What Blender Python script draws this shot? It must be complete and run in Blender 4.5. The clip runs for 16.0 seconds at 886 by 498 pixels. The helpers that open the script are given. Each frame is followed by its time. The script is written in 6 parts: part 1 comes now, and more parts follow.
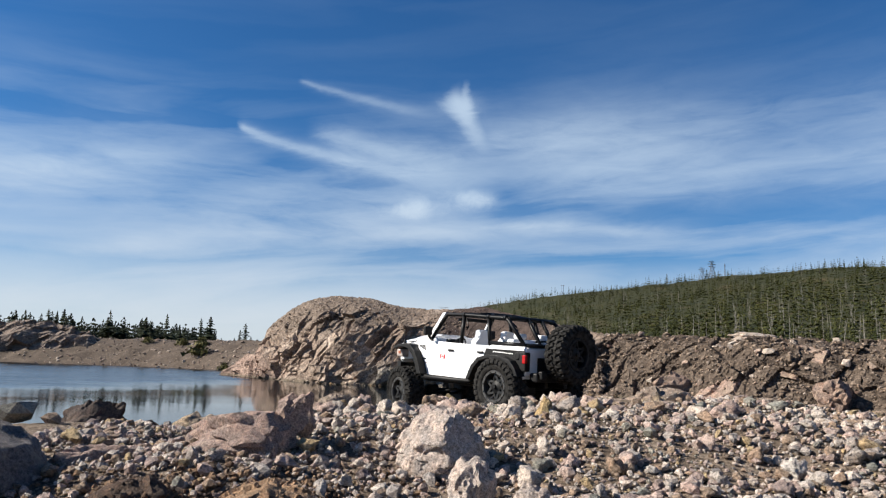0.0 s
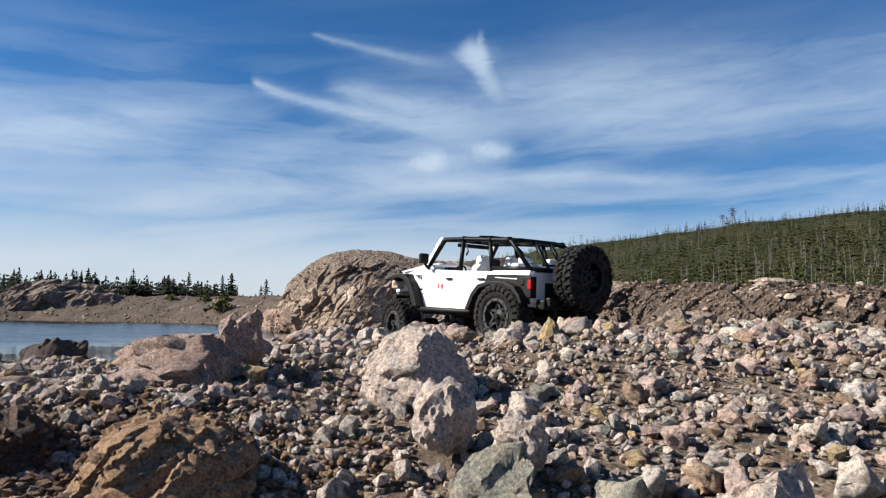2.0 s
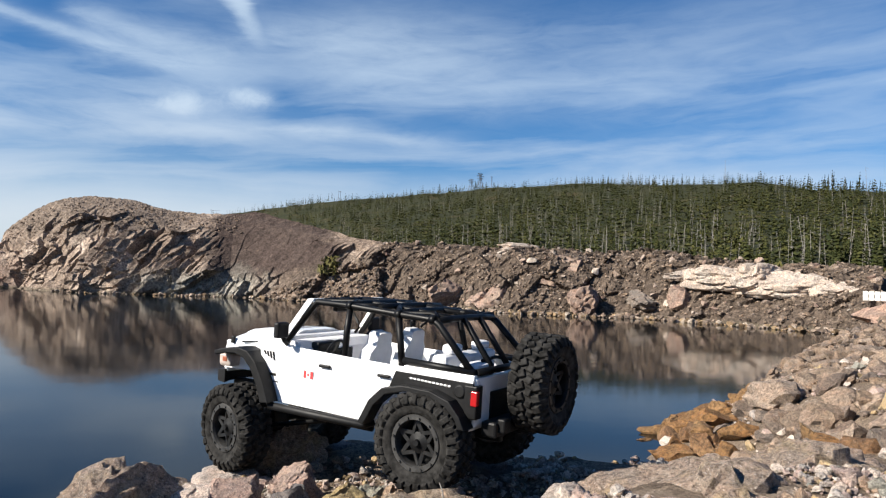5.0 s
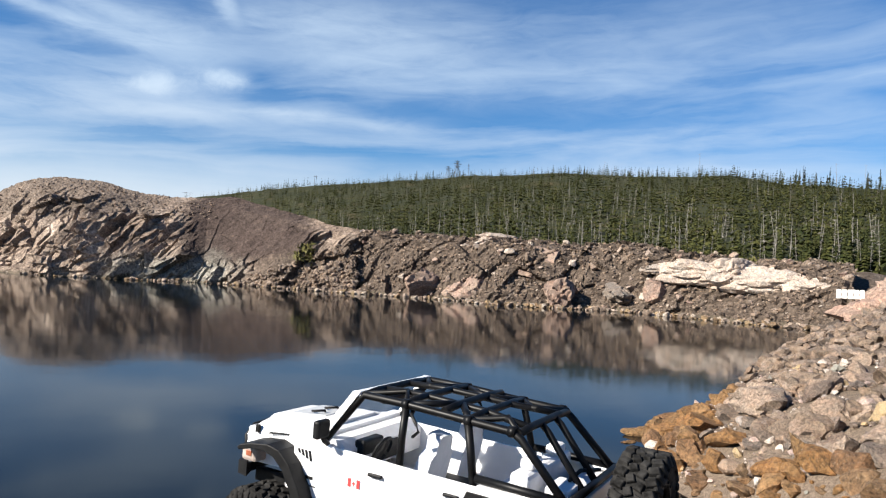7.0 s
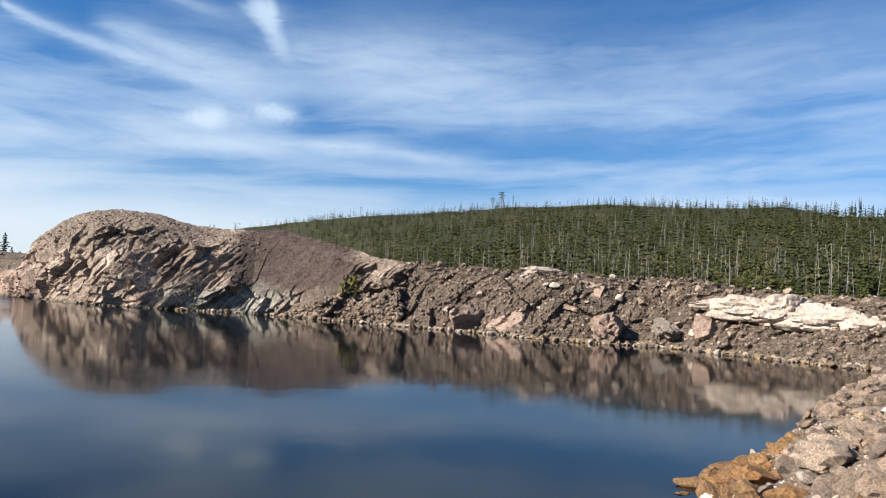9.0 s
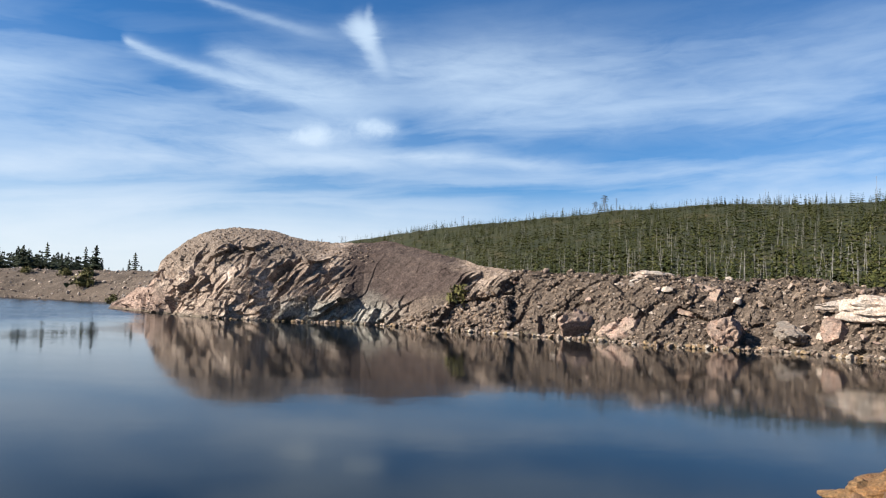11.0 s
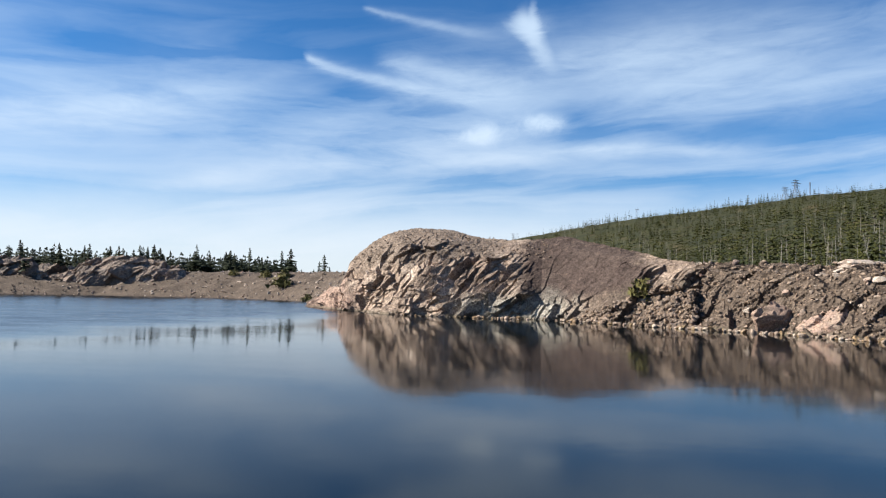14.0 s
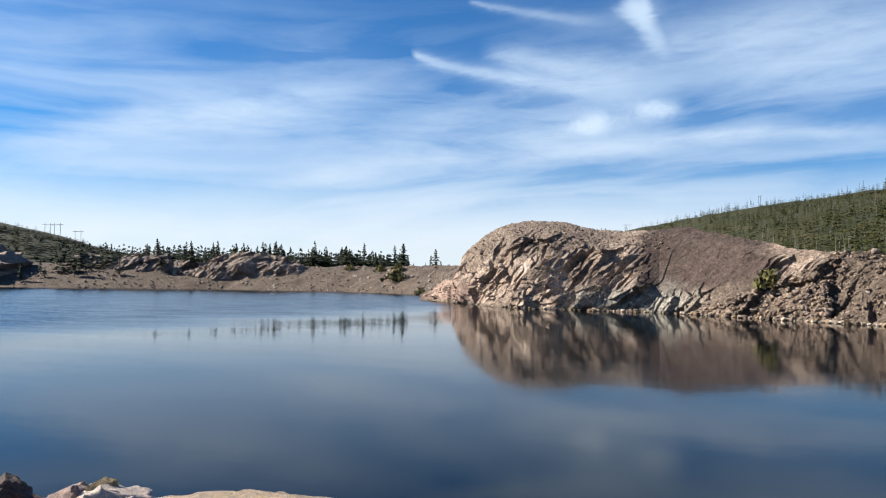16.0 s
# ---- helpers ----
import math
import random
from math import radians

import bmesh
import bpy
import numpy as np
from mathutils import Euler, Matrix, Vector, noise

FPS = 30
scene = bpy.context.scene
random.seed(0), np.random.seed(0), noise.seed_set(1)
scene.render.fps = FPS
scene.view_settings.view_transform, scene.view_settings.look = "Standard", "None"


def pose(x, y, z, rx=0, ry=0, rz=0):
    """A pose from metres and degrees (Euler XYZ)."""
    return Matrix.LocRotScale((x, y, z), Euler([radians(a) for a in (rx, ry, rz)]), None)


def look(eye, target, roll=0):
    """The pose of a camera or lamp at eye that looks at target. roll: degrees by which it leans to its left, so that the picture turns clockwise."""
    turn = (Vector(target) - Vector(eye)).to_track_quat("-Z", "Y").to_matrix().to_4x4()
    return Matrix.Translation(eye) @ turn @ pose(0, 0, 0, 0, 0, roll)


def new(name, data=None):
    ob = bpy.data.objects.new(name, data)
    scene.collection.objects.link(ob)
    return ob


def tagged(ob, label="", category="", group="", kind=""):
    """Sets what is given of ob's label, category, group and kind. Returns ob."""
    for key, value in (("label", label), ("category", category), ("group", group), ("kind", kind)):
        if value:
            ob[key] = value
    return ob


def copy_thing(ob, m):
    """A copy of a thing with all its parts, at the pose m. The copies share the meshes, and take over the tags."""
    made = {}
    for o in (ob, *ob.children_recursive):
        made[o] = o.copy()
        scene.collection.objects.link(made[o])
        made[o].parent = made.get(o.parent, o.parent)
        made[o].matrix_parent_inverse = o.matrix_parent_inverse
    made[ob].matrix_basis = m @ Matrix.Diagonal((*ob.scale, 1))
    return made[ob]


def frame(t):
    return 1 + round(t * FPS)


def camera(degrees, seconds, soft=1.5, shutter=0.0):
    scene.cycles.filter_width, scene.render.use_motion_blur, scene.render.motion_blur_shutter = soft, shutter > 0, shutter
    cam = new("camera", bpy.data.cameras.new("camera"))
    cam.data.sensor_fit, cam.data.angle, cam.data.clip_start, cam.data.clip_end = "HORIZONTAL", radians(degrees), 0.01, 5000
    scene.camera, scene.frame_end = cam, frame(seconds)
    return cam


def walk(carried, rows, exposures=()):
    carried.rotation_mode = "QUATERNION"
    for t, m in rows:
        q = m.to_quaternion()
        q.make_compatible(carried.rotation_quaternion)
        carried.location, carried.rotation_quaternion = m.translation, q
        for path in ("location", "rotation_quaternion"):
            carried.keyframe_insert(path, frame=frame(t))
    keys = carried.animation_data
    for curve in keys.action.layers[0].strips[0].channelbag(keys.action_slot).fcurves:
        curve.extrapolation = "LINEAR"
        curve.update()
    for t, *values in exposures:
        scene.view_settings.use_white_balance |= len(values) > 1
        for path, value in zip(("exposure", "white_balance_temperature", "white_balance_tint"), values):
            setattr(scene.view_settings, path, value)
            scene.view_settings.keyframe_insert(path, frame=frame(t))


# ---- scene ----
cam = camera(63.06, 16.0, soft=1.2)
PATH = [
    (0.0, -0.075, -1.490, 1.489, 99.10, -1.74, 1.01),
    (0.5, -0.076, -1.491, 1.459, 99.79, -2.29, 1.81),
    (1.0, -0.073, -1.457, 1.449, 99.00, -2.07, 2.03),
    (1.5, -0.055, -1.390, 1.441, 97.45, -0.88, 2.32),
    (2.0, -0.034, -1.305, 1.447, 95.31, -0.75, 2.56),
    (2.5, -0.036, -1.219, 1.505, 94.29, -3.23, 3.17),
    (3.0, -0.064, -1.128, 1.517, 94.85, -2.86, -1.11),
    (3.5, -0.116, -1.029, 1.561, 93.61, -2.71, -7.27),
    (4.0, -0.175, -0.960, 1.615, 92.93, -3.27, -10.91),
    (4.5, -0.206, -0.879, 1.617, 92.87, -2.23, -13.59),
    (5.0, -0.213, -0.812, 1.642, 92.16, -1.67, -16.64),
    (7.5, -0.286, -0.601, 1.786, 91.20, -2.64, -18.63),
    (8.0, -0.278, -0.574, 1.821, 92.39, -2.87, -17.60),
    (10.5, -0.454, -0.660, 1.898, 93.68, -2.18, -9.82),
    (11.0, -0.521, -0.651, 1.870, 93.78, -1.83, -6.95),
    (11.5, -0.575, -0.677, 1.875, 93.76, -1.56, -4.81),
    (12.0, -0.635, -0.717, 1.884, 93.59, -1.28, -2.48),
    (12.5, -0.689, -0.772, 1.893, 93.41, -1.36, 0.00),
    (13.0, -0.770, -0.852, 1.853, 93.27, -1.38, 2.22),
    (13.5, -0.850, -0.939, 1.833, 93.19, -1.31, 4.37),
    (14.0, -0.917, -1.031, 1.821, 93.18, -0.98, 6.65),
    (14.5, -1.003, -1.082, 1.806, 93.01, -0.72, 8.89),
    (15.0, -1.070, -1.123, 1.789, 92.85, -0.45, 11.12),
    (15.5, -1.102, -1.184, 1.783, 92.74, -0.33, 13.31),
    (16.0, -1.119, -1.258, 1.804, 92.52, -0.63, 15.32),
]
EXPOSURES = [(0.0, 0.98), (5.0, 1.06), (7.5, 1.24), (12.0, 1.28), (16.0, 1.32)]
walk(cam, [(t, pose(x, y, z, a, b, c)) for t, x, y, z, a, b, c in PATH], EXPOSURES)

# ---- light ----
SUN_AZ, SUN_EL = -97.0, 34.0          # degrees from +y towards +x, and above the horizon
SKY_STRENGTH, SUN_STRENGTH = 0.037, 5.0
world = bpy.data.worlds.new("sky")
scene.world = world
world.use_nodes = True


class Net:
    """Short hand for building node trees."""

    def __init__(self, tree):
        self.t = tree
        tree.nodes.clear()

    def node(self, kind):
        return self.t.nodes.new(kind)

    def put(self, value, socket):
        if isinstance(value, bpy.types.NodeSocket):
            self.t.links.new(value, socket)
        elif isinstance(value, (tuple, list)) and len(value) == 3 and socket.type == "RGBA":
            socket.default_value = (*value, 1)
        else:
            socket.default_value = value

    def math(self, op, a, b=0.0, clamp=False):
        n = self.node("ShaderNodeMath")
        n.operation, n.use_clamp = op, clamp
        self.put(a, n.inputs[0])
        self.put(b, n.inputs[1])
        return n.outputs[0]

    def span(self, v, a, b, c=0.0, d=1.0, smooth=False):
        n = self.node("ShaderNodeMapRange")
        n.interpolation_type = "SMOOTHSTEP" if smooth else "LINEAR"
        for k, x in enumerate((v, a, b, c, d)):
            self.put(x, n.inputs[k])
        return n.outputs[0]

    def mix(self, f, a, b, kind="MIX"):
        n = self.node("ShaderNodeMix")
        n.data_type, n.blend_type = "RGBA", kind
        self.put(f, n.inputs[0])
        self.put(a, n.inputs[6])
        self.put(b, n.inputs[7])
        return n.outputs[2]

    def noise(self, vec, scale, detail=4.0, rough=0.55, warp=0.0):
        n = self.node("ShaderNodeTexNoise")
        if vec is not None:
            self.put(vec, n.inputs["Vector"])
        n.inputs["Scale"].default_value, n.inputs["Detail"].default_value = scale, detail
        n.inputs["Roughness"].default_value, n.inputs["Distortion"].default_value = rough, warp
        return n.outputs[0]

    def cells(self, vec, scale, feature="F1", out=0):
        n = self.node("ShaderNodeTexVoronoi")
        n.feature = feature
        if vec is not None:
            self.put(vec, n.inputs["Vector"])
        n.inputs["Scale"].default_value = scale
        return n.outputs[out]

    def xyz(self, x, y, z):
        n = self.node("ShaderNodeCombineXYZ")
        for k, v in enumerate((x, y, z)):
            self.put(v, n.inputs[k])
        return n.outputs[0]

    def ramp(self, f, stops, kind="LINEAR"):
        n = self.node("ShaderNodeValToRGB")
        e = n.color_ramp.elements
        n.color_ramp.interpolation = kind
        while len(e) < len(stops):
            e.new(0.5)
        for k, (p, c) in enumerate(stops):
            e[k].position, e[k].color = p, (*c, 1)
        self.put(f, n.inputs[0])
        return n.outputs[0]


def build_sky():
    n = Net(world.node_tree)
    sky = n.node("ShaderNodeTexSky")
    sky.sky_type, sky.sun_disc = "NISHITA", False
    sky.sun_elevation, sky.sun_rotation = radians(SUN_EL), radians(SUN_AZ)
    sky.altitude, sky.air_density, sky.dust_density, sky.ozone_density = 200.0, 1.0, 0.35, 2.2
    way = n.node("ShaderNodeTexCoord").outputs["Generated"]
    sep = n.node("ShaderNodeSeparateXYZ")
    n.put(way, sep.inputs[0])
    x, y, z = sep.outputs
    az = n.math("MULTIPLY", n.math("ARCTAN2", x, y), 180 / math.pi)
    el = n.math("MULTIPLY", n.math("ARCSINE", z), 180 / math.pi)
    # feathered edges: the streaks are bent a little by noise
    soft = n.noise(n.xyz(n.math("MULTIPLY", az, 0.10), n.math("MULTIPLY", el, 0.22), 0.0), 1.0, 5.0, 0.6)
    fine = n.noise(n.xyz(n.math("MULTIPLY", az, 0.22), n.math("MULTIPLY", el, 0.9), 3.0), 1.0, 6.0, 0.62, 0.6)
    wool = n.noise(n.xyz(n.math("MULTIPLY", az, 0.7), n.math("MULTIPLY", el, 0.8), 5.0), 1.0, 6.0, 0.65, 0.5)
    elw = n.math("ADD", el, n.math("MULTIPLY", n.math("SUBTRACT", soft, 0.5), 1.3))
    azw = n.math("ADD", az, n.math("MULTIPLY", n.math("SUBTRACT", fine, 0.5), 1.4))

    def streak(u0, w0, u1, w1, bend, thick, power, head=0.12, tail=0.5):
        """A curved brush of cloud from one direction to another."""
        p = n.math("DIVIDE", n.math("SUBTRACT", azw, u0), u1 - u0)
        q = n.math("MULTIPLY", n.math("MULTIPLY", p, n.math("SUBTRACT", 1.0, p)), 4 * bend)
        line = n.math("ADD", n.math("MULTIPLY", p, w1 - w0), w0)
        d = n.math("DIVIDE", n.math("SUBTRACT", elw, n.math("ADD", line, q)), n.span(p, 0.0, 1.0, thick * 0.55, thick * 2.0))
        body = n.math("DIVIDE", 1.0, n.math("ADD", 1.0, n.math("POWER", n.math("ABSOLUTE", d), 2.6)))
        ends = n.math("MULTIPLY", n.span(p, 0.0, head, smooth=True), n.span(p, 1.0, 1.0 - tail, smooth=True))
        grain = n.span(fine, 0.25, 0.7, 0.45, 1.15)
        return n.math("MULTIPLY", n.math("MULTIPLY", body, ends), n.math("MULTIPLY", grain, power))

    def puff(u, w, ru, rw, power):
        a = n.math("DIVIDE", n.math("SUBTRACT", azw, u), ru)
        b = n.math("DIVIDE", n.math("SUBTRACT", elw, w), rw)
        r = n.math("ADD", n.math("MULTIPLY", a, a), n.math("MULTIPLY", b, b))
        lump = n.math("EXPONENT", n.math("MULTIPLY", n.math("ADD", r, n.math("MULTIPLY", n.math("SUBTRACT", wool, 0.5), 2.0)), -1.3))
        lump = n.math("MINIMUM", lump, 1.3)
        return n.math("MULTIPLY", lump, power)

    def plume(u0, w0, u1, w1, r0, r1, power):
        """A feathered tuft that narrows from its head to its tail."""
        e = math.hypot(u1 - u0, w1 - w0)
        a, b = n.math("SUBTRACT", azw, u0), n.math("SUBTRACT", elw, w0)
        p = n.math("ADD", n.math("MULTIPLY", a, (u1 - u0) / e ** 2), n.math("MULTIPLY", b, (w1 - w0) / e ** 2))
        d = n.math("ABSOLUTE", n.math("ADD", n.math("MULTIPLY", a, -(w1 - w0) / e), n.math("MULTIPLY", b, (u1 - u0) / e)))
        body = n.span(n.math("DIVIDE", d, n.span(p, 0.0, 1.0, r0, r1)), 1.0, 0.0, smooth=True)
        ends = n.math("MULTIPLY", n.span(p, -0.18, 0.14, smooth=True), n.span(p, 1.15, 0.35, smooth=True))
        return n.math("MULTIPLY", n.math("MULTIPLY", body, ends), n.math("MULTIPLY", n.span(wool, 0.25, 0.7, 0.6, 1.1), power))

    clouds = [
        streak(-13.7, 21.4, 0.5, 19.5, -0.35, 0.24, 0.42, 0.05, 0.6),
        streak(-18.3, 17.7, 2.5, 14.0, -0.45, 0.40, 0.85, 0.04, 0.5),
        streak(-13.0, 17.9, 5.0, 15.2, -0.3, 0.9, 0.8, 0.25, 0.5),
        streak(-34.0, 6.5, 4.0, 11.4, 0.6, 0.7, 0.45, 0.3, 0.3),
        streak(-50.0, 7.2, -18.0, 14.2, 0.9, 1.1, 0.6, 0.3, 0.4),
        streak(-46.0, 10.2, -14.0, 14.8, 0.8, 0.8, 0.4, 0.3, 0.4),
        streak(-30.0, 10.0, 4.0, 12.4, 0.4, 1.3, 0.4, 0.4, 0.4),
        streak(0.0, 10.9, 21.0, 10.2, 0.25, 0.34, 0.6, 0.3, 0.4),
        streak(-12.0, 9.2, 12.0, 11.2, 0.2, 0.5, 0.45, 0.3, 0.4),
        streak(0.0, 18.4, 60.0, 16.0, 0.6, 1.8, 0.22, 0.2, 0.3),
        streak(2.0, 14.4, 48.0, 13.6, 0.4, 1.5, 0.3, 0.15, 0.5),
        streak(-2.0, 17.6, 26.0, 15.6, 0.4, 1.5, 0.6, 0.2, 0.6),
        streak(14.0, 9.0, 60.0, 10.6, 0.3, 0.7, 0.3, 0.3, 0.3),
        puff(-3.6, 12.2, 1.3, 0.7, 1.7), puff(-5.1, 11.9, 1.4, 0.6, 0.5), puff(0.9, 13.1, 1.6, 0.62, 1.5), puff(-1.0, 12.6, 3.6, 1.1, 0.35),
        plume(-0.9, 21.0, 1.9, 17.0, 1.5, 0.75, 1.15), plume(0.3, 21.9, 0.3, 18.8, 0.45, 0.9, 0.5), puff(-0.2, 20.3, 1.5, 1.0, 0.6),
    ]
    total = clouds[0]
    for c in clouds[1:]:
        total = n.math("ADD", total, c)
    # thin veil all over the lower sky, drawn out along the wind
    tilt = n.math("SUBTRACT", elw, n.math("MULTIPLY", az, 0.08))
    veil = n.noise(n.xyz(n.math("MULTIPLY", az, 0.045), n.math("MULTIPLY", tilt, 0.33), 7.0), 1.0, 5.0, 0.52, 0.5)
    veil = n.math("MULTIPLY", n.span(veil, 0.42, 0.72, 0.0, 0.66), n.span(el, 23.0, 13.0, 0.06, 1.0, True))
    low = n.math("MULTIPLY", n.span(el, 9.5, 2.0, 0.0, 1.7, True), n.span(soft, 0.3, 0.7, 0.75, 1.1))
    total = n.math("ADD", n.math("ADD", total, veil), low)
    total = n.math("MULTIPLY", n.math("SUBTRACT", 1.0, n.math("EXPONENT", n.math("MULTIPLY", total, -1.15))), CLOUD_COVER, True)
    white = n.mix(n.span(el, 2.0, 14.0), CLOUD_LOW, CLOUD_HIGH)
    back = n.node("ShaderNodeBackground")
    n.put(n.mix(total, n.mix(1.0, sky.outputs[0], SKY_TINT, "MULTIPLY"), white), back.inputs[0])
    back.inputs[1].default_value = SKY_STRENGTH
    n.t.links.new(back.outputs[0], n.node("ShaderNodeOutputWorld").inputs[0])


CLOUD_COVER, CLOUD_LOW, CLOUD_HIGH, SKY_TINT = 0.94, (10.2, 10.75, 11.4), (8.0, 9.9, 12.0), (0.34, 0.885, 1.40)
build_sky()
sun = new("sun", bpy.data.lights.new("sun", "SUN"))
sun.data.energy, sun.data.angle, sun.data.color = SUN_STRENGTH, radians(0.53), (1.0, 0.93, 0.82)
_a, _e = radians(SUN_AZ), radians(SUN_EL)
SUN_WAY = Vector((math.sin(_a) * math.cos(_e), math.cos(_a) * math.cos(_e), math.sin(_e)))
sun.matrix_world = look((0, 0, 60), Vector((0, 0, 60)) - SUN_WAY)

# ---- materials ----
def surface(name, rough=0.6, metal=0.0, spec=0.5):
    m = bpy.data.materials.new(name)
    m.use_nodes = True
    n = Net(m.node_tree)
    b = n.node("ShaderNodeBsdfPrincipled")
    b.inputs["Roughness"].default_value, b.inputs["Metallic"].default_value = rough, metal
    b.inputs["Specular IOR Level"].default_value = spec
    n.t.links.new(b.outputs[0], n.node("ShaderNodeOutputMaterial").inputs[0])
    return m, n, b


def relief(n, b, height, strength, distance):
    k = n.node("ShaderNodeBump")
    k.inputs["Strength"].default_value, k.inputs["Distance"].default_value = strength, distance
    n.put(height, k.inputs["Height"])
    n.t.links.new(k.outputs[0], b.inputs["Normal"])


def place_of(n):
    return n.node("ShaderNodeNewGeometry").outputs["Position"]


def chance(n, island):
    if island:
        return n.node("ShaderNodeNewGeometry").outputs["Random Per Island"]
    return n.node("ShaderNodeObjectInfo").outputs["Random"]


def stone(name, tones, size, island=False, speck=0.35, rough=0.85, depth=0.3, dust=(0.36, 0.28, 0.2), dusty=0.25):
    """Broken rock: a tone for each piece, mineral patches, crystals, dust on it, and a grainy relief. size: metres of its grain."""
    m, n, b = surface(name, rough, spec=0.3)
    p = place_of(n)
    step = 1.0 / len(tones)
    tone = n.ramp(chance(n, island), [(k * step, c) for k, c in enumerate(tones)], "CONSTANT")
    patch = n.noise(p, 0.16 / size, 5.0, 0.6, 0.4)
    tone = n.mix(n.span(patch, 0.42, 0.68), tone, n.mix(1.0, tone, (1.45, 1.3, 1.2), "MULTIPLY"))
    tone = n.mix(n.span(n.noise(p, 0.45 / size, 6.0, 0.68), 0.35, 0.7, 0.0, 0.9), n.mix(1.0, tone, (0.52, 0.5, 0.5), "MULTIPLY"), tone)
    tone = n.mix(n.math("MULTIPLY", n.span(n.noise(p, 2.2 / size, 4.0, 0.8), 0.56, 0.66), speck), tone, (0.55, 0.51, 0.47))
    tone = n.mix(n.math("MULTIPLY", n.span(n.noise(p, 1.5 / size, 5.0, 0.8, 0.3), 0.57, 0.68), speck), tone, (0.07, 0.06, 0.055))
    tone = n.mix(n.math("MULTIPLY", n.span(n.noise(p, 0.09 / size, 4.0, 0.7), 0.5, 0.7), dusty), tone, dust)
    grit = n.noise(p, 1.0 / size, 4.0, 0.75)
    tone = n.mix(1.0, tone, n.ramp(grit, [(0.34, (0.42, 0.40, 0.38)), (0.5, (1.08, 1.08, 1.08)), (0.66, (1.6, 1.55, 1.48))]), "MULTIPLY")
    n.put(tone, b.inputs["Base Color"])
    coarse = n.noise(p, 0.25 / size, 8.0, 0.75)
    relief(n, b, n.math("ADD", coarse, n.math("MULTIPLY", grit, 0.5)), 1.0, size * depth * 3.4)
    return m


GREY, PALE, PINK, MAUVE, OCHRE, GREEN, BROWN, WHITE = ((0.33, 0.305, 0.284), (0.49, 0.445, 0.40), (0.42, 0.335, 0.30), (0.28, 0.225, 0.208),
                                                     (0.36, 0.28, 0.16), (0.235, 0.24, 0.212), (0.27, 0.204, 0.15), (0.52, 0.485, 0.44))
LEDGE_TONES = [GREY, PALE, PINK, BROWN, MAUVE, PALE, GREEN, PINK, GREY, BROWN, PALE, MAUVE, GREY, PINK, PALE, OCHRE, WHITE, BROWN]
M_GRAVEL = stone("gravel_stone", LEDGE_TONES, 0.003, True)
M_STONE = stone("ledge_stone", LEDGE_TONES, 0.003)
M_PALE = stone("pale_granite", [(0.45, 0.395, 0.355)], 0.0026, speck=0.6, dusty=0.25)
M_HUMP = stone("grainy_tan_granite", [(0.35, 0.285, 0.215)], 0.0032, speck=0.6, dusty=0.5, depth=0.5, dust=(0.36, 0.27, 0.14))
M_CRAG = stone("lichened_granite", [(0.36, 0.29, 0.235)], 0.0045, speck=0.9, dusty=0.75, depth=0.6, dust=(0.33, 0.25, 0.13))
M_PINK = stone("pink_granite", [(0.30, 0.225, 0.195)], 0.0026, speck=0.5, dusty=0.35)
M_DARK = stone("dark_slate", [(0.068, 0.050, 0.044)], 0.003, speck=0.15)
M_GREEN = stone("greenish_stone", [(0.24, 0.245, 0.205)], 0.003, speck=0.4, dusty=0.35)
M_OCHRE = stone("ochre_stone", [(0.32, 0.25, 0.13)], 0.003, speck=0.4, dust=(0.302, 0.221, 0.081), dusty=0.6)
M_GREY = stone("grey_round_stone", [(0.115, 0.112, 0.118)], 0.003, speck=0.25, rough=0.7)
M_CLOD = stone("earth_clod", [(0.27, 0.178, 0.106)], 0.0022, speck=0.2, depth=0.3, dust=(0.23, 0.155, 0.095), dusty=0.5)
# same earth as M_CLOD, colour darkened for the lump in shade
M_SHADED_CLOD = stone("shaded_earth_clod", [(0.105, 0.068, 0.047)], 0.0025, speck=0.2, depth=0.8, dust=(0.13, 0.09, 0.06), dusty=0.5)
M_EARTH = stone("dark_earth", [(0.21, 0.135, 0.082), (0.15, 0.098, 0.064), (0.25, 0.168, 0.104), (0.17, 0.125, 0.095)], 0.004, True, speck=0.1, depth=0.5, dust=(0.16, 0.105, 0.066))
M_RUSTY = stone("rust_stained_rock", [(0.215, 0.118, 0.046), (0.225, 0.135, 0.06), (0.18, 0.105, 0.052)], 0.03, speck=0.15, dust=(0.26, 0.165, 0.085), dusty=0.5)
BANK_TONES = [(0.46, 0.41, 0.355), (0.19, 0.152, 0.125), (0.30, 0.235, 0.195), (0.14, 0.116, 0.10), (0.36, 0.30, 0.255), (0.17, 0.142, 0.125), (0.24, 0.172, 0.142), (0.40, 0.35, 0.30), (0.16, 0.128, 0.10)]
M_BANK_STONE = stone("bank_stone", BANK_TONES, 0.02, speck=0.2)
M_SCREE = stone("scree_stone", BANK_TONES, 0.02, True, speck=0.2)
M_SHORE = stone("brown_shore_stone", [(0.185, 0.143, 0.108), (0.24, 0.188, 0.146), (0.145, 0.113, 0.092), (0.28, 0.225, 0.18), (0.20, 0.15, 0.11), (0.168, 0.14, 0.12)], 0.02, True, speck=0.2)
M_RUST_RUBBLE = stone("rust_stained_rubble", [(0.215, 0.118, 0.046), (0.225, 0.135, 0.06), (0.16, 0.095, 0.05), (0.19, 0.125, 0.07)], 0.03, True, speck=0.15, dust=(0.26, 0.165, 0.085), dusty=0.5)
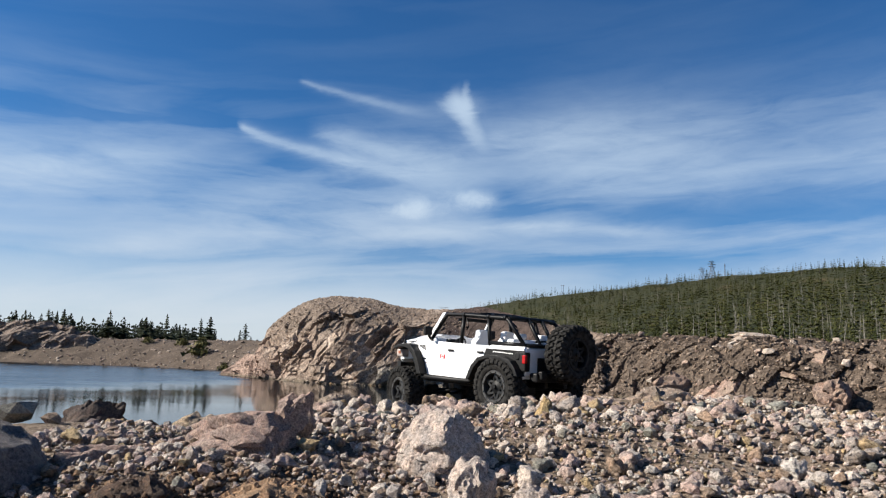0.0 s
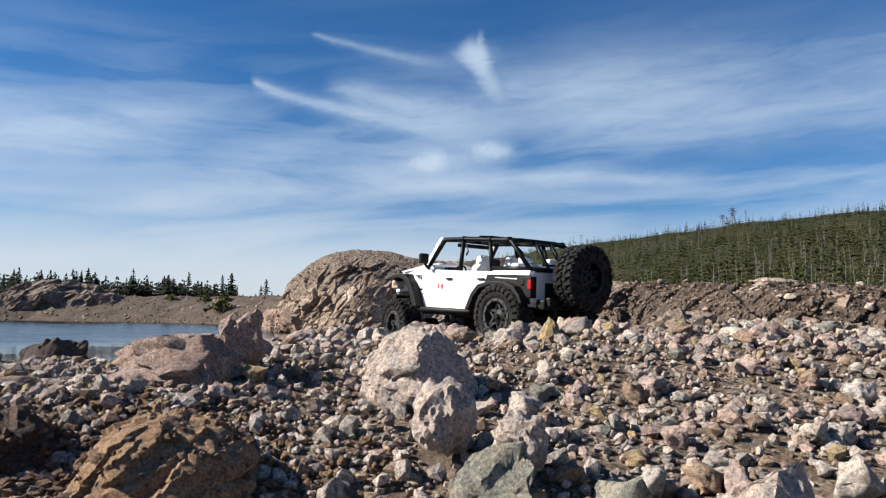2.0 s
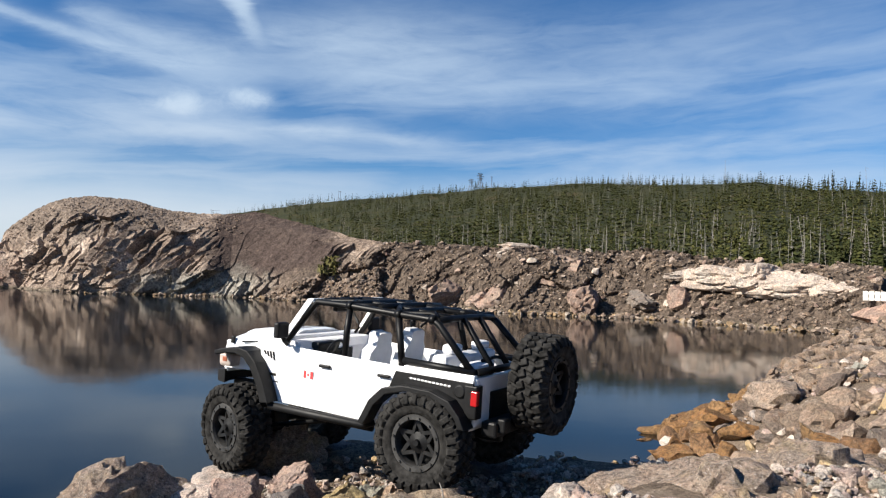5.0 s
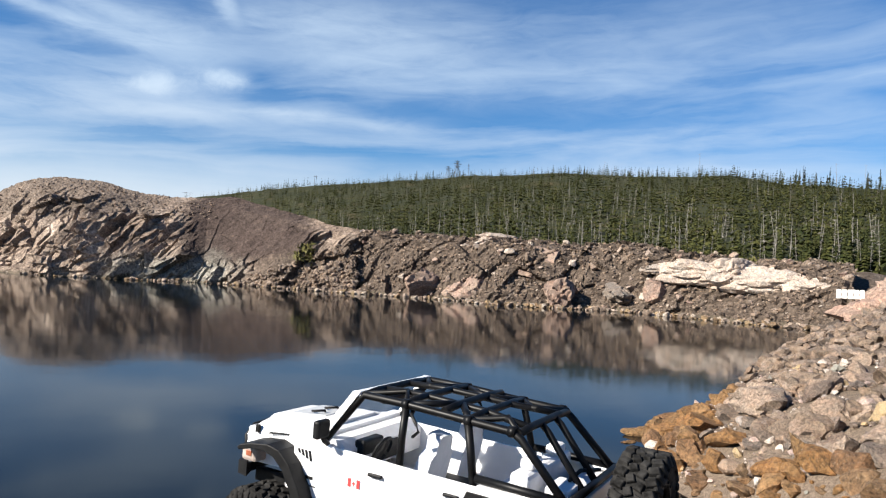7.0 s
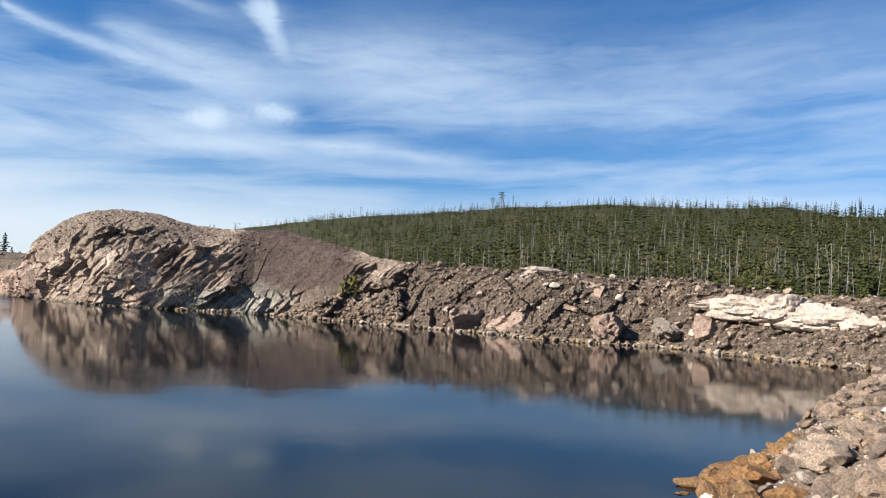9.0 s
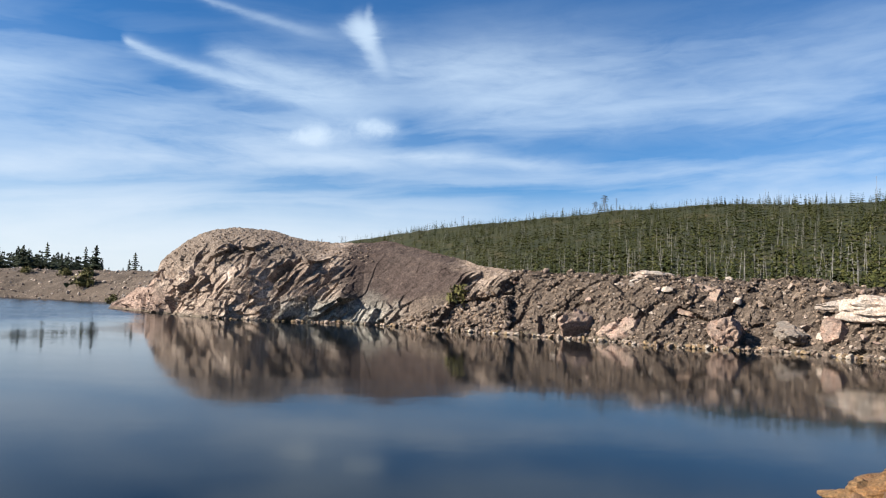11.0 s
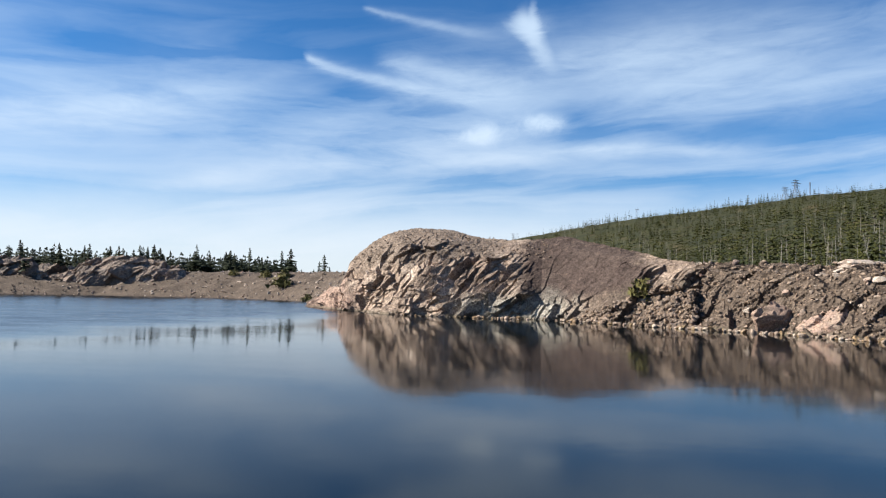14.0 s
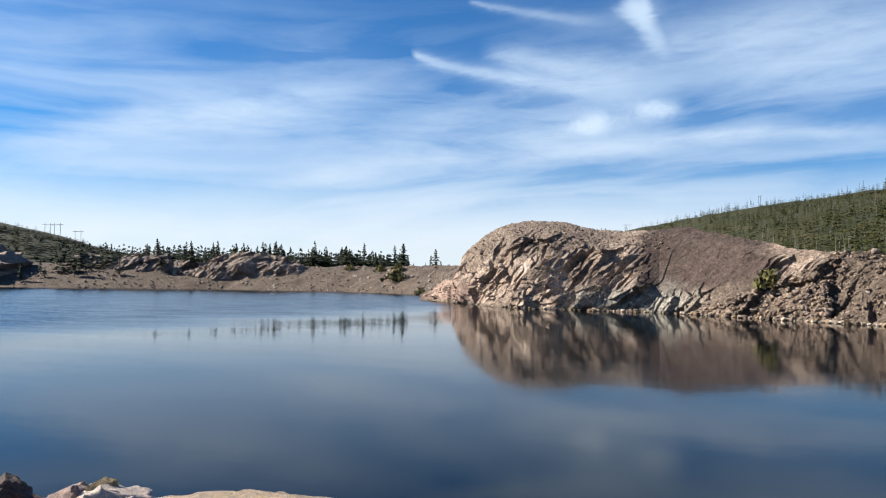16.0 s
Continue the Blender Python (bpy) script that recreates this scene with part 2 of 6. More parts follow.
M_WASHED = stone("washed_waterline_stone", [(0.27, 0.20, 0.115), (0.34, 0.285, 0.235), (0.19, 0.135, 0.08), (0.24, 0.19, 0.15), (0.40, 0.35, 0.29), (0.16, 0.125, 0.10)], 0.02, True, speck=0.2)
M_WHITE_ROCK = stone("white_quartz_rock", [(0.43, 0.38, 0.33)], 0.06, speck=0.15, dusty=0.45, dust=(0.42, 0.31, 0.24), depth=0.14)
M_GREY_BLOCK = stone("grey_blasted_rock", [(0.17, 0.15, 0.13), (0.20, 0.175, 0.15)], 0.06, speck=0.2, dusty=0.4, depth=0.1, dust=(0.2, 0.16, 0.13))
M_BLOCK = stone("tan_blasted_rock", [(0.25, 0.185, 0.15), (0.22, 0.162, 0.132), (0.27, 0.20, 0.165)], 0.06, speck=0.2, dusty=0.4, depth=0.1)


def split_x(n, p):
    s = n.node("ShaderNodeSeparateXYZ")
    n.put(p, s.inputs[0])
    return s.outputs[0]


def ground_material():
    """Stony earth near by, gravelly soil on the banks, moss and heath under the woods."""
    m, n, b = surface("stony_ground", 0.95, spec=0.2)
    p = place_of(n)
    near = n.ramp(n.noise(p, 30.0, 7.0, 0.75), [(0.3, (0.060, 0.043, 0.031)), (0.5, (0.150, 0.114, 0.085)), (0.72, (0.26, 0.21, 0.165))])
    bank = n.ramp(n.noise(p, 0.6, 10.0, 0.76), [(0.3, (0.042, 0.032, 0.025)), (0.5, (0.078, 0.060, 0.047)), (0.7, (0.125, 0.098, 0.078))])
    bank = n.mix(n.span(n.noise(p, 3.0, 6.0, 0.8), 0.58, 0.68, 0.0, 0.7), bank, (0.28, 0.24, 0.2))
    bank = n.mix(1.0, bank, n.ramp(n.noise(p, 9.0, 3.0, 0.8), [(0.36, (0.4, 0.38, 0.36)), (0.5, (1.0, 1.0, 1.0)), (0.64, (1.5, 1.45, 1.4))]), "MULTIPLY")
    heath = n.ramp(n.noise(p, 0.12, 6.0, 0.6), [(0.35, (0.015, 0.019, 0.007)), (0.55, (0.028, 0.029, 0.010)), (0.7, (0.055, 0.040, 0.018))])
    pebble = n.node("ShaderNodeTexVoronoi")
    n.put(p, pebble.inputs["Vector"])
    pebble.inputs["Scale"].default_value = 340.0
    shade = n.ramp(n.noise(pebble.outputs["Position"], 900.0, 1.0), [(0.36, (0.45, 0.43, 0.41)), (0.5, (1.0, 0.99, 0.98)), (0.64, (1.7, 1.7, 1.7))])
    near = n.mix(n.span(n.noise(p, 9.0, 4.0, 0.6), 0.36, 0.5, 0.15, 0.95), near, n.mix(1.0, near, shade, "MULTIPLY"))
    d = n.node("ShaderNodeVectorMath")
    d.operation = "LENGTH"
    n.put(p, d.inputs[0])
    far = d.outputs["Value"]
    c = n.mix(n.span(far, 4.0, 14.0), near, bank)
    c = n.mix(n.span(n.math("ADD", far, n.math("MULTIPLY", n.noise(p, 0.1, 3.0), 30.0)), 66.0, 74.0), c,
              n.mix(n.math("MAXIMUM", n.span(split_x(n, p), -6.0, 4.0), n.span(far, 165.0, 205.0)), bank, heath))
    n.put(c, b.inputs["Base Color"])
    h = n.math("ADD", n.math("MULTIPLY", n.noise(p, 140.0, 5.0, 0.75), 0.006), n.math("MULTIPLY", n.noise(p, 2.5, 7.0, 0.7), n.span(far, 4.0, 20.0, 0.004, 0.09)))
    relief(n, b, h, 1.0, 1.0)
    return m


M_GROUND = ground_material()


def water_material():
    """Dark clear water; the ripples lean its mirror mostly along the line of sight, so what it mirrors is drawn out downwards."""
    m, n, b = surface("pond_water", 0.02, spec=0.5)
    b.inputs["Base Color"].default_value = (0.0012, 0.0026, 0.0036, 1)
    b.inputs["IOR"].default_value = 1.20
    p = place_of(n)
    s = n.node("ShaderNodeSeparateXYZ")
    n.put(p, s.inputs[0])
    x, y = s.outputs[0], s.outputs[1]
    gust = n.span(n.noise(p, 0.045, 2.0), 0.36, 0.62, 0.45, 1.0, True)
    wind = n.math("SUBTRACT", n.math("MULTIPLY", y, 0.35), n.math("MULTIPLY", x, 1.2))
    far = n.math("ADD", wind, n.math("MULTIPLY", n.noise(n.xyz(n.math("MULTIPLY", x, 0.3), y, 0.0), 0.12, 4.0, 0.6), 14.0))
    gust = n.math("ADD", gust, n.span(far, 33.0, 48.0, 0.0, 14.0, True))
    steep = n.span(far, 31.0, 46.0, 0.0, 0.055, True)
    swell = n.noise(n.xyz(n.math("MULTIPLY", x, 0.22), y, 0.0), 1.3, 2.0, 0.5)
    chop = n.noise(n.xyz(n.math("MULTIPLY", x, 0.35), y, 4.0), 7.0, 2.0, 0.6)
    side = n.noise(n.xyz(x, n.math("MULTIPLY", y, 0.4), 9.0), 2.2, 2.0, 0.5)
    lean = n.math("ADD", n.math("MULTIPLY", n.math("SUBTRACT", swell, 0.5), RIPPLE), n.math("MULTIPLY", n.math("SUBTRACT", chop, 0.5), RIPPLE * 1.3))
    up = n.node("ShaderNodeVectorMath")
    up.operation = "NORMALIZE"
    # wind waves off the far shore run towards the ledge, with steep fronts
    across = n.math("ADD", n.math("MULTIPLY", n.math("SUBTRACT", side, 0.5), RIPPLE * 0.3), n.math("MULTIPLY", steep, 0.5))
    n.put(n.xyz(across, n.math("SUBTRACT", n.math("MULTIPLY", lean, gust), steep), 1.0), up.inputs[0])
    n.t.links.new(up.outputs[0], b.inputs["Normal"])
    n.put(n.math("ADD", n.span(far, 28.0, 52.0, 0.0, 0.08, True), n.span(n.noise(n.xyz(n.math("MULTIPLY", x, 0.15), n.math("MULTIPLY", y, 0.5), 2.0), 0.5, 3.0), 0.35, 0.65, 0.055, 0.085)), b.inputs["Roughness"])
    return m


RIPPLE = 0.014
M_WATER = water_material()


def paint(name, color, rough, metal=0.0, vary=0.12, scale=60.0, bump=0.0, coat=0.0, spec=0.5):
    """Moulded plastic, paint, rubber or metal with slight dirt."""
    m, n, b = surface(name, rough, metal, spec)
    p = place_of(n)
    dirt = n.noise(p, scale, 5.0, 0.65)
    dark = tuple(c * (1 - vary * 1.6) for c in color)
    light = tuple(min(0.95, c * (1 + vary)) for c in color)
    n.put(n.mix(n.span(dirt, 0.35, 0.65), dark, light), b.inputs["Base Color"])
    n.put(n.span(n.noise(p, scale * 0.4, 3.0), 0.3, 0.7, max(0.02, rough - 0.08), min(1.0, rough + 0.1)), b.inputs["Roughness"])
    if coat:
        b.inputs["Coat Weight"].default_value = coat
    if bump:
        relief(n, b, n.noise(p, scale * 8, 4.0, 0.6), 0.5, bump)
    return m


M_WHITE = paint("white_body_paint", (0.74, 0.74, 0.75), 0.28, vary=0.03, scale=25.0, coat=0.3)
M_SEAT = paint("white_interior_plastic", (0.62, 0.62, 0.64), 0.5, vary=0.05)
M_BLACK = paint("black_moulded_plastic", (0.006, 0.006, 0.0065), 0.55, vary=0.4, bump=0.0003, spec=0.25)
M_TUBE = paint("black_cage_tube", (0.004, 0.004, 0.0045), 0.45, vary=0.3, spec=0.2)
M_RUBBER = paint("dusty_tyre_rubber", (0.023, 0.022, 0.021), 0.85, vary=0.5, scale=90.0, bump=0.0006, spec=0.12)
M_SPOKE = paint("black_spoke_paint", (0.014, 0.014, 0.014), 0.4, vary=0.3)
M_RIM = paint("dusty_dark_rim", (0.034, 0.033, 0.032), 0.5, vary=0.35)
M_STEEL = paint("dull_steel", (0.35, 0.35, 0.36), 0.4, 0.9)
M_PANEL = paint("pale_grey_plastic", (0.42, 0.43, 0.44), 0.35)
M_AMBER = paint("amber_lens", (0.30, 0.09, 0.045), 0.3, vary=0.1)
M_RED = paint("red_lens", (0.36, 0.012, 0.014), 0.2, vary=0.1)
M_LAMP = paint("dusty_pink_lens", (0.42, 0.35, 0.31), 0.35, vary=0.2)
M_DECAL_RED = paint("red_decal", (0.68, 0.05, 0.05), 0.4, vary=0.03)
M_DECAL_WHITE = paint("white_decal", (0.78, 0.78, 0.78), 0.4, vary=0.03)
M_TRUNK = paint("conifer_bark", (0.11, 0.085, 0.07), 0.9, vary=0.3, scale=3.0)
M_SNAG = paint("bleached_dead_wood", (0.20, 0.185, 0.165), 0.9, vary=0.25, scale=2.0)
M_CRATE = paint("weathered_white_paint", (0.62, 0.60, 0.56), 0.7, vary=0.15, scale=8.0)
M_GALVANISED = paint("galvanised_steel", (0.10, 0.105, 0.115), 0.6, 0.2, scale=0.5)


def glass_material():
    m, n, b = surface("clear_windscreen", 0.03)
    n.put((0.95, 0.96, 0.97), b.inputs["Base Color"])
    b.inputs["Transmission Weight"].default_value = 1.0
    b.inputs["IOR"].default_value = 1.05
    return m


M_GLASS = glass_material()


def leaf_material(name, dark, light, island=True):
    m, n, b = surface(name, 0.75, spec=0.2)
    r = chance(n, island)
    c = n.mix(r, dark, light)
    c = n.mix(n.span(n.noise(place_of(n), 0.9, 4.0, 0.7), 0.3, 0.7, 0.0, 0.6), c, n.mix(1.0, c, (0.55, 0.6, 0.5), "MULTIPLY"))
    c = n.mix(n.span(n.noise(place_of(n), 0.07, 3.0, 0.6), 0.38, 0.62), n.mix(1.0, c, (0.62, 0.72, 0.62), "MULTIPLY"), n.mix(1.0, c, (1.12, 1.1, 1.0), "MULTIPLY"))
    n.put(c, b.inputs["Base Color"])
    return m


M_NEEDLES = leaf_material("spruce_needles", (0.027, 0.033, 0.009), (0.074, 0.07, 0.021))
M_NEEDLES_FAR = leaf_material("dark_spruce_needles", (0.018, 0.025, 0.014), (0.036, 0.044, 0.022))
M_BUSH = leaf_material("bush_leaves", (0.075, 0.072, 0.026), (0.15, 0.13, 0.05))


def cliff_material(name, tone):
    """Blasted granite: tan and pink, a mauvish joint plane with shade painted in, grey-green low down, dust on the
    treads.
    """
    m, n, b = surface(name, 0.9, spec=0.2)
    p = place_of(n)
    base = n.ramp(n.noise(p, 0.35, 8.0, 0.65, 0.5), [(0.3, (0.115, 0.085, 0.066)), (0.45, (0.225, 0.172, 0.136)), (0.58, (0.30, 0.238, 0.192)), (0.72, (0.43, 0.36, 0.305))])
    base = n.mix(n.span(n.noise(p, 4.5, 6.0, 0.75), 0.55, 0.72, 0.0, 0.5), base, (0.36, 0.31, 0.26))
    base = n.mix(1.0, base, tone, "MULTIPLY")
    s = n.node("ShaderNodeSeparateXYZ")
    n.put(p, s.inputs[0])
    x, y, z = s.outputs
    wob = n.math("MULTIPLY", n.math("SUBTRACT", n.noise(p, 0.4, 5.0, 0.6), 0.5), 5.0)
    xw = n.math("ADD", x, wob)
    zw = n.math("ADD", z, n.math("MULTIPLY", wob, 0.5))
    # purplish rock, its colour darkened further to paint in the plane's shade
    shaded_mauve = n.math("MULTIPLY", n.math("MULTIPLY", n.span(xw, -1.9, -0.6), n.span(xw, 7.2, 5.6)), n.span(zw, 0.6, 1.6))
    base = n.mix(n.math("MULTIPLY", shaded_mauve, 0.92), base, n.ramp(n.noise(p, 1.4, 8.0, 0.75), [(0.3, (0.022, 0.0145, 0.013)), (0.55, (0.042, 0.029, 0.026)), (0.75, (0.082, 0.062, 0.055))]))
    green = n.math("MULTIPLY", n.math("MULTIPLY", n.span(xw, -7.0, -4.5), n.span(xw, 2.5, 0.8)), n.span(zw, 2.0, 0.9))
    base = n.mix(n.math("MULTIPLY", green, 0.75), base, n.ramp(n.noise(p, 1.2, 6.0, 0.7), [(0.35, (0.133, 0.136, 0.124)), (0.7, (0.265, 0.264, 0.232))]))
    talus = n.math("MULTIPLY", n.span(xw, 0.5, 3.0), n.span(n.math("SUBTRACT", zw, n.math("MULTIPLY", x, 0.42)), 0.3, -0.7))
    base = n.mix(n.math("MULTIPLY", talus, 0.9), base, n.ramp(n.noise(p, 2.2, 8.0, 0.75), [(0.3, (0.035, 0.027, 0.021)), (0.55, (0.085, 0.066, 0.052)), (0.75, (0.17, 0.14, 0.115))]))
    pink = n.math("MULTIPLY", n.math("MULTIPLY", n.span(xw, -12.0, -15.0), n.span(zw, 3.0, 1.6)), n.span(y, 75.0, 68.0, 0.0, 0.45))
    base = n.mix(pink, base, (0.296, 0.200, 0.168))
    scree = n.math("MULTIPLY", n.span(zw, 3.4, 4.1), n.span(xw, -1.5, -3.5))
    base = n.mix(n.math("MULTIPLY", scree, 0.85), base, n.ramp(n.noise(p, 3.0, 8.0, 0.75), [(0.35, (0.085, 0.066, 0.053)), (0.65, (0.2, 0.16, 0.13))]))
    base = n.mix(1.0, base, n.ramp(n.noise(p, 2.6, 5.0, 0.7, 0.6), [(0.32, (0.5, 0.47, 0.45)), (0.5, (1.0, 1.0, 1.0)), (0.68, (1.35, 1.32, 1.28))]), "MULTIPLY")
    base = n.mix(1.0, base, n.ramp(n.noise(p, 9.0, 3.0, 0.8), [(0.36, (0.42, 0.4, 0.38)), (0.5, (1.0, 1.0, 1.0)), (0.64, (1.45, 1.42, 1.38))]), "MULTIPLY")
    wet = n.span(n.math("ADD", z, n.math("MULTIPLY", wob, 0.03)), 0.22, 0.1, 0.0, 0.65)
    base = n.mix(wet, base, (0.1, 0.085, 0.06))
    n.put(base, b.inputs["Base Color"])
    h = n.math("ADD", n.math("MULTIPLY", n.noise(p, 1.6, 10.0, 0.72), 0.5), n.math("MULTIPLY", n.noise(p, 7.0, 4.0, 0.8), 0.16))
    relief(n, b, h, 0.8, 0.2)
    return m


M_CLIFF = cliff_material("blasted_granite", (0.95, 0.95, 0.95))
M_LEFT = stone("grey_tan_crag", [(0.225, 0.185, 0.152)], 0.16, speck=0.15, dusty=0.4, depth=0.2, dust=(0.15, 0.118, 0.095))
M_RUBBLE = cliff_material("brown_rubble", (0.66, 0.60, 0.555))

# ---- shapes ----
RNG = np.random.default_rng(7)


def mesh_of(name, verts, faces, material, smooth=False):
    """A mesh from arrays; faces all of one size."""
    me = bpy.data.meshes.new(name)
    verts, faces = np.asarray(verts, np.float32), np.asarray(faces, np.int32)
    k = faces.shape[1]
    me.vertices.add(len(verts))
    me.vertices.foreach_set("co", verts.ravel())
    me.loops.add(faces.size)
    me.loops.foreach_set("vertex_index", faces.ravel())
    me.polygons.add(len(faces))
    me.polygons.foreach_set("loop_start", np.arange(0, faces.size, k, dtype=np.int32))
    me.polygons.foreach_set("use_smooth", np.full(len(faces), smooth))
    me.update(calc_edges=True)
    me.validate()
    me.materials.append(material)
    return me


def part(name, bm, material, parent, label="", smooth=False):
    """Links a bmesh as one mesh object under a thing or under a part."""
    me = bpy.data.meshes.new(name)
    bm.normal_update()
    bm.to_mesh(me)
    bm.free()
    me.materials.append(material)
    if smooth:
        for f in me.polygons:
            f.use_smooth = True
    ob = new(name, me)
    ob.parent = parent
    return tagged(ob, label)


def sphere_grid(level):
    bm = bmesh.new()
    bmesh.ops.create_icosphere(bm, subdivisions=level, radius=1.0)
    v = np.array([p.co[:] for p in bm.verts])
    f = np.array([[q.index for q in p.verts] for p in bm.faces])
    bm.free()
    return v, f


SPHERES = {k: sphere_grid(k) for k in (1, 2, 3, 4, 5, 6)}


def lattice(seed):
    return np.random.default_rng(seed).random((64, 64, 64))


LATTICE = lattice(3)


def value_noise(p):
    """Smooth noise, 0 to 1, at the rows of p."""
    i = np.floor(p).astype(int)
    f = p - i
    f = f * f * (3 - 2 * f)
    out = 0
    for a in (0, 1):
        for b in (0, 1):
            for c in (0, 1):
                w = np.abs(1 - a - f[:, 0]) * np.abs(1 - b - f[:, 1]) * np.abs(1 - c - f[:, 2])
                out = out + w * LATTICE[(i[:, 0] + a) % 64, (i[:, 1] + b) % 64, (i[:, 2] + c) % 64]
    return out


def fractal(p, octaves=4, gain=0.5):
    total, amp, top = 0, 1.0, 0
    for k in range(octaves):
        total = total + amp * (value_noise(p * 2.03 ** k + 11.7 * k) - 0.5)
        top += amp
        amp *= gain
    return total / top


def rock_shape(seed, level=2, cuts=14, rough=0.06, stretch=(1, 0.8, 0.65), deep=(0.36, 0.72)):
    """A broken stone: a ball cut by random planes, with a grainy skin. About 1 in radius."""
    r = np.random.default_rng(seed)
    v, f = SPHERES[level]
    v = v.copy()
    n = r.normal(size=(cuts, 3))
    n /= np.linalg.norm(n, axis=1)[:, None]
    for k, d in zip(n, r.uniform(*deep, cuts)):
        v -= np.maximum(0, v @ k - d)[:, None] * k
    v *= 1 + rough * 2 * fractal(v * 2.6 + seed * 3.1, 5, 0.62)[:, None]
    v *= 1 - rough * 1.6 * np.maximum(0, 0.12 - np.abs(fractal(v * 1.9 + seed * 1.7, 3)))[:, None] / 0.12
    return v * np.array(stretch), f


def smoothstep(a, b, x):
    t = np.clip((x - a) / (b - a), 0, 1)
    return t * t * (3 - 2 * t)


# ---- the ground: one sheet round the pond, to the horizon ----
# shoreline: x, y, height of the bank, width of its slope
SHORE = np.array([(-150, 70, 5, 14), (-100, 92, 4.0, 10), (-83, 97, 3.9, 10), (-66, 102, 3.9, 10), (-44, 98, 3.9, 10), (-33, 91, 3.9, 9), (-28.5, 87, 3.9, 7),
                  (-25, 77, 2.6, 6), (-21, 66, 1.6, 5), (-12.4, 52.2, 2.6, 9), (-4, 46.5, 2.6, 10), (0, 45.8, 2.6, 10), (3.3, 42.3, 2.6, 10), (6, 39, 2.6, 9),
                  (8.8, 36.4, 2.6, 8), (11, 34.3, 2.6, 8), (13.2, 30.8, 2.5, 8), (15.8, 29.2, 2.4, 8), (18, 28.2, 2.4, 8), (19.1, 25.3, 2.1, 6), (20, 23, 2.0, 6),
                  (21.4, 20.7, 2.0, 6), (19, 17.6, 2.0, 4), (14, 14, 1.5, 4), (9.8, 10.7, 1.0, 3.5), (8.1, 9.0, 0.9, 3), (6.5, 7.4, 0.7, 2.6), (5.2, 6.9, 0.35, 1.2),
                  (4.4, 5.9, 0.45, 1.6), (3.6, 5.15, 0.55, 1.5), (3.5, 4.3, 0.8, 1.5), (3.3, 3.2, 1.0, 1.3), (2.9, 2.2, 1.2, 0.9), (2.0, 1.2, 1.3, 0.6), (1.2, 0.62, 1.31, 0.35), (0.75, 0.43, 1.33, 0.2), (0.45, 0.34, 1.35, 0.15), (0.25, 0.40, 1.36, 0.15),
                  (0.1, 0.62, 1.36, 0.18), (-0.1, 0.64, 1.36, 0.2), (-0.25, 0.58, 1.35, 0.22), (-0.5, 0.34, 1.34, 0.25), (-0.62, 0.12, 1.33, 0.25), (-0.9, 0.06, 1.32, 0.25), (-1.3, 0.1, 1.34, 0.25),
                  (-1.8, 0.22, 1.36, 0.25), (-2.5, 0.2, 1.37, 0.3), (-4, -0.8, 1.4, 0.6), (-8, -4, 1.6, 2), (-30, -12, 2, 4), (-120, -10, 3, 8)])
EYE = np.array([-0.4, -0.9])
# woods: bearing, height of the slope above the eye in degrees, where they begin, where the ridge is
WOODS = np.array([(-180, 1.0, 200, 900), (-75, 4.5, 200, 480), (-60, 4.6, 220, 520), (-47, 3.55, 220, 520), (-43.5, 2.85, 220, 520), (-40.5, 2.0, 230, 520), (-35, 0.9, 260, 600), (-4, 1.0, 330, 900),
                  (-1.2, 3.95, 300, 520), (3, 4.8, 230, 500), (8, 5.6, 160, 460), (14, 6.35, 115, 430), (20, 6.95, 98, 400), (28, 7.45, 90, 370), (36, 7.3, 86, 340), (40, 7.3, 84, 330), (44, 6.7, 82, 320), (52, 6.2, 80, 320),
                  (75, 5.0, 60, 260), (110, 2.0, 120, 500), (180, 1.0, 200, 900)])


def to_shore(p):
    """Distance to the shoreline, positive on land, with the bank's height and slope there."""
    best, inside, bank, total = np.full(len(p), 1e9), np.zeros(len(p), bool), np.zeros((len(p), 2)), np.zeros((len(p), 1))
    for a, b in zip(SHORE, np.roll(SHORE, -1, 0)):
        e, off = b[:2] - a[:2], p - a[:2]
        t = np.clip(off @ e / (e @ e), 0, 1)
        d = np.hypot(*(off - t[:, None] * e).T)
        best = np.minimum(best, d)
        w = 1 / (d[:, None] ** 4 + 1e-6)
        bank += w * (a[2:] + t[:, None] * (b[2:] - a[2:]))
        total += w
        cross = (a[1] > p[:, 1]) != (b[1] > p[:, 1])
        with np.errstate(divide="ignore", invalid="ignore"):
            inside ^= cross & (p[:, 0] < a[0] + (p[:, 1] - a[1]) / (b[1] - a[1]) * e[0])
    return np.where(inside, -best, best), bank / total


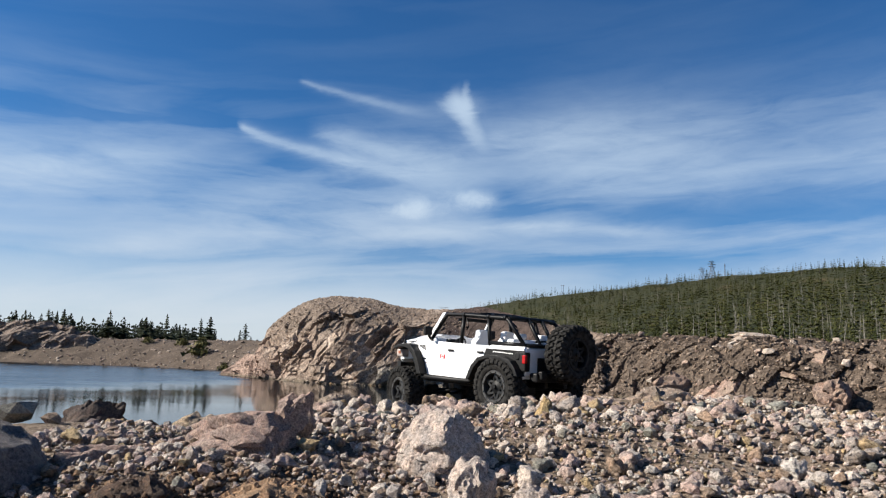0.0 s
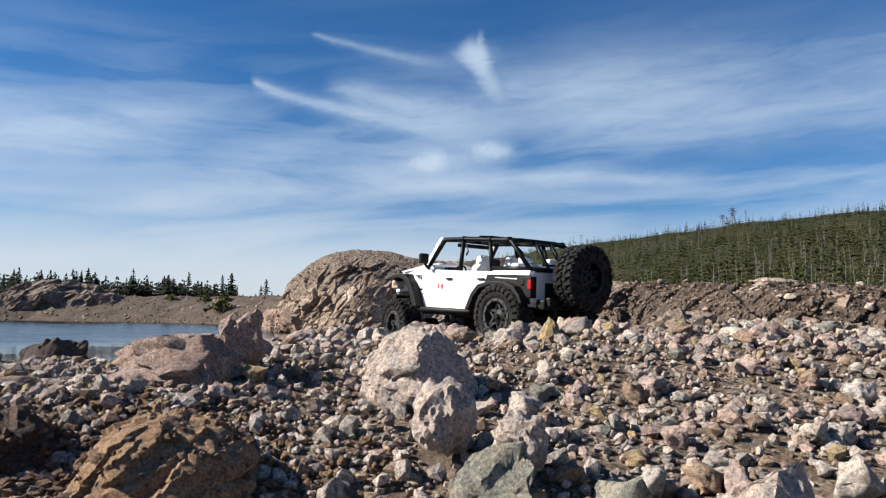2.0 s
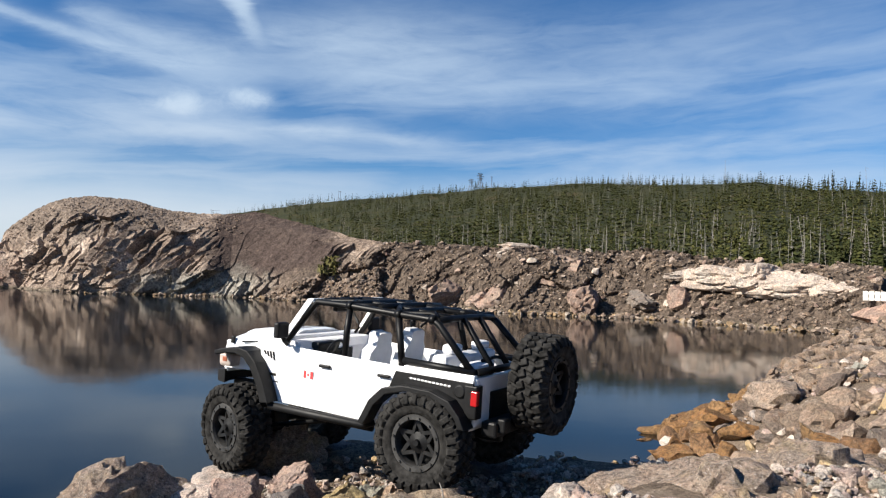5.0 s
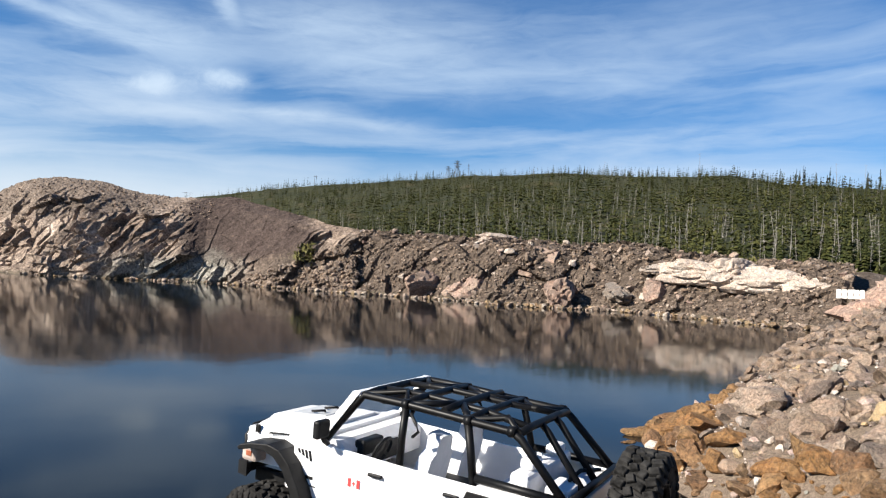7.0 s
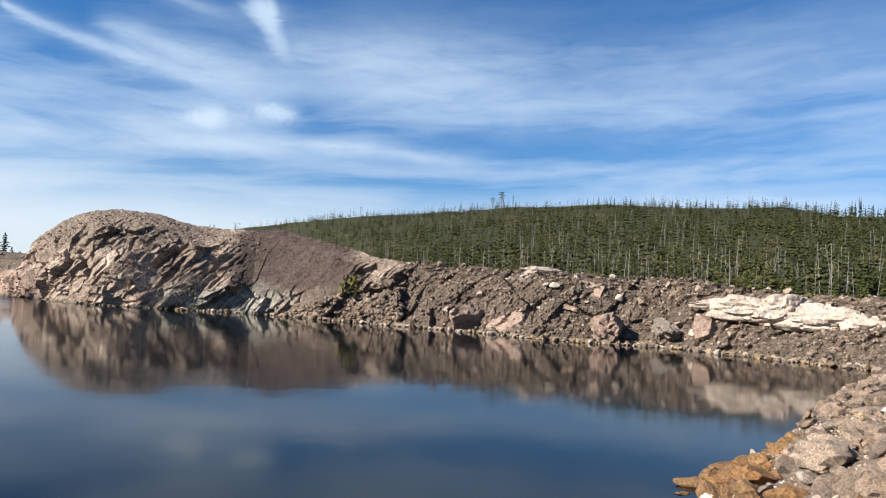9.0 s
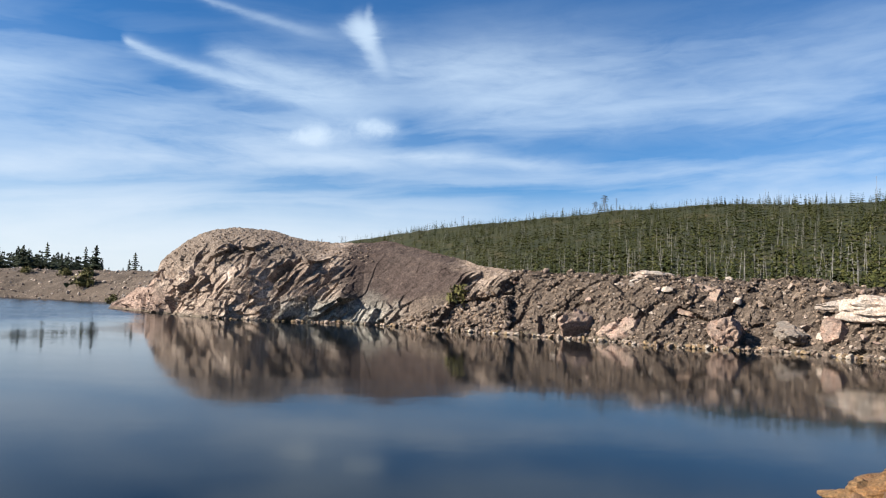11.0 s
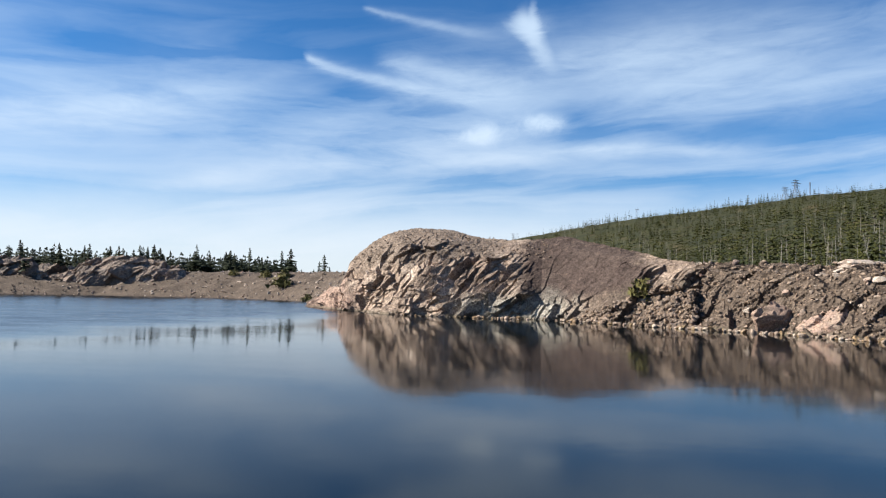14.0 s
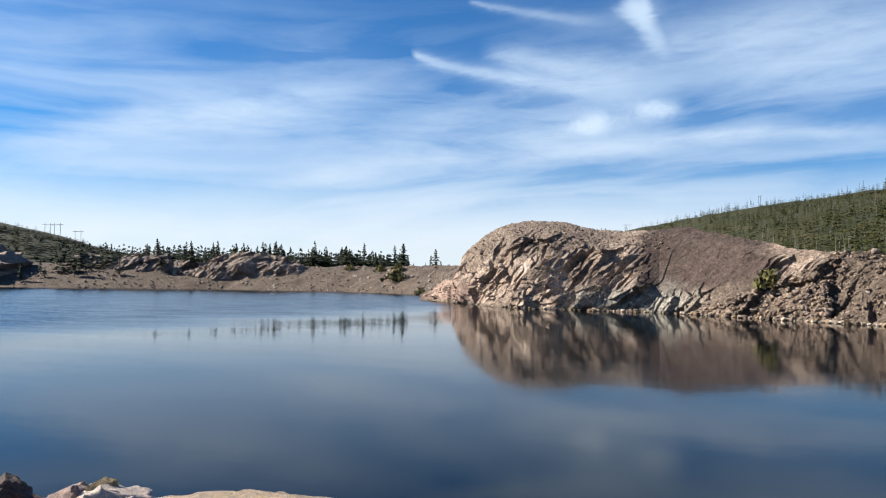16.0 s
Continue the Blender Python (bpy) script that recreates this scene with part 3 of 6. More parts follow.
def land(p):
    """Height of the bare ground at the rows of p (x, y), without the small relief."""
    sd, bank = to_shore(p)
    s = np.clip(sd / bank[:, 1], 0, 1)
    z = np.where(sd > 0, bank[:, 0] * (0.55 * s + 0.45 * s * (2 - s)), np.maximum(sd * 0.5, -2.5))
    z -= 0.05 * smoothstep(-0.62, -1.0, p[:, 1]) * (np.abs(p[:, 0]) < 1.5) * smoothstep(1.5, 0.9, np.abs(p[:, 0]))
    # the heap of rubble before the truck, and its higher side towards the open water
    z += (0.022 * smoothstep(-1.0, -0.62, p[:, 1]) * smoothstep(0.05, -0.25, p[:, 1]) + 0.020 * smoothstep(-0.15, -0.38, p[:, 0]) * smoothstep(0.0, -0.2, p[:, 1])) * smoothstep(1.2, 0.8, np.abs(p[:, 0])) * (sd > 0.2)
    # the rubble is heaped higher close behind the truck, most beside its far wheels
    z += 0.046 * smoothstep(-0.66, -0.42, p[:, 1]) * smoothstep(-0.06, -0.16, p[:, 1]) * smoothstep(-0.45, -0.2, p[:, 0]) * smoothstep(1.0, 0.6, p[:, 0])
    z -= 0.035 * np.exp(-((p[:, 0] - 0.13) / 0.07) ** 2 - ((p[:, 1] + 0.03) / 0.09) ** 2)
    z += 0.032 * np.exp(-((p[:, 0] - 0.36) / 0.24) ** 2 - ((p[:, 1] + 0.08) / 0.22) ** 2)
    z -= 0.032 * np.exp(-((p[:, 0] + 0.47) / 0.11) ** 2 - ((p[:, 1] + 0.32) / 0.17) ** 2)
    off = p - EYE
    d, az = np.hypot(*off.T), np.degrees(np.arctan2(off[:, 0], off[:, 1]))
    rise, d0, d1 = (np.interp(az, WOODS[:, 0], WOODS[:, k]) for k in (1, 2, 3))
    foot = np.where(sd > 0, z, 2.5)
    top = 1.8 + d1 * np.tan(np.radians(rise))
    t = np.clip((d - d0) / (d1 - d0), 0, 1)
    slope = foot + (top - foot) * (0.75 * t + 0.25 * t * t)
    past = 1.8 + np.minimum(d, 1000) * np.tan(np.radians(rise - 0.06)) - 0.03 * np.maximum(0, d - 1000)
    return np.where((d > d0) & (sd > 0), np.where(d > d1, past, np.maximum(slope, z)), z), sd


def ground_height(p):
    z, sd = land(p)
    d = np.hypot(*(p - EYE).T)
    q = np.c_[p, np.zeros(len(p))]
    z += smoothstep(3.5, 1.5, d) * np.where(sd > 0, 0.020 * fractal(q * 9, 4) + 0.008 * fractal(q * 45, 3), 0)
    z += smoothstep(4, 9, d) * smoothstep(0, 2.5, sd) * (0.9 * fractal(q * 0.55, 5, 0.55) + 0.5 * fractal(q * 0.12, 3))
    z += smoothstep(60, 140, d) * smoothstep(8, 30, sd) * 5.0 * fractal(q * 0.02, 3)
    return z


def build_ground():
    rings = [0.0, 0.03]
    while rings[-1] < 2600:
        r = rings[-1]
        rings.append(r + (0.02 if r < 2.2 else 0.045 * r if r < 24 else 0.42 if r < 58 else 0.9 if r < 125 else 0.07 * r))
    az = np.radians(np.r_[np.arange(-62, 62, 0.36), np.arange(62, 118, 0.9), np.arange(118, 250, 3.0), np.arange(250, 298, 0.9)])
    R, A = np.meshgrid(np.array(rings[1:]), az, indexing="ij")
    p = EYE + np.c_[(R * np.sin(A)).ravel(), (R * np.cos(A)).ravel()]
    v = np.vstack([np.c_[p, ground_height(p)], [[*EYE, ground_height(EYE[None])[0]]]])
    m, k = len(rings) - 1, len(az)
    i, j = np.meshgrid(np.arange(m - 1), np.arange(k), indexing="ij")
    a, b, c, e = i * k + j, i * k + (j + 1) % k, (i + 1) * k + (j + 1) % k, (i + 1) * k + j
    quads = np.stack([a, b, c, e], -1).reshape(-1, 4)
    tris = np.vstack([quads[:, :3], quads[:, [0, 2, 3]], [[len(v) - 1, (q + 1) % k, q] for q in range(k)]])
    return tagged(new("ground", mesh_of("ground", v, tris, M_GROUND, True)), "stony ground of a flooded quarry with gravel banks and wooded slopes", "ground", kind="structure")


GROUND = build_ground()


def build_water():
    v = [(-400, -60, 0), (60, -60, 0), (60, 160, 0), (-400, 160, 0)]
    return tagged(new("water", mesh_of("water", v, [(0, 1, 2, 3)], M_WATER)), "calm dark blue pond that mirrors sky and banks", "water", kind="structure")


build_water()

# ---- the outcrop across the pond ----
# rock face, seen from the ledge: bearing, distance of its foot, height of its crest in degrees, distance from foot to crest
FACE = np.array([(-17.7, 68.5, -1.6, 1), (-16.9, 65.5, -0.85, 2), (-16.05, 62, 0.0, 2.5), (-15.4, 60, 0.15, 3), (-14.98, 58.5, 0.4, 3), (-14.7, 57.8, 1.2, 3.2), (-14.47, 57.2, 1.95, 3.6), (-14.2, 56.8, 2.4, 4.2), (-13.6, 55.5, 2.95, 5), (-13.0, 54.2, 3.4, 5), (-12.4, 53.2, 3.8, 5.5),
                 (-11.5, 51.8, 4.3, 6), (-10.6, 50.6, 4.65, 7), (-9.0, 49.2, 4.82, 8), (-7.5, 48.5, 4.78, 8), (-6.2, 47.9, 4.6, 8), (-5.1, 47.5, 4.22, 7.7), (-4.2, 47.2, 3.97, 7.4), (-3.0, 47.0, 3.9, 6.8), (-2.0, 46.8, 3.9, 6.5),
                 (0.5, 46.5, 4.05, 6), (2.6, 44.9, 4.15, 6), (5.1, 43.0, 3.68, 5.5), (6.5, 42.0, 3.4, 5), (7.8, 41.2, 3.1, 5), (9.5, 40.2, 2.55, 4.5), (12.0, 39.2, 2.3, 4)])


RUBBLE = np.array([(10.5, 40.0, 2.4, 4.5), (12.0, 39.2, 2.3, 4.5), (13.7, 38.4, 2.35, 4.5), (17.8, 37.0, 2.25, 4.5), (20.0, 35.7, 1.95, 4.5), (22.8, 34.4, 2.3, 5), (25.0, 34.2, 2.15, 5), (28.1, 34.1, 2.0, 5),
                   (32.2, 34.4, 2.0, 5), (35.0, 33.2, 1.85, 5), (36.5, 32.6, 1.5, 5), (40.3, 31.4, 1.35, 5), (44.0, 30.6, 1.25, 5), (48.0, 29.6, 1.3, 5)])


def broken(q, layers):
    """How far each point of a blasted face stands out: joint blocks, each with a flat face of its own tilt."""
    turn = np.array([[0.68, 0.2, 0.70], [-0.25, 0.95, -0.05], [-0.68, -0.1, 0.72]])
    move = np.zeros(len(q))
    for size, amp, lean in layers:
        scale = size * np.array([1.8, 1.0, 0.65])
        cell = (q + 0.10 * size * np.stack([fractal(q / size * 0.6 + a, 2) for a in (1, 5, 9)], -1)) @ turn.T / scale
        i = np.floor(cell).astype(int)
        best, ident, tilt, rest = np.full(len(q), 9e9), np.zeros(len(q)), np.zeros((len(q), 3)), np.zeros((len(q), 3))
        for a in (-1, 0, 1):
            for b in (-1, 0, 1):
                for c in (-1, 0, 1):
                    g = (i + (a, b, c)) % 64
                    seed = np.stack([LATTICE[g[:, 0], g[:, 1], g[:, 2]], LATTICE[g[:, 1], g[:, 2], g[:, 0]], LATTICE[g[:, 2], g[:, 0], g[:, 1]]], -1)
                    off = cell - (i + (a, b, c) + seed)
                    d = (off ** 2).sum(1)
                    hit = d < best
                    best[hit], rest[hit] = d[hit], off[hit]
                    ident[hit] = LATTICE[(g[:, 0] * 7 + 3) % 64, (g[:, 1] * 5 + 1) % 64, (g[:, 2] * 3 + 2) % 64][hit]
                    tilt[hit] = (np.stack([LATTICE[(g[:, 0] + 9) % 64, g[:, 2], g[:, 1]], LATTICE[g[:, 1], (g[:, 0] + 5) % 64, g[:, 2]], LATTICE[g[:, 2], g[:, 1], (g[:, 0] + 7) % 64]], -1) - 0.5)[hit]
        move += amp * (ident - 0.5) + lean * size * (tilt * rest).sum(1)
    return move


def rock_face(table, nu, nv, layers):
    """A face of rock rising from the water. Returns its points, its faces, the steps up it."""
    az = np.linspace(table[0, 0], table[-1, 0], nu)
    dist, crest, back = (np.interp(az, table[:, 0], table[:, k]) for k in (1, 2, 3))
    rx, ry = np.sin(np.radians(az)), np.cos(np.radians(az))
    x, y = EYE[0] + dist * rx, EYE[1] + dist * ry
    top = 1.85 + (dist + back) * np.tan(np.radians(crest))
    k = np.ones(31) / 31
    dx, dy = (np.convolve(np.pad(np.gradient(c), 15, "edge"), k, "valid") for c in (x, y))
    ln = np.hypot(dx, dy)
    nx, ny = dy / ln, -dx / ln
    w = np.linspace(0, 1, nv)
    s = smoothstep(-2, 3, x)[:, None]
    knots = [0, 0.08, 0.5, 0.62, 0.8, 1.0]
    bk, tp = back[:, None], top[:, None]
    outs = np.hstack([0 * bk + 1.1, 0 * bk + 0.55, -bk * (0.25 + 0.35 * s), -bk * (0.5 + 0.2 * s), -bk, -bk - 5])
    ups = np.hstack([0 * tp - 1.2, 0 * tp - 0.2, tp * (0.66 + 0.1 * s), tp * (0.82 + 0.04 * s), tp, tp - 1.5])
    out = np.stack([np.interp(w, knots, r) for r in outs])
    up = np.stack([np.interp(w, knots, r) for r in ups])
    q = np.stack([x[:, None] - out * rx[:, None], y[:, None] - out * ry[:, None], up], -1).reshape(-1, 3)
    ww = np.tile(w, nu)
    move = broken(q, layers)
    N = np.stack([np.repeat(nx, nv) * 0.85, np.repeat(ny, nv) * 0.85, np.full(nu * nv, 0.3) + 0.5 * smoothstep(0.6, 0.8, ww)], -1)
    i, j = np.meshgrid(np.arange(nu - 1), np.arange(nv - 1), indexing="ij")
    a = i * nv + j
    return q, N, move, ww, np.stack([a, a + nv, a + nv + 1, a + 1], -1)


def build_outcrop():
    nv = 150
    q, N, move, ww, faces = rock_face(FACE, 520, nv, ((3.0, 0.10, 0.55), (1.3, 0.05, 0.75), (0.5, 0.03, 0.75)))
    # the joint plane to the right is nearly flat, and the dome above is loose scree
    calm = 1 - 0.90 * smoothstep(-1.6, -0.2, q[:, 0]) * smoothstep(6.0, 4.6, q[:, 0]) * smoothstep(0.8, 1.6, q[:, 2])
    dome = smoothstep(0.45, 0.72, ww)
    # ledges that overhang on the nose, broken off here and there
    u = (q[:, 2] + 0.06 * q[:, 0] + 0.55 * fractal(q * 0.4, 3)) / 1.05
    ledge = (1 - (u - np.floor(u))) * smoothstep(-0.06, 0.1, fractal(q * 0.45 + 40, 3)) * smoothstep(-5.5, -7.5, q[:, 0]) * smoothstep(-14.0, -12.0, q[:, 0])
    # slabs that dip towards the nose, stepped one behind the other
    k = (q[:, 0] * 0.66 - q[:, 2] * 0.75 + 0.7 * fractal(q * 0.35 + 17, 3)) / 1.15
    step = k - np.floor(k)
    slabs = (1 - step) * (0.45 + 0.9 * LATTICE[np.floor(k).astype(int) % 64, 5, 9]) * smoothstep(-8.5, -6.5, q[:, 0]) * smoothstep(-0.8, -4.6, q[:, 0]) * smoothstep(4.6, 3.6, q[:, 2])
    move = (move + 0.20 * ledge + 0.32 * slabs) * calm * (1 - 0.93 * dome) + 0.12 * fractal(q * 1.5, 6, 0.62) + 0.3 * dome * fractal(q * 2.2, 5, 0.78) + 0.5 * fractal(q * 0.3, 3)
    # the long slanting cleft and a shorter one beside it
    for x0, z0, x1, z1, wide, deep in ((-6.2, 2.3, -4.1, 4.3, 0.26, 0.9), (-2.6, 1.2, -1.6, 2.6, 0.12, 0.35)):
        e = np.array([x1 - x0, z1 - z0])
        rel = q[:, [0, 2]] - (x0, z0) + 0.12 * np.stack([fractal(q * 1.5 + a, 3) for a in (2, 6)], -1)
        t = np.clip(rel @ e / (e @ e), 0, 1)
        d = np.hypot(*(rel - t[:, None] * e).T)
        move -= deep * smoothstep(wide, wide * 0.4, d) * smoothstep(0, 0.15, t) * smoothstep(1, 0.85, t)
    v = q + N * move[:, None]
    rock = tagged(new("rock_outcrop"), "tan and grey blasted granite outcrop rising from the pond", "rock outcrop")
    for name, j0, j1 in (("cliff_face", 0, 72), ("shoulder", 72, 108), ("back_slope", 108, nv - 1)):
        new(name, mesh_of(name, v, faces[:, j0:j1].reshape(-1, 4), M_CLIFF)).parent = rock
    return v.reshape(520, nv, 3)


def build_rubble_bank():
    nv = 110
    q, N, move, ww, faces = rock_face(RUBBLE, 620, nv, ((2.4, 0.26, 0.32), (0.85, 0.11, 0.5), (0.36, 0.06, 0.6)))
    move = move * (1 - 0.35 * smoothstep(0.7, 0.85, ww)) + 0.2 * fractal(q * 2.2, 5, 0.7) + 0.5 * fractal(q * 0.4, 3)
    v = q + N * move[:, None]
    bank = tagged(new("rubble_bank"), "brown bank of blasted rubble and ledges along the water", "rubble bank")
    for name, j0, j1 in (("slope", 0, 80), ("crest", 80, nv - 1)):
        new(name, mesh_of(name, v, faces[:, j0:j1].reshape(-1, 4), M_RUBBLE)).parent = bank
    return v.reshape(620, nv, 3)


# the craggy ridge on the far bank, in the same terms as the rock face
RIDGE = np.array([(-41.0, 136, 0.3, 3), (-40.1, 135, 1.07, 4), (-39.4, 134, 1.58, 5), (-38.6, 133, 1.68, 5), (-36.5, 131, 1.61, 5), (-36.1, 130, 1.15, 5), (-33.9, 127, 1.1, 5), (-33.4, 126, 1.4, 5), (-31.9, 124.5, 1.83, 5.5), (-30.8, 123, 2.03, 6), (-30.0, 122.5, 2.05, 6), (-29.1, 121.5, 1.89, 6), (-28.3, 120.5, 1.6, 5.5), (-27.0, 119, 1.36, 5), (-26.3, 118.5, 0.84, 4), (-25.3, 118, 0.2, 3)])


def build_ridge():
    nv = 90
    q, N, move, ww, faces = rock_face(RIDGE, 300, nv, ((4.0, 0.4, 0.55), (1.8, 0.2, 0.6), (0.8, 0.12, 0.6)))
    fade = smoothstep(RIDGE[0, 0], RIDGE[0, 0] + 1.0, np.repeat(np.linspace(RIDGE[0, 0], RIDGE[-1, 0], 300), nv))
    v = q + N * ((move * (1 - 0.6 * smoothstep(0.75, 0.9, ww)) + 0.5 * fractal(q * 0.8, 5, 0.65)) * fade)[:, None]
    ridge = tagged(new("rock_ridge"), "craggy grey-tan rock ridge on the far bank", "rock ridge")
    for name, j0, j1 in (("craggy_face", 0, 60), ("ridge_top", 60, nv - 1)):
        new(name, mesh_of(name, v, faces[:, j0:j1].reshape(-1, 4), M_LEFT)).parent = ridge


build_ridge()
CLIFF_GRID = build_outcrop()
BANK_GRID = build_rubble_bank()


# ---- stones of the banks ----
def settle(x, y):
    return float(ground_height(np.array([[x, y]]))[0])


def turned(r):
    a = r.normal(size=4)
    return Matrix.LocRotScale(None, Vector((0, 0, 1)).rotation_difference(Vector(a[:3]).normalized()) @ Euler((0, 0, a[3])).to_quaternion(), None).to_3x3()


def joined_rocks(name, places, sizes, material, level, seeds):
    """Many stones as one mesh, the smaller ones as plain chips."""
    V, F, n = [], [], 0
    shapes, chips = [[rock_shape(s, k, 12, 0.14, (1, 0.82, 0.66), (0.42, 0.8)) for s in seeds] for k in (level, 1)]
    coarse = 0.4 * max(sizes)
    r = np.random.default_rng(len(places))
    for k, (p, s) in enumerate(zip(places, sizes)):
        v, f = (shapes if s > coarse else chips)[k % len(shapes)]
        a = r.uniform(0, 6.28)
        tilt = np.array(Euler((r.normal() * 0.4, r.normal() * 0.4, a)).to_matrix())
        V.append(v @ tilt.T * s + p)
        F.append(f + n)
        n += len(v)
    return new(name, mesh_of(name, np.vstack(V), np.vstack(F), material))


def bank_points(count, r, along, depth_range):
    """Points on the bank behind a stretch of the shoreline."""
    a = SHORE[along[0]:along[1] + 1, :2]
    leg = np.r_[0, np.cumsum(np.hypot(*np.diff(a, axis=0).T))]
    u = r.uniform(0, leg[-1], count)
    x, y = np.interp(u, leg, a[:, 0]), np.interp(u, leg, a[:, 1])
    e = 0.3
    x2, y2 = np.interp(u + e, leg, a[:, 0]), np.interp(u + e, leg, a[:, 1])
    x1, y1 = np.interp(u - e, leg, a[:, 0]), np.interp(u - e, leg, a[:, 1])
    d = np.hypot(x2 - x1, y2 - y1)
    w = r.uniform(0, 1, count) ** 1.3 * (depth_range[1] - depth_range[0]) + depth_range[0]
    # land lies to the left of the way along the far shore
    return np.c_[x - (y2 - y1) / d * w, y + (x2 - x1) / d * w]


def build_bank_stones():
    r = np.random.default_rng(21)
    shapes = [mesh_of("bank_stone", *rock_shape(300 + k, 2, 14, 0.07, (1, 0.8, 0.62)), M_BANK_STONE) for k in range(10)]

    def on_bank(count):
        i, j = r.integers(0, 619, count), (8 + 88 * r.random(count) ** 1.1).astype(int)
        return BANK_GRID[i, j] + r.normal(size=(count, 3)) * (0.08, 0.08, 0)

    p = on_bank(290)
    s = 0.10 + 0.34 * r.random(290) ** 3.0
    for n in range(290):
        ob = new("stone", shapes[n % 10])
        ob.parent = GROUND
        ob.matrix_world = Matrix.Translation((*p[n, :2], p[n, 2] + 0.1 * s[n])) @ pose(0, 0, 0, r.normal() * 20, r.normal() * 20, r.uniform(0, 360)) @ Matrix.Scale(s[n], 4)
    small = on_bank(7000)
    tagged(joined_rocks("scree", small, 0.03 + 0.17 * r.random(len(small)) ** 3.2, M_SHORE, 1, range(400, 412)), "loose grey and tan scree along the quarry bank", "scree", kind="stuff")
    low = CLIFF_GRID[:, 10:62].reshape(-1, 3)
    low = low[(low[:, 0] > 1.8) & (low[:, 2] < 0.25 + 0.42 * (low[:, 0] - 1.8)) & (low[:, 2] > 0)]
    low = low[r.integers(0, len(low), 2600)] + r.normal(size=(2600, 3)) * (0.06, 0.06, 0)
    tagged(joined_rocks("talus", low, 0.035 + 0.22 * r.random(2600) ** 4.0, M_SHORE, 2, range(442, 452)), "talus of brown and pale stones at the outcrop's flank", "talus", kind="stuff")
    dome = CLIFF_GRID[60:330, 76:112].reshape(-1, 3)
    dome = dome[r.integers(0, len(dome), 1500)] + r.normal(size=(1500, 3)) * (0.08, 0.08, 0)
    tagged(joined_rocks("dome_scree", dome, 0.03 + 0.15 * r.random(1500) ** 3.4, M_SHORE, 1, range(452, 460)), "loose tan scree lying on the outcrop's dome", "scree", kind="stuff")
    # a line of washed stones along the water
    az = r.uniform(-13, 46, 700)
    foot = np.where(az < 11, np.interp(az, FACE[:, 0], FACE[:, 1]), np.interp(az, RUBBLE[:, 0], RUBBLE[:, 1])) - 0.75 + 0.22 * r.normal(size=700)
    rim = EYE + np.c_[np.sin(np.radians(az)) * foot, np.cos(np.radians(az)) * foot]
    s = 0.06 + 0.2 * r.random(700) ** 2.5
    tagged(joined_rocks("waterline_stones", np.c_[rim, 0.3 * s], s, M_WASHED, 2, range(415, 425)), "washed tan and pale stones along the waterline", "stones", kind="stuff")
    left = bank_points(3200, r, (1, 8), (-0.1, 14.0))
    left = left[to_shore(left)[0] > -0.2]
    s = 0.06 + 0.34 * r.random(len(left)) ** 4
    tagged(joined_rocks("far_scree", np.c_[left, ground_height(left) + 0.1 * s], s, M_SCREE, 1, range(400, 412)), "scattered stones on the far gravel bank", "scree", kind="stuff")


build_bank_stones()


def boulder(name, label, seed, at, size, material, turn=0.0, cuts=10, level=4, rough=0.07, tilt=(0, 0), deep=(0.5, 0.88), group="", taper=0.0, chip=0.8):
    """A boulder of its own, chipped along its joints; at is the middle of its foot, size its full extents."""
    v, f = rock_shape(seed, level, cuts, rough, (1, 1, 1), deep)
    v *= 1 + chip * broken(v + 7.3 * (seed % 61), ((0.75, 0.16, 0.42), (0.3, 0.05, 0.4)))[:, None]
    lo, hi = v.min(0), v.max(0)
    v = (v - (lo + hi) / 2) / (hi - lo) * np.array(size)
    v[:, 2] += size[2] / 2
    v[:, :2] *= (1 - taper * (v[:, 2:] / size[2] - 0.35))
    ob = new(name, mesh_of(name, v, f, material, True))
    ob.data.set_sharp_from_angle(angle=0.62)
    ob.matrix_world = pose(*at, tilt[0], tilt[1], turn)
    return tagged(ob, label, "boulder", group)


# big blocks and the white rock on the far bank
for seed, x, y, z, w, d, h, turn, m, label in ((31, 10.7, 35.0, -0.3, 2.8, 1.7, 1.85, 20, M_BLOCK, "large pinkish angular block on the far bank"), (32, 12.3, 33.2, -0.2, 2.5, 1.8, 1.7, -15, M_BLOCK, "large pinkish block on the far bank"),
                                               (33, 15.9, 29.6, -0.3, 2.3, 1.6, 1.75, 40, M_BLOCK, "large tan block at the waterline"), (36, 15.5, 33.6, 1.9, 2.0, 1.6, 1.15, -25, M_BLOCK, "pinkish ledge block on the bank's crest"),
                                               (37, 16.5, 32.4, 1.4, 2.1, 1.5, 1.5, 15, M_BLOCK, "pinkish broken block high on the bank"), (39, 15.2, 32.0, 1.1, 1.5, 1.2, 0.9, 60, M_BLOCK, "tan block half buried in rubble"),
                                               (42, 18.1, 28.8, 0.1, 3.3, 1.6, 1.2, 62, M_GREY_BLOCK, "flat grey ledge above the waterline"), (43, 19.3, 27.0, 0.4, 1.9, 1.3, 1.2, 40, M_BLOCK, "tan block on the rubble bank"),
                                               (44, 13.6, 32.6, 0.2, 1.4, 1.2, 1.0, 10, M_BLOCK, "tan angular block on the far bank"), (40, 8.6, 37.2, 0.0, 1.0, 0.9, 0.6, 10, M_GREY_BLOCK, "small grey block on the far bank"), (41, 14.2, 31.0, 0.0, 1.2, 0.9, 0.8, 33, M_GREY_BLOCK, "grey block at the waterline")):
    boulder("bank_boulder", label, seed, (x, y, z), (w, d, h), m, turn, 12, 5, 0.06, deep=(0.4, 0.75))
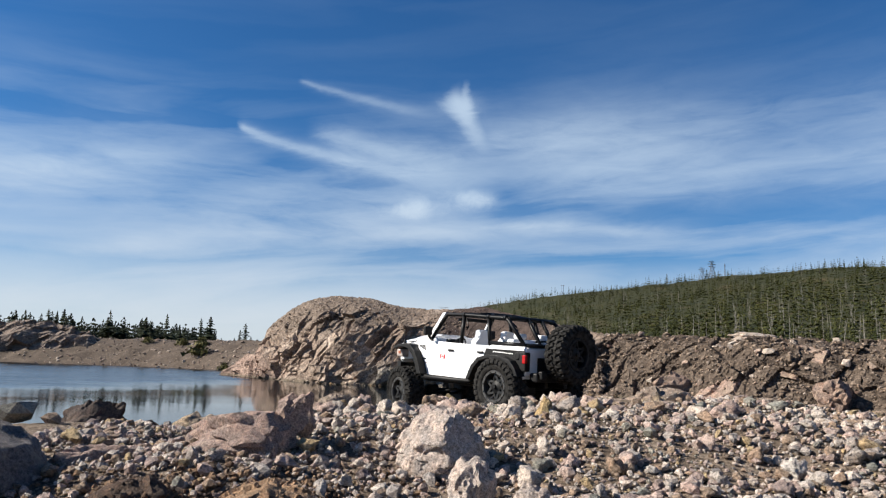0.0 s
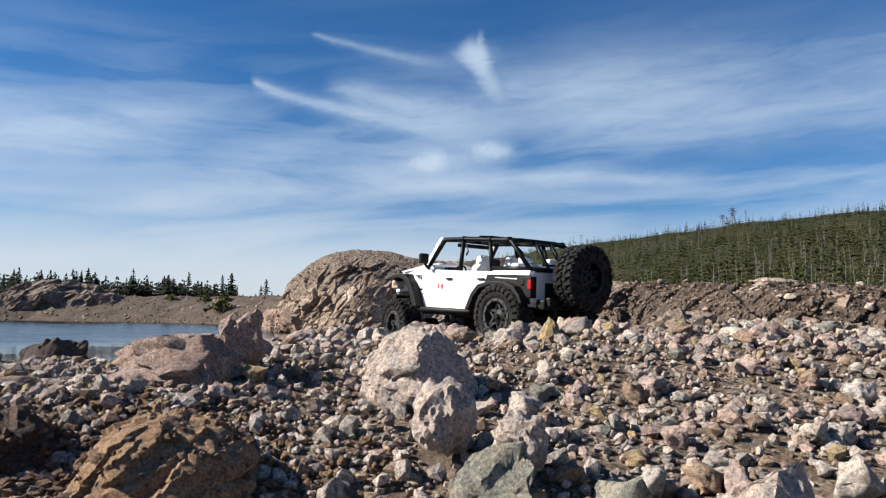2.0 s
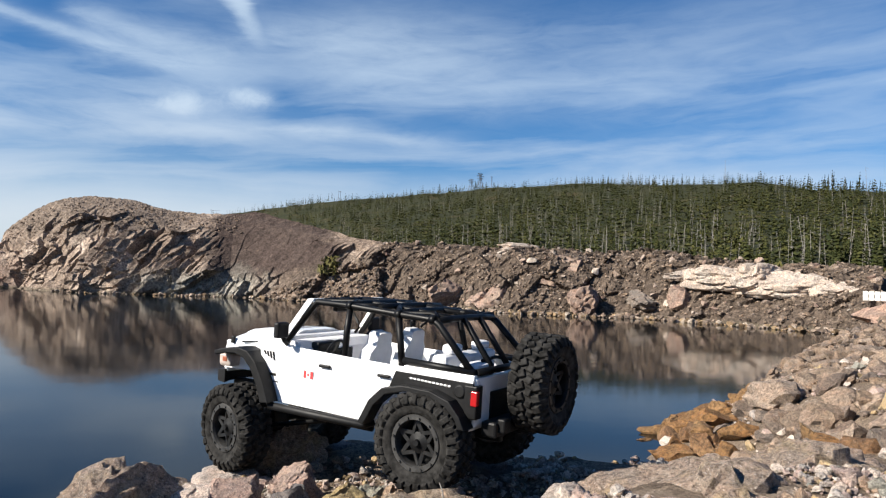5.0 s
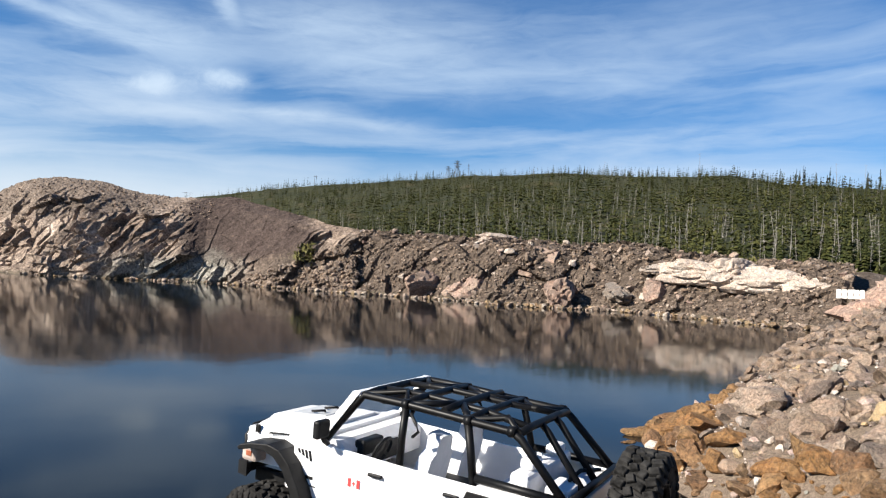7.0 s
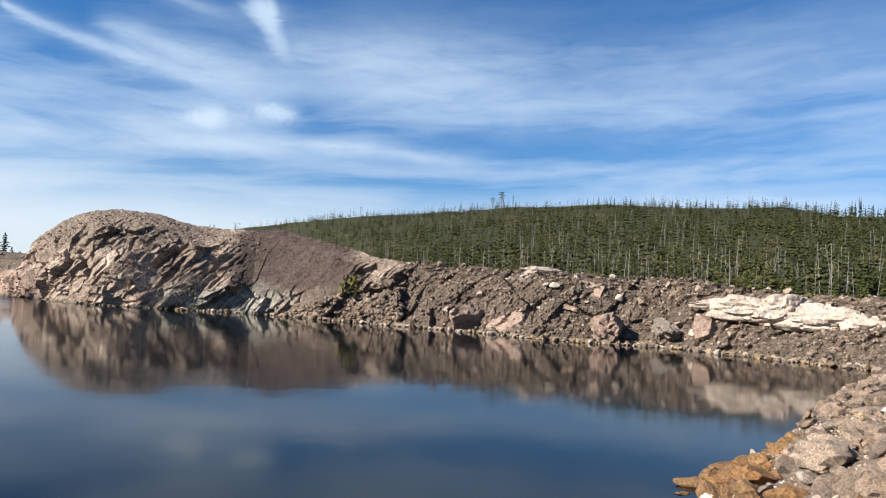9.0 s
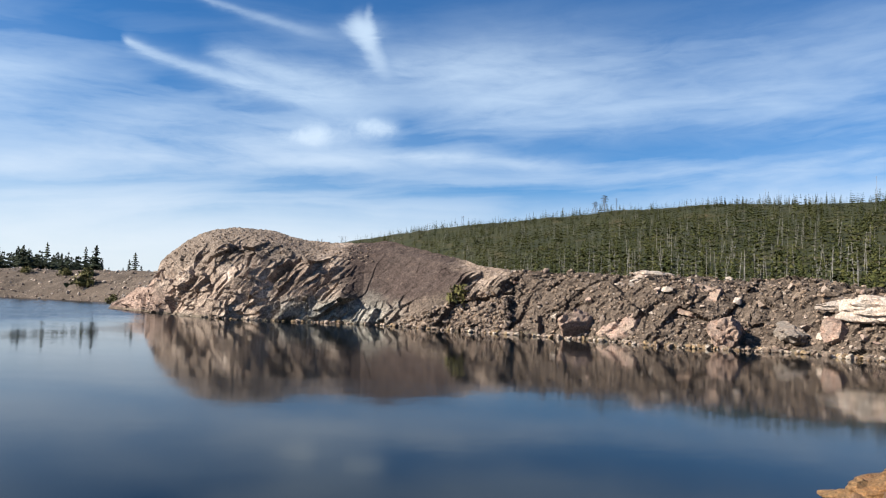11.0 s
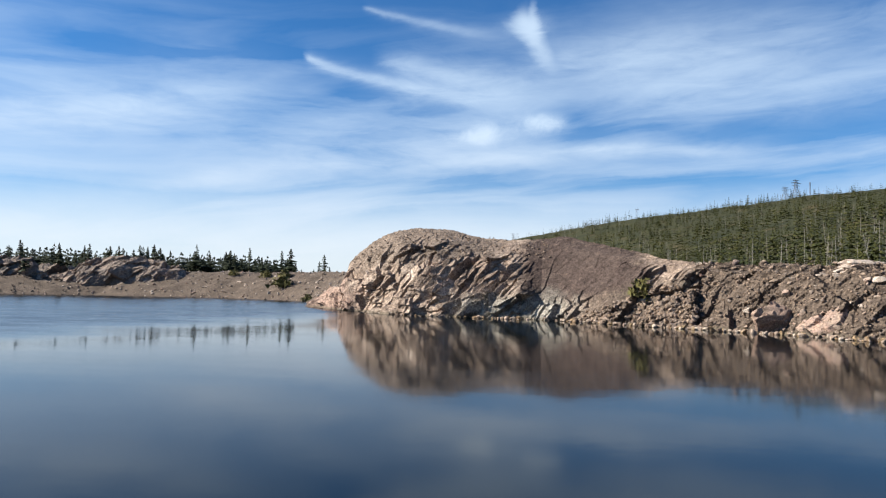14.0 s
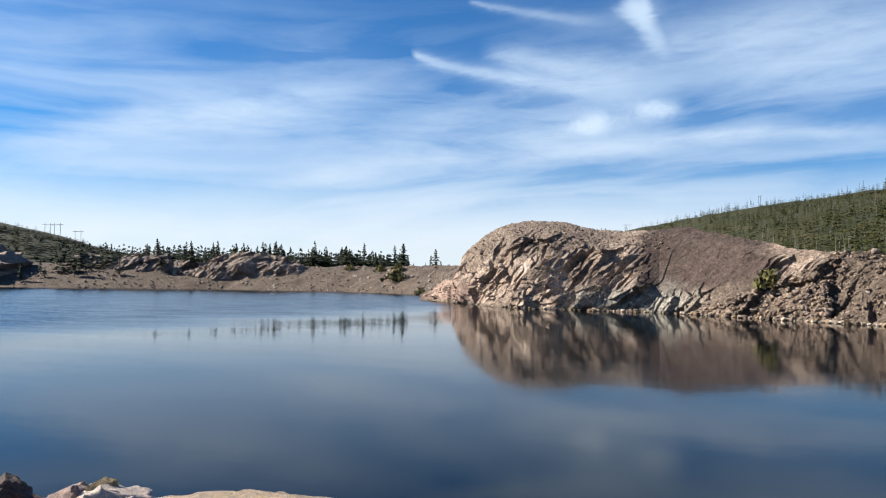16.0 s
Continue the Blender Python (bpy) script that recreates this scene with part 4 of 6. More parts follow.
for seed, x, y, z, w, d, h, turn in ((51, 14.9, 35.3, 2.75, 2.8, 1.3, 0.85, 10), (52, 20.7, 26.0, 1.3, 3.8, 1.5, 1.2, -40), (53, 21.9, 23.5, 1.0, 4.0, 1.6, 1.3, -48), (54, 20.2, 28.2, 1.7, 2.0, 0.9, 0.6, -30), (55, 21.9, 21.5, 0.4, 1.1, 0.7, 0.45, -30),
                                     # 58 stands for a small pale concrete block, shaped as a rock
                                     (56, 9.0, 42.2, 2.85, 0.95, 0.7, 0.8, 0), (57, 21.4, 24.7, 1.2, 2.8, 1.4, 1.4, 10), (59, 22.8, 21.8, 0.75, 2.6, 1.2, 1.2, -50), (58, 23.2, 20.6, 1.1, 0.95, 0.5, 0.45, -50)):
    boulder("white_rock", "bare white quartz rock or small pale block on top of the bank", seed, (x, y, z), (w, d, h), M_WHITE_ROCK, turn, 8, 5, 0.12, deep=(0.6, 0.92), chip=0.3)
# low domes of rock at the far end of the left bank
# 67 lies out of view, added only to cast shadow on the bank
for seed, x, y, w, d, h, turn in ((65, -98, 110, 14, 9, 7, 0), (67, -109, 97, 17, 13, 11, 30)):
    boulder("rock_dome", "low craggy tan rock dome or unseen shadow caster on the far bank", seed, (x, y, 4.2 - 0.7 * h), (w, d, h), M_LEFT, turn, 20, 5, 0.16)
# rocks at the near corner of the shore, stained with rust
for seed, x, y, z, w, d, h, turn in ((71, 5.4, 6.75, -0.25, 1.3, 0.8, 0.42, 15), (72, 4.75, 6.15, -0.28, 1.2, 0.7, 0.36, -20), (73, 4.25, 5.55, -0.25, 0.6, 0.4, 0.32, 10), (74, 5.9, 6.3, -0.2, 0.9, 0.8, 0.5, 40),
                                     (75, 4.75, 5.4, -0.2, 0.55, 0.4, 0.34, 60), (76, 6.6, 7.0, -0.2, 1.2, 0.9, 0.55, 0), (77, 5.2, 5.4, -0.1, 0.8, 0.6, 0.45, 30), (78, 4.02, 5.84, -0.05, 0.18, 0.08, 0.07, 0),
                                     (79, 4.4, 4.7, -0.1, 0.5, 0.45, 0.4, 15), (80, 3.9, 4.5, -0.15, 0.5, 0.45, 0.5, 70)):
    boulder("shore_rock", "rust-stained ochre rock at the water's edge", seed, (x, y, z), (w, d, h), M_RUSTY, turn, 18, 4, 0.16)
_r = np.random.default_rng(12)
for k in range(80):
    x, y = _r.uniform(3.3, 6.0), _r.uniform(3.2, 6.3)
    z = settle(x, y)
    if -0.15 < z < 0.6:
        w = _r.uniform(0.18, 0.6)
        m, label = (M_RUSTY, "rust-stained ochre rock at the water's edge") if z < 0.28 else (M_SHORE, "tan broken rock on the near shore")
        boulder("shore_rock", label, 900 + k, (x, y, z - 0.08), (w, w * _r.uniform(0.6, 0.9), w * _r.uniform(0.35, 0.6)), m, _r.uniform(0, 180), 16, 3, 0.14)

M_SLOPE = stone("pinkish_weathered_rock", [(0.30, 0.215, 0.172), (0.27, 0.20, 0.165), (0.31, 0.235, 0.19)], 0.07, speck=0.12, dusty=0.4, depth=0.08, dust=(0.25, 0.19, 0.15))
for seed, x, y, z, w, d, h, turn in ((851, 20.6, 15.6, -0.5, 7.0, 4.6, 2.35, 42), (852, 17.9, 13.7, -0.5, 6.2, 4.6, 2.25, 40), (853, 23.6, 17.8, -0.2, 7.0, 5.0, 2.4, 30), (854, 13.2, 10.2, -0.4, 3.0, 2.0, 1.25, 50)):
    boulder("rock_slope", "smooth pinkish bedrock slope on the near shore", seed, (x, y, z), (w, d, h), M_SLOPE, turn, 7, 5, 0.07, deep=(0.7, 0.95), taper=0.3)


def build_shore_rubble():
    r = np.random.default_rng(63)
    p = np.c_[r.uniform(3.2, 18.0, 9000), r.uniform(2.0, 16.0, 9000)]
    sd, _ = to_shore(p)
    s = 0.035 + 0.2 * r.random(len(p)) ** 3.6
    rusty = (sd <= 0.4 + s) & (p[:, 1] < 7.4)
    dry = (sd > 0.3 * s) & (sd < 7.0) & ~rusty
    wet = (sd > 0.4 * s) & rusty
    for name, pick, m, label in (("shore_rubble", dry, M_SHORE, "broken tan and brown rubble covering the near shore"), ("rusty_rubble", wet, M_RUST_RUBBLE, "rust-stained rubble along the water's edge")):
        q, t = p[pick], s[pick]
        tagged(joined_rocks(name, np.c_[q, ground_height(q) + 0.2 * t], t, m, 2, range(430, 442)), label, "rubble", kind="stuff")


build_shore_rubble()


# ---- trees ----
def conifer(seed, height, material, sparse=0.0, tiers=13, full=1.0, ragged=0.0):
    """Arrays of a spruce crown, tier by tier of drooping twigs, and of its trunk; ragged ones are uneven and bushy to the top. Foot at the origin."""
    r = np.random.default_rng(seed)
    V, F = [], []
    n = 0
    base = r.uniform(0.08, 0.25)
    for k in range(tiers):
        t = k / (tiers - 1)
        z = height * (base + (0.98 - base) * t)
        taper = (1 - t) ** 0.85 * (1 - ragged) + ragged * (1 - t ** 4) * r.uniform(0.15, 0.85)
        reach = height * 0.19 * taper * r.uniform(0.6, 1.2) + 0.03 * height
        arms = max(3, int((8 * (1 - t) + 4) * full))
        for a in np.linspace(0, 6.28, arms, endpoint=False) + r.uniform(0, 6):
            if r.random() < sparse:
                continue
            g = reach * r.uniform(0.55, 1.15)
            c, s = math.cos(a), math.sin(a)
            wid, drop = g * 0.42, g * r.uniform(0.15, 0.6)
            lift = height * 0.035
            V += [(0, 0, z + lift), (c * g * 0.55 - s * wid, s * g * 0.55 + c * wid, z - drop * 0.5), (c * g, s * g, z - drop), (c * g * 0.55 + s * wid, s * g * 0.55 - c * wid, z - drop * 0.5),
                  (c * g * 0.5, s * g * 0.5, z - drop * 0.2 - lift * 1.2)]
            F += [(n, n + 1, n + 2), (n, n + 2, n + 3), (n + 4, n + 2, n + 1), (n + 4, n + 3, n + 2)]
            n += 5
    V += [(0, 0, height * 1.03), (0.02 * height, 0, height * 0.93), (-0.01 * height, 0.017 * height, height * 0.93), (-0.01 * height, -0.017 * height, height * 0.93)]
    F += [(n, n + 1, n + 2), (n, n + 2, n + 3), (n, n + 3, n + 1)]
    return np.array(V), np.array(F), *pole_shape(height * 0.014, height * 0.004, height * 0.97)


def pole_shape(r0, r1, h, sides=5):
    a = np.linspace(0, 6.283, sides, endpoint=False)
    v = np.vstack([np.c_[np.cos(a) * r0, np.sin(a) * r0, np.full(sides, -0.3)], np.c_[np.cos(a) * r1, np.sin(a) * r1, np.full(sides, h)]])
    k = np.arange(sides)
    f = np.vstack([np.c_[k, (k + 1) % sides, (k + 1) % sides + sides], np.c_[k, (k + 1) % sides + sides, k + sides]])
    return v, f


def snag_shape(seed, height):
    """A dead tree: bleached trunk, leaning, with broken twigs."""
    r = np.random.default_rng(seed)
    v, f = pole_shape(height * 0.0075, height * 0.003, height)
    V, F, n = [v], [f], len(v)
    for _ in range(16):
        z, a, g = height * r.uniform(0.25, 0.97), r.uniform(0, 6.28), height * r.uniform(0.03, 0.1)
        c, s, e = math.cos(a), math.sin(a), height * 0.004
        V.append(np.array([(0, 0, z - e), (0, 0, z + e), (c * g, s * g, z + g * r.uniform(-0.5, 0.5))]))
        F.append(np.array([(n, n + 1, n + 2)]))
        n += 3
    return np.vstack(V), np.vstack(F)


def tree_thing(name, label, seed, needles, group, dead=False, sparse=0.0, ragged=0.0):
    top = new(name)
    if dead:
        v, f = snag_shape(seed, 1.0)
        o = new("trunk", mesh_of("trunk", v, f, M_SNAG))
        o.parent = top
    else:
        v, f, tv, tf = conifer(seed, 1.0, needles, sparse, ragged=ragged)
        for nm, a, b, m in (("crown", v, f, needles), ("trunk", tv, tf, M_TRUNK)):
            o = new(nm, mesh_of(nm, a, b, m))
            o.parent = top
    return tagged(top, label, "tree", group)


def spread(protos, spots, heights, r, full=1.0):
    """Sets copies of the trees at the spots; the first ones are moved to their own."""
    for k, ((x, y, z), h) in enumerate(zip(spots, heights)):
        pr = protos[k % len(protos)]
        m = pose(x, y, z - 0.1, r.normal() * 1.5, r.normal() * 1.5, r.uniform(0, 360))
        wide = full * h * r.uniform(0.7, 1.15)
        ob = pr if k < len(protos) else copy_thing(pr, m)
        ob.matrix_world = m @ Matrix.Diagonal((wide, wide, h, 1))


def polar(az, d):
    a = np.radians(az)
    return EYE + np.c_[np.sin(a) * d, np.cos(a) * d]


def build_woods():
    r = np.random.default_rng(77)
    # the wood's edge: trees of their own
    az = r.uniform(5, 56, 220)
    d0 = np.interp(az, WOODS[:, 0], WOODS[:, 2])
    p = polar(az, d0 + r.uniform(-2, 16, 220))
    spots = np.c_[p, ground_height(p)]
    live = [tree_thing("spruce", "slim green spruce at the edge of the wood", 500 + k, M_NEEDLES, "trees at the wood's edge") for k in range(5)]
    spread(live, spots[:175], r.uniform(2.2, 5.0, 175), r)
    dead = [tree_thing("dead_tree", "bleached dead tree trunk among the spruces", 520 + k, M_SNAG, "dead trees in the wood", True) for k in range(4)]
    spread(dead, spots[175:], r.uniform(2.4, 6.6, 45), r)
    az = np.r_[r.uniform(43, 51, 20), [37.9, 44.9, 47.0, 48.7], r.uniform(26, 43, 10)]
    p = polar(az, np.interp(az, WOODS[:, 0], WOODS[:, 3]) - r.uniform(0, 6, len(az)))
    spots = np.c_[p, ground_height(p)]
    hs = np.where(az > 43, r.uniform(4.5, 8.5, len(az)), r.uniform(3.0, 5.0, len(az)))
    hs[20:24] = (10, 8, 10, 9.5)
    live = [tree_thing("ridge_spruce", "tall ragged spruce on the hill's skyline", 505 + k, M_NEEDLES_FAR, "trees on the skyline", sparse=0.6, ragged=0.5) for k in range(3)]
    spread(live, np.delete(spots, slice(20, 24), 0), np.delete(hs, slice(20, 24)), r, 0.8)
    dead = [tree_thing("dead_tree", "tall dead tree on the hill's skyline", 526 + k, M_SNAG, "dead trees in the wood", True) for k in range(2)]
    spread(dead, spots[20:24], hs[20:24], r)
    # the wood behind, one mesh
    kinds = [conifer(540 + k, 1.0, M_NEEDLES, 0.25, 6, 0.5, 0.35) for k in range(8)]
    V, F, TV, TF, n, tn = [], [], [], [], 0, 0
    count = 6600
    az = r.uniform(-3, 62, count)
    d0, d1 = np.interp(az, WOODS[:, 0], WOODS[:, 2]), np.interp(az, WOODS[:, 0], WOODS[:, 3])
    ridge = r.random(count) > 0.82
    d = np.where(ridge, d1 - 45 * r.random(count) ** 2, d0 + 4 + (d1 - d0) * r.random(count))
    p = polar(az, d)
    z = ground_height(p)
    wide = r.uniform(0.9, 1.5, count)
    for k in range(count):
        v, f, tv, tf = kinds[k % 8]
        h = r.uniform(1.0, 3.4) if ridge[k] else r.uniform(2.2, 6.2)
        a = r.uniform(0, 6.28)
        turn = np.array([[math.cos(a), -math.sin(a), 0], [math.sin(a), math.cos(a), 0], [0, 0, 1]])
        V.append(v @ turn.T * (h * wide[k], h * wide[k], h) + (*p[k], z[k] - 0.1 * h))
        F.append(f + n)
        n += len(v)
    crowns = tagged(new("spruce_wood", mesh_of("spruce_wood", np.vstack(V), np.vstack(F), M_NEEDLES)), "dense green spruce wood covering the hillside", "wood", kind="stuff")
    V, F, n = [], [], 0
    count = 560
    az = r.uniform(0, 60, count)
    d0, d1 = np.interp(az, WOODS[:, 0], WOODS[:, 2]), np.interp(az, WOODS[:, 0], WOODS[:, 3])
    p = polar(az, d0 + 2 + (d1 - d0) * r.random(count) ** 2.2)
    z = ground_height(p)
    kinds = [snag_shape(560 + k, 1.0) for k in range(6)]
    for k in range(count):
        v, f = kinds[k % 6]
        h = r.uniform(2.8, 7)
        lean = np.array(Euler((r.normal() * 0.07, r.normal() * 0.07, r.uniform(0, 6))).to_matrix())
        V.append(v @ lean.T * h + (*p[k], z[k]))
        F.append(f + n)
        n += len(v)
    tagged(new("dead_trunks", mesh_of("dead_trunks", np.vstack(V), np.vstack(F), M_SNAG)), "pale dead trunks standing in the spruce wood", "dead trees", kind="stuff")
    # far side, to the left: a thin row of dark spruces on the bank, and a wooded hill behind
    az = np.r_[r.uniform(-47, -38, 10), r.uniform(-38, -29, 95), np.repeat(r.uniform(-29, -18.4, 34), 3) + r.normal(size=102) * 0.3, r.uniform(-29, -18.2, 14), [-17.0, -16.6, -16.2, -15.8]]
    d = r.uniform(132, 165, len(az))
    p = polar(az, d)
    spots = np.c_[p, ground_height(p)]
    row = [tree_thing("dark_spruce", "dark ragged spruce on the far bank", 580 + k, M_NEEDLES_FAR, "spruces on the far bank", sparse=0.45, ragged=0.75) for k in range(9)]
    hs = np.where(az > -31, 2.4 + 3.0 * r.random(len(az)) ** 1.6, 1.8 + 3.0 * r.random(len(az)) ** 1.5)
    spread(row, spots, hs, r, 1.75)
    V, F, n = [], [], 0
    kinds = [conifer(620 + k, 1.0, M_NEEDLES_FAR, 0.2, 6, 0.8, 0.8) for k in range(7)]
    az = np.r_[r.uniform(-44, -28.5, 280), r.uniform(-28.5, -18.6, 400)]
    p = polar(az, r.uniform(136, 162, len(az)))
    z = ground_height(p)
    for k in range(len(az)):
        v, f = kinds[k % 7][:2]
        h = r.uniform(2.6, 4.8)
        V.append(v * (h * 1.9, h * 1.9, h) + (*p[k], z[k] - 0.2 * h))
        F.append(f + n)
        n += len(v)
    tagged(new("thicket", mesh_of("thicket", np.vstack(V), np.vstack(F), M_NEEDLES_FAR)), "dense dark spruce thicket on the far bank", "thicket", kind="stuff")
    V, F, n = [], [], 0
    count = 1200
    az = r.uniform(-60, -35, count)
    d = 225 + 300 * r.random(count) ** 0.9
    p = polar(az, d)
    z = ground_height(p)
    kinds = [conifer(600 + k, 1.0, M_NEEDLES_FAR, 0.15, 5, 0.5) for k in range(4)]
    for k in range(count):
        v, f = kinds[k % 4][:2]
        h = r.uniform(1.8, 4.0)
        V.append(v * (h * 3.6, h * 3.6, h) + (*p[k], z[k]))
        F.append(f + n)
        n += len(v)
    tagged(new("far_wood", mesh_of("far_wood", np.vstack(V), np.vstack(F), M_NEEDLES_FAR)), "dark spruce wood on the distant hill", "wood", kind="stuff")


build_woods()


def bush(name, label, at, size, seed):
    """A low bush of many small leaves on thin stems."""
    r = np.random.default_rng(seed)
    count = 300
    a, t = r.uniform(0, 6.28, count), r.random(count) ** 0.6
    rad = t * (0.8 + 0.3 * np.sin(3 * a + seed))
    c = np.c_[np.cos(a) * rad, np.sin(a) * rad, (1 - 0.75 * t ** 2) * r.uniform(0.15, 1.0, count)] * (size[0] / 2, size[0] / 2, size[1])
    leaf = 0.06 * size[0]
    d = r.normal(size=(count, 3, 3)) * leaf
    v = (c[:, None, :] + d).reshape(-1, 3)
    top = new(name)
    crown = new("leaves", mesh_of("leaves", v, np.arange(count * 3).reshape(-1, 3), M_BUSH))
    sv, sf = pole_shape(0.02 * size[0], 0.008 * size[0], size[1] * 0.7)
    stem = new("stem", mesh_of("stem", sv, sf, M_TRUNK))
    crown.parent = stem.parent = top
    top.location = at
    return tagged(top, label, "bush")


for seed, x, y, w, h in ((1, 5.55, 41.6, 2.2, 1.25), (2, 13.8, 34.9, 1.2, 0.9), (3, -34.5, 95.5, 3.4, 2.0), (4, -27, 83, 1.6, 1.0), (5, -40, 104, 2.2, 1.1), (6, -46, 106, 2.0, 1.0), (7, 23.4, 26.0, 1.6, 1.0), (8, 12.6, 34.6, 1.0, 0.7), (9, -36, 101, 2.0, 1.2)):
    bush("bush", "low yellow-green bush growing on the gravel bank", (x, y, settle(x, y) - 0.05 + (1.0 if x == 5.55 else 0)), (w, h), seed)


# scrub along the foot of the wood
_r = np.random.default_rng(31)
for k in range(60):
    _az = _r.uniform(6, 52)
    _p = polar(np.array([_az]), np.array([np.interp(_az, WOODS[:, 0], WOODS[:, 2]) + _r.uniform(-3, 4)]))
    bush("bush", "olive scrub bush at the foot of the wood", (*_p[0], ground_height(_p)[0] - 0.05), (_r.uniform(2.0, 4.2), _r.uniform(0.8, 1.7)), 40 + k)


# ---- power line on the skyline ----
def struts(pairs, r, sides=4):
    """Straight bars from pairs of ends, as one bmesh."""
    bm = bmesh.new()
    for a, b in pairs:
        a, b = Vector(a), Vector(b)
        m = Matrix.Translation((a + b) / 2) @ (b - a).to_track_quat("Z", "Y").to_matrix().to_4x4()
        bmesh.ops.create_cone(bm, cap_ends=True, segments=sides, radius1=r, radius2=r, depth=(b - a).length, matrix=m)
    return bm


def pylon(at, h, w, turn):
    top = new("pylon")
    legs, braces, arms = [], [], []
    for sx in (-1, 1):
        for sy in (-1, 1):
            legs.append(((sx * w, sy * w, -1), (sx * w * 0.25, sy * w * 0.25, h * 0.7)))
            legs.append(((sx * w * 0.25, sy * w * 0.25, h * 0.7), (sx * w * 0.2, sy * w * 0.2, h)))
    for k in range(5):
        z0, z1 = h * 0.7 * k / 5, h * 0.7 * (k + 1) / 5
        a, b = w * (1 - 0.75 * k / 5), w * (1 - 0.75 * (k + 1) / 5)
        for sy in (-1, 1):
            braces += [((-a, sy * a, z0), (b, sy * b, z1)), ((a, sy * a, z0), (-b, sy * b, z1))]
    for z, g in ((h * 0.72, 1.5), (h * 0.86, 1.9), (h, 1.3)):
        arms += [((-g * w, 0, z), (g * w, 0, z)), ((-g * w, 0, z), (0, 0, z + h * 0.05)), ((g * w, 0, z), (0, 0, z + h * 0.05))]
    part("legs", struts(legs, h * 0.014), M_GALVANISED, top)
    part("bracing", struts(braces, h * 0.008), M_GALVANISED, top)
    part("crossarms", struts(arms, h * 0.011), M_GALVANISED, top)
    top.matrix_world = pose(*at, 0, 0, turn)
    return tagged(top, "grey lattice power pylon on the hilltop", "pylon", "pylons on the skyline")


def stand(az, d):
    p = polar(np.array([az]), np.array([d]))
    return (*p[0], ground_height(p)[0])


def height_to(az, d, el):
    """Height of a thing that reaches up to el degrees above the ledge."""
    return 1.85 + d * math.tan(radians(el)) - stand(az, d)[2]


pylon(stand(19.4, 850), height_to(19.4, 850, 8.15), 3.4, 25)
pylon(stand(18.7, 900), height_to(18.7, 900, 7.7), 3.2, 25)


def h_frame(at, h, w, turn, name="power_pole"):
    top = new(name)
    part("pole", struts([((-w / 2, 0, -1), (-w / 2, 0, h))], h * 0.011, 6), M_TRUNK, top)
    part("pole", struts([((w / 2, 0, -1), (w / 2, 0, h))], h * 0.011, 6), M_TRUNK, top)
    part("crossarm", struts([((-w, 0, h * 0.9), (w, 0, h * 0.9))], h * 0.012, 4), M_TRUNK, top)
    top.matrix_world = pose(*at, 0, 0, turn)
    return tagged(top, "wooden twin-pole power line frame on the skyline", "power pole", "power poles")


for az, d, el, w in ((8.3, 500, 6.45, 1.2), (-1.1, 520, 4.5, 3.4), (-2.9, 560, 4.2, 3.0), (20.3, 880, 8.0, 1.0), (-43.6, 470, 3.75, 3.6), (-44.2, 480, 3.7, 3.4), (-42.3, 470, 3.3, 3.6)):
    h_frame(stand(az, d), height_to(az, d, el), w, 10)

# ---- the model truck ----
def tube(points, r, sides=10, closed=False):
    """A bent round bar along the points."""
    bm = bmesh.new()
    pts = [Vector(p) for p in points]
    rings = []
    for i, p in enumerate(pts):
        a, b = pts[max(0, i - 1)], pts[min(len(pts) - 1, i + 1)]
        q = (b - a).to_track_quat("Z", "Y")
        rings.append([bm.verts.new(p + q @ Vector((math.cos(t) * r, math.sin(t) * r, 0))) for t in (2 * math.pi * k / sides for k in range(sides))])
    for u, w in zip(rings, rings[1:]):
        for k in range(sides):
            bm.faces.new((u[k], u[(k + 1) % sides], w[(k + 1) % sides], w[k])).smooth = True
    bm.faces.new(rings[0][::-1])
    bm.faces.new(rings[-1])
    return bm


def box(x0, x1, y0, y1, z0, z1, bevel=0.002):
    bm = bmesh.new()
    m = Matrix.Translation(((x0 + x1) / 2, (y0 + y1) / 2, (z0 + z1) / 2)) @ Matrix.Diagonal((abs(x1 - x0), abs(y1 - y0), abs(z1 - z0), 1))
    bmesh.ops.create_cube(bm, size=1.0, matrix=m)
    if bevel:
        bmesh.ops.bevel(bm, geom=bm.edges[:], offset=bevel, segments=2, affect="EDGES", profile=0.5)
    return bm


def slab(profile, y0, y1, bevel=0.0):
    """A plate with an outline in x and z, from y0 to y1."""
    bm = bmesh.new()
    a = [bm.verts.new((x, y0, z)) for x, z in profile]
    b = [bm.verts.new((x, y1, z)) for x, z in profile]
    n = len(a)
    bm.faces.new(a)
    bm.faces.new(b[::-1])
    for k in range(n):
        bm.faces.new((a[k], b[k], b[(k + 1) % n], a[(k + 1) % n]))
    bmesh.ops.recalc_face_normals(bm, faces=bm.faces[:])
    if bevel:
        bmesh.ops.bevel(bm, geom=[e for e in bm.edges if abs(e.verts[0].co.y - e.verts[1].co.y) < 1e-6], offset=bevel, segments=2, affect="EDGES", profile=0.5)
    return bm


def loft(sections):
    """A skin through closed sections of equal count, capped at both ends."""
    bm = bmesh.new()
    rings = [[bm.verts.new(p) for p in s] for s in sections]
    n = len(rings[0])
    for u, w in zip(rings, rings[1:]):
        for k in range(n):
            bm.faces.new((u[k], u[(k + 1) % n], w[(k + 1) % n], w[k]))
    bm.faces.new(rings[0][::-1])
    bm.faces.new(rings[-1])
    bmesh.ops.recalc_face_normals(bm, faces=bm.faces[:])
    return bm


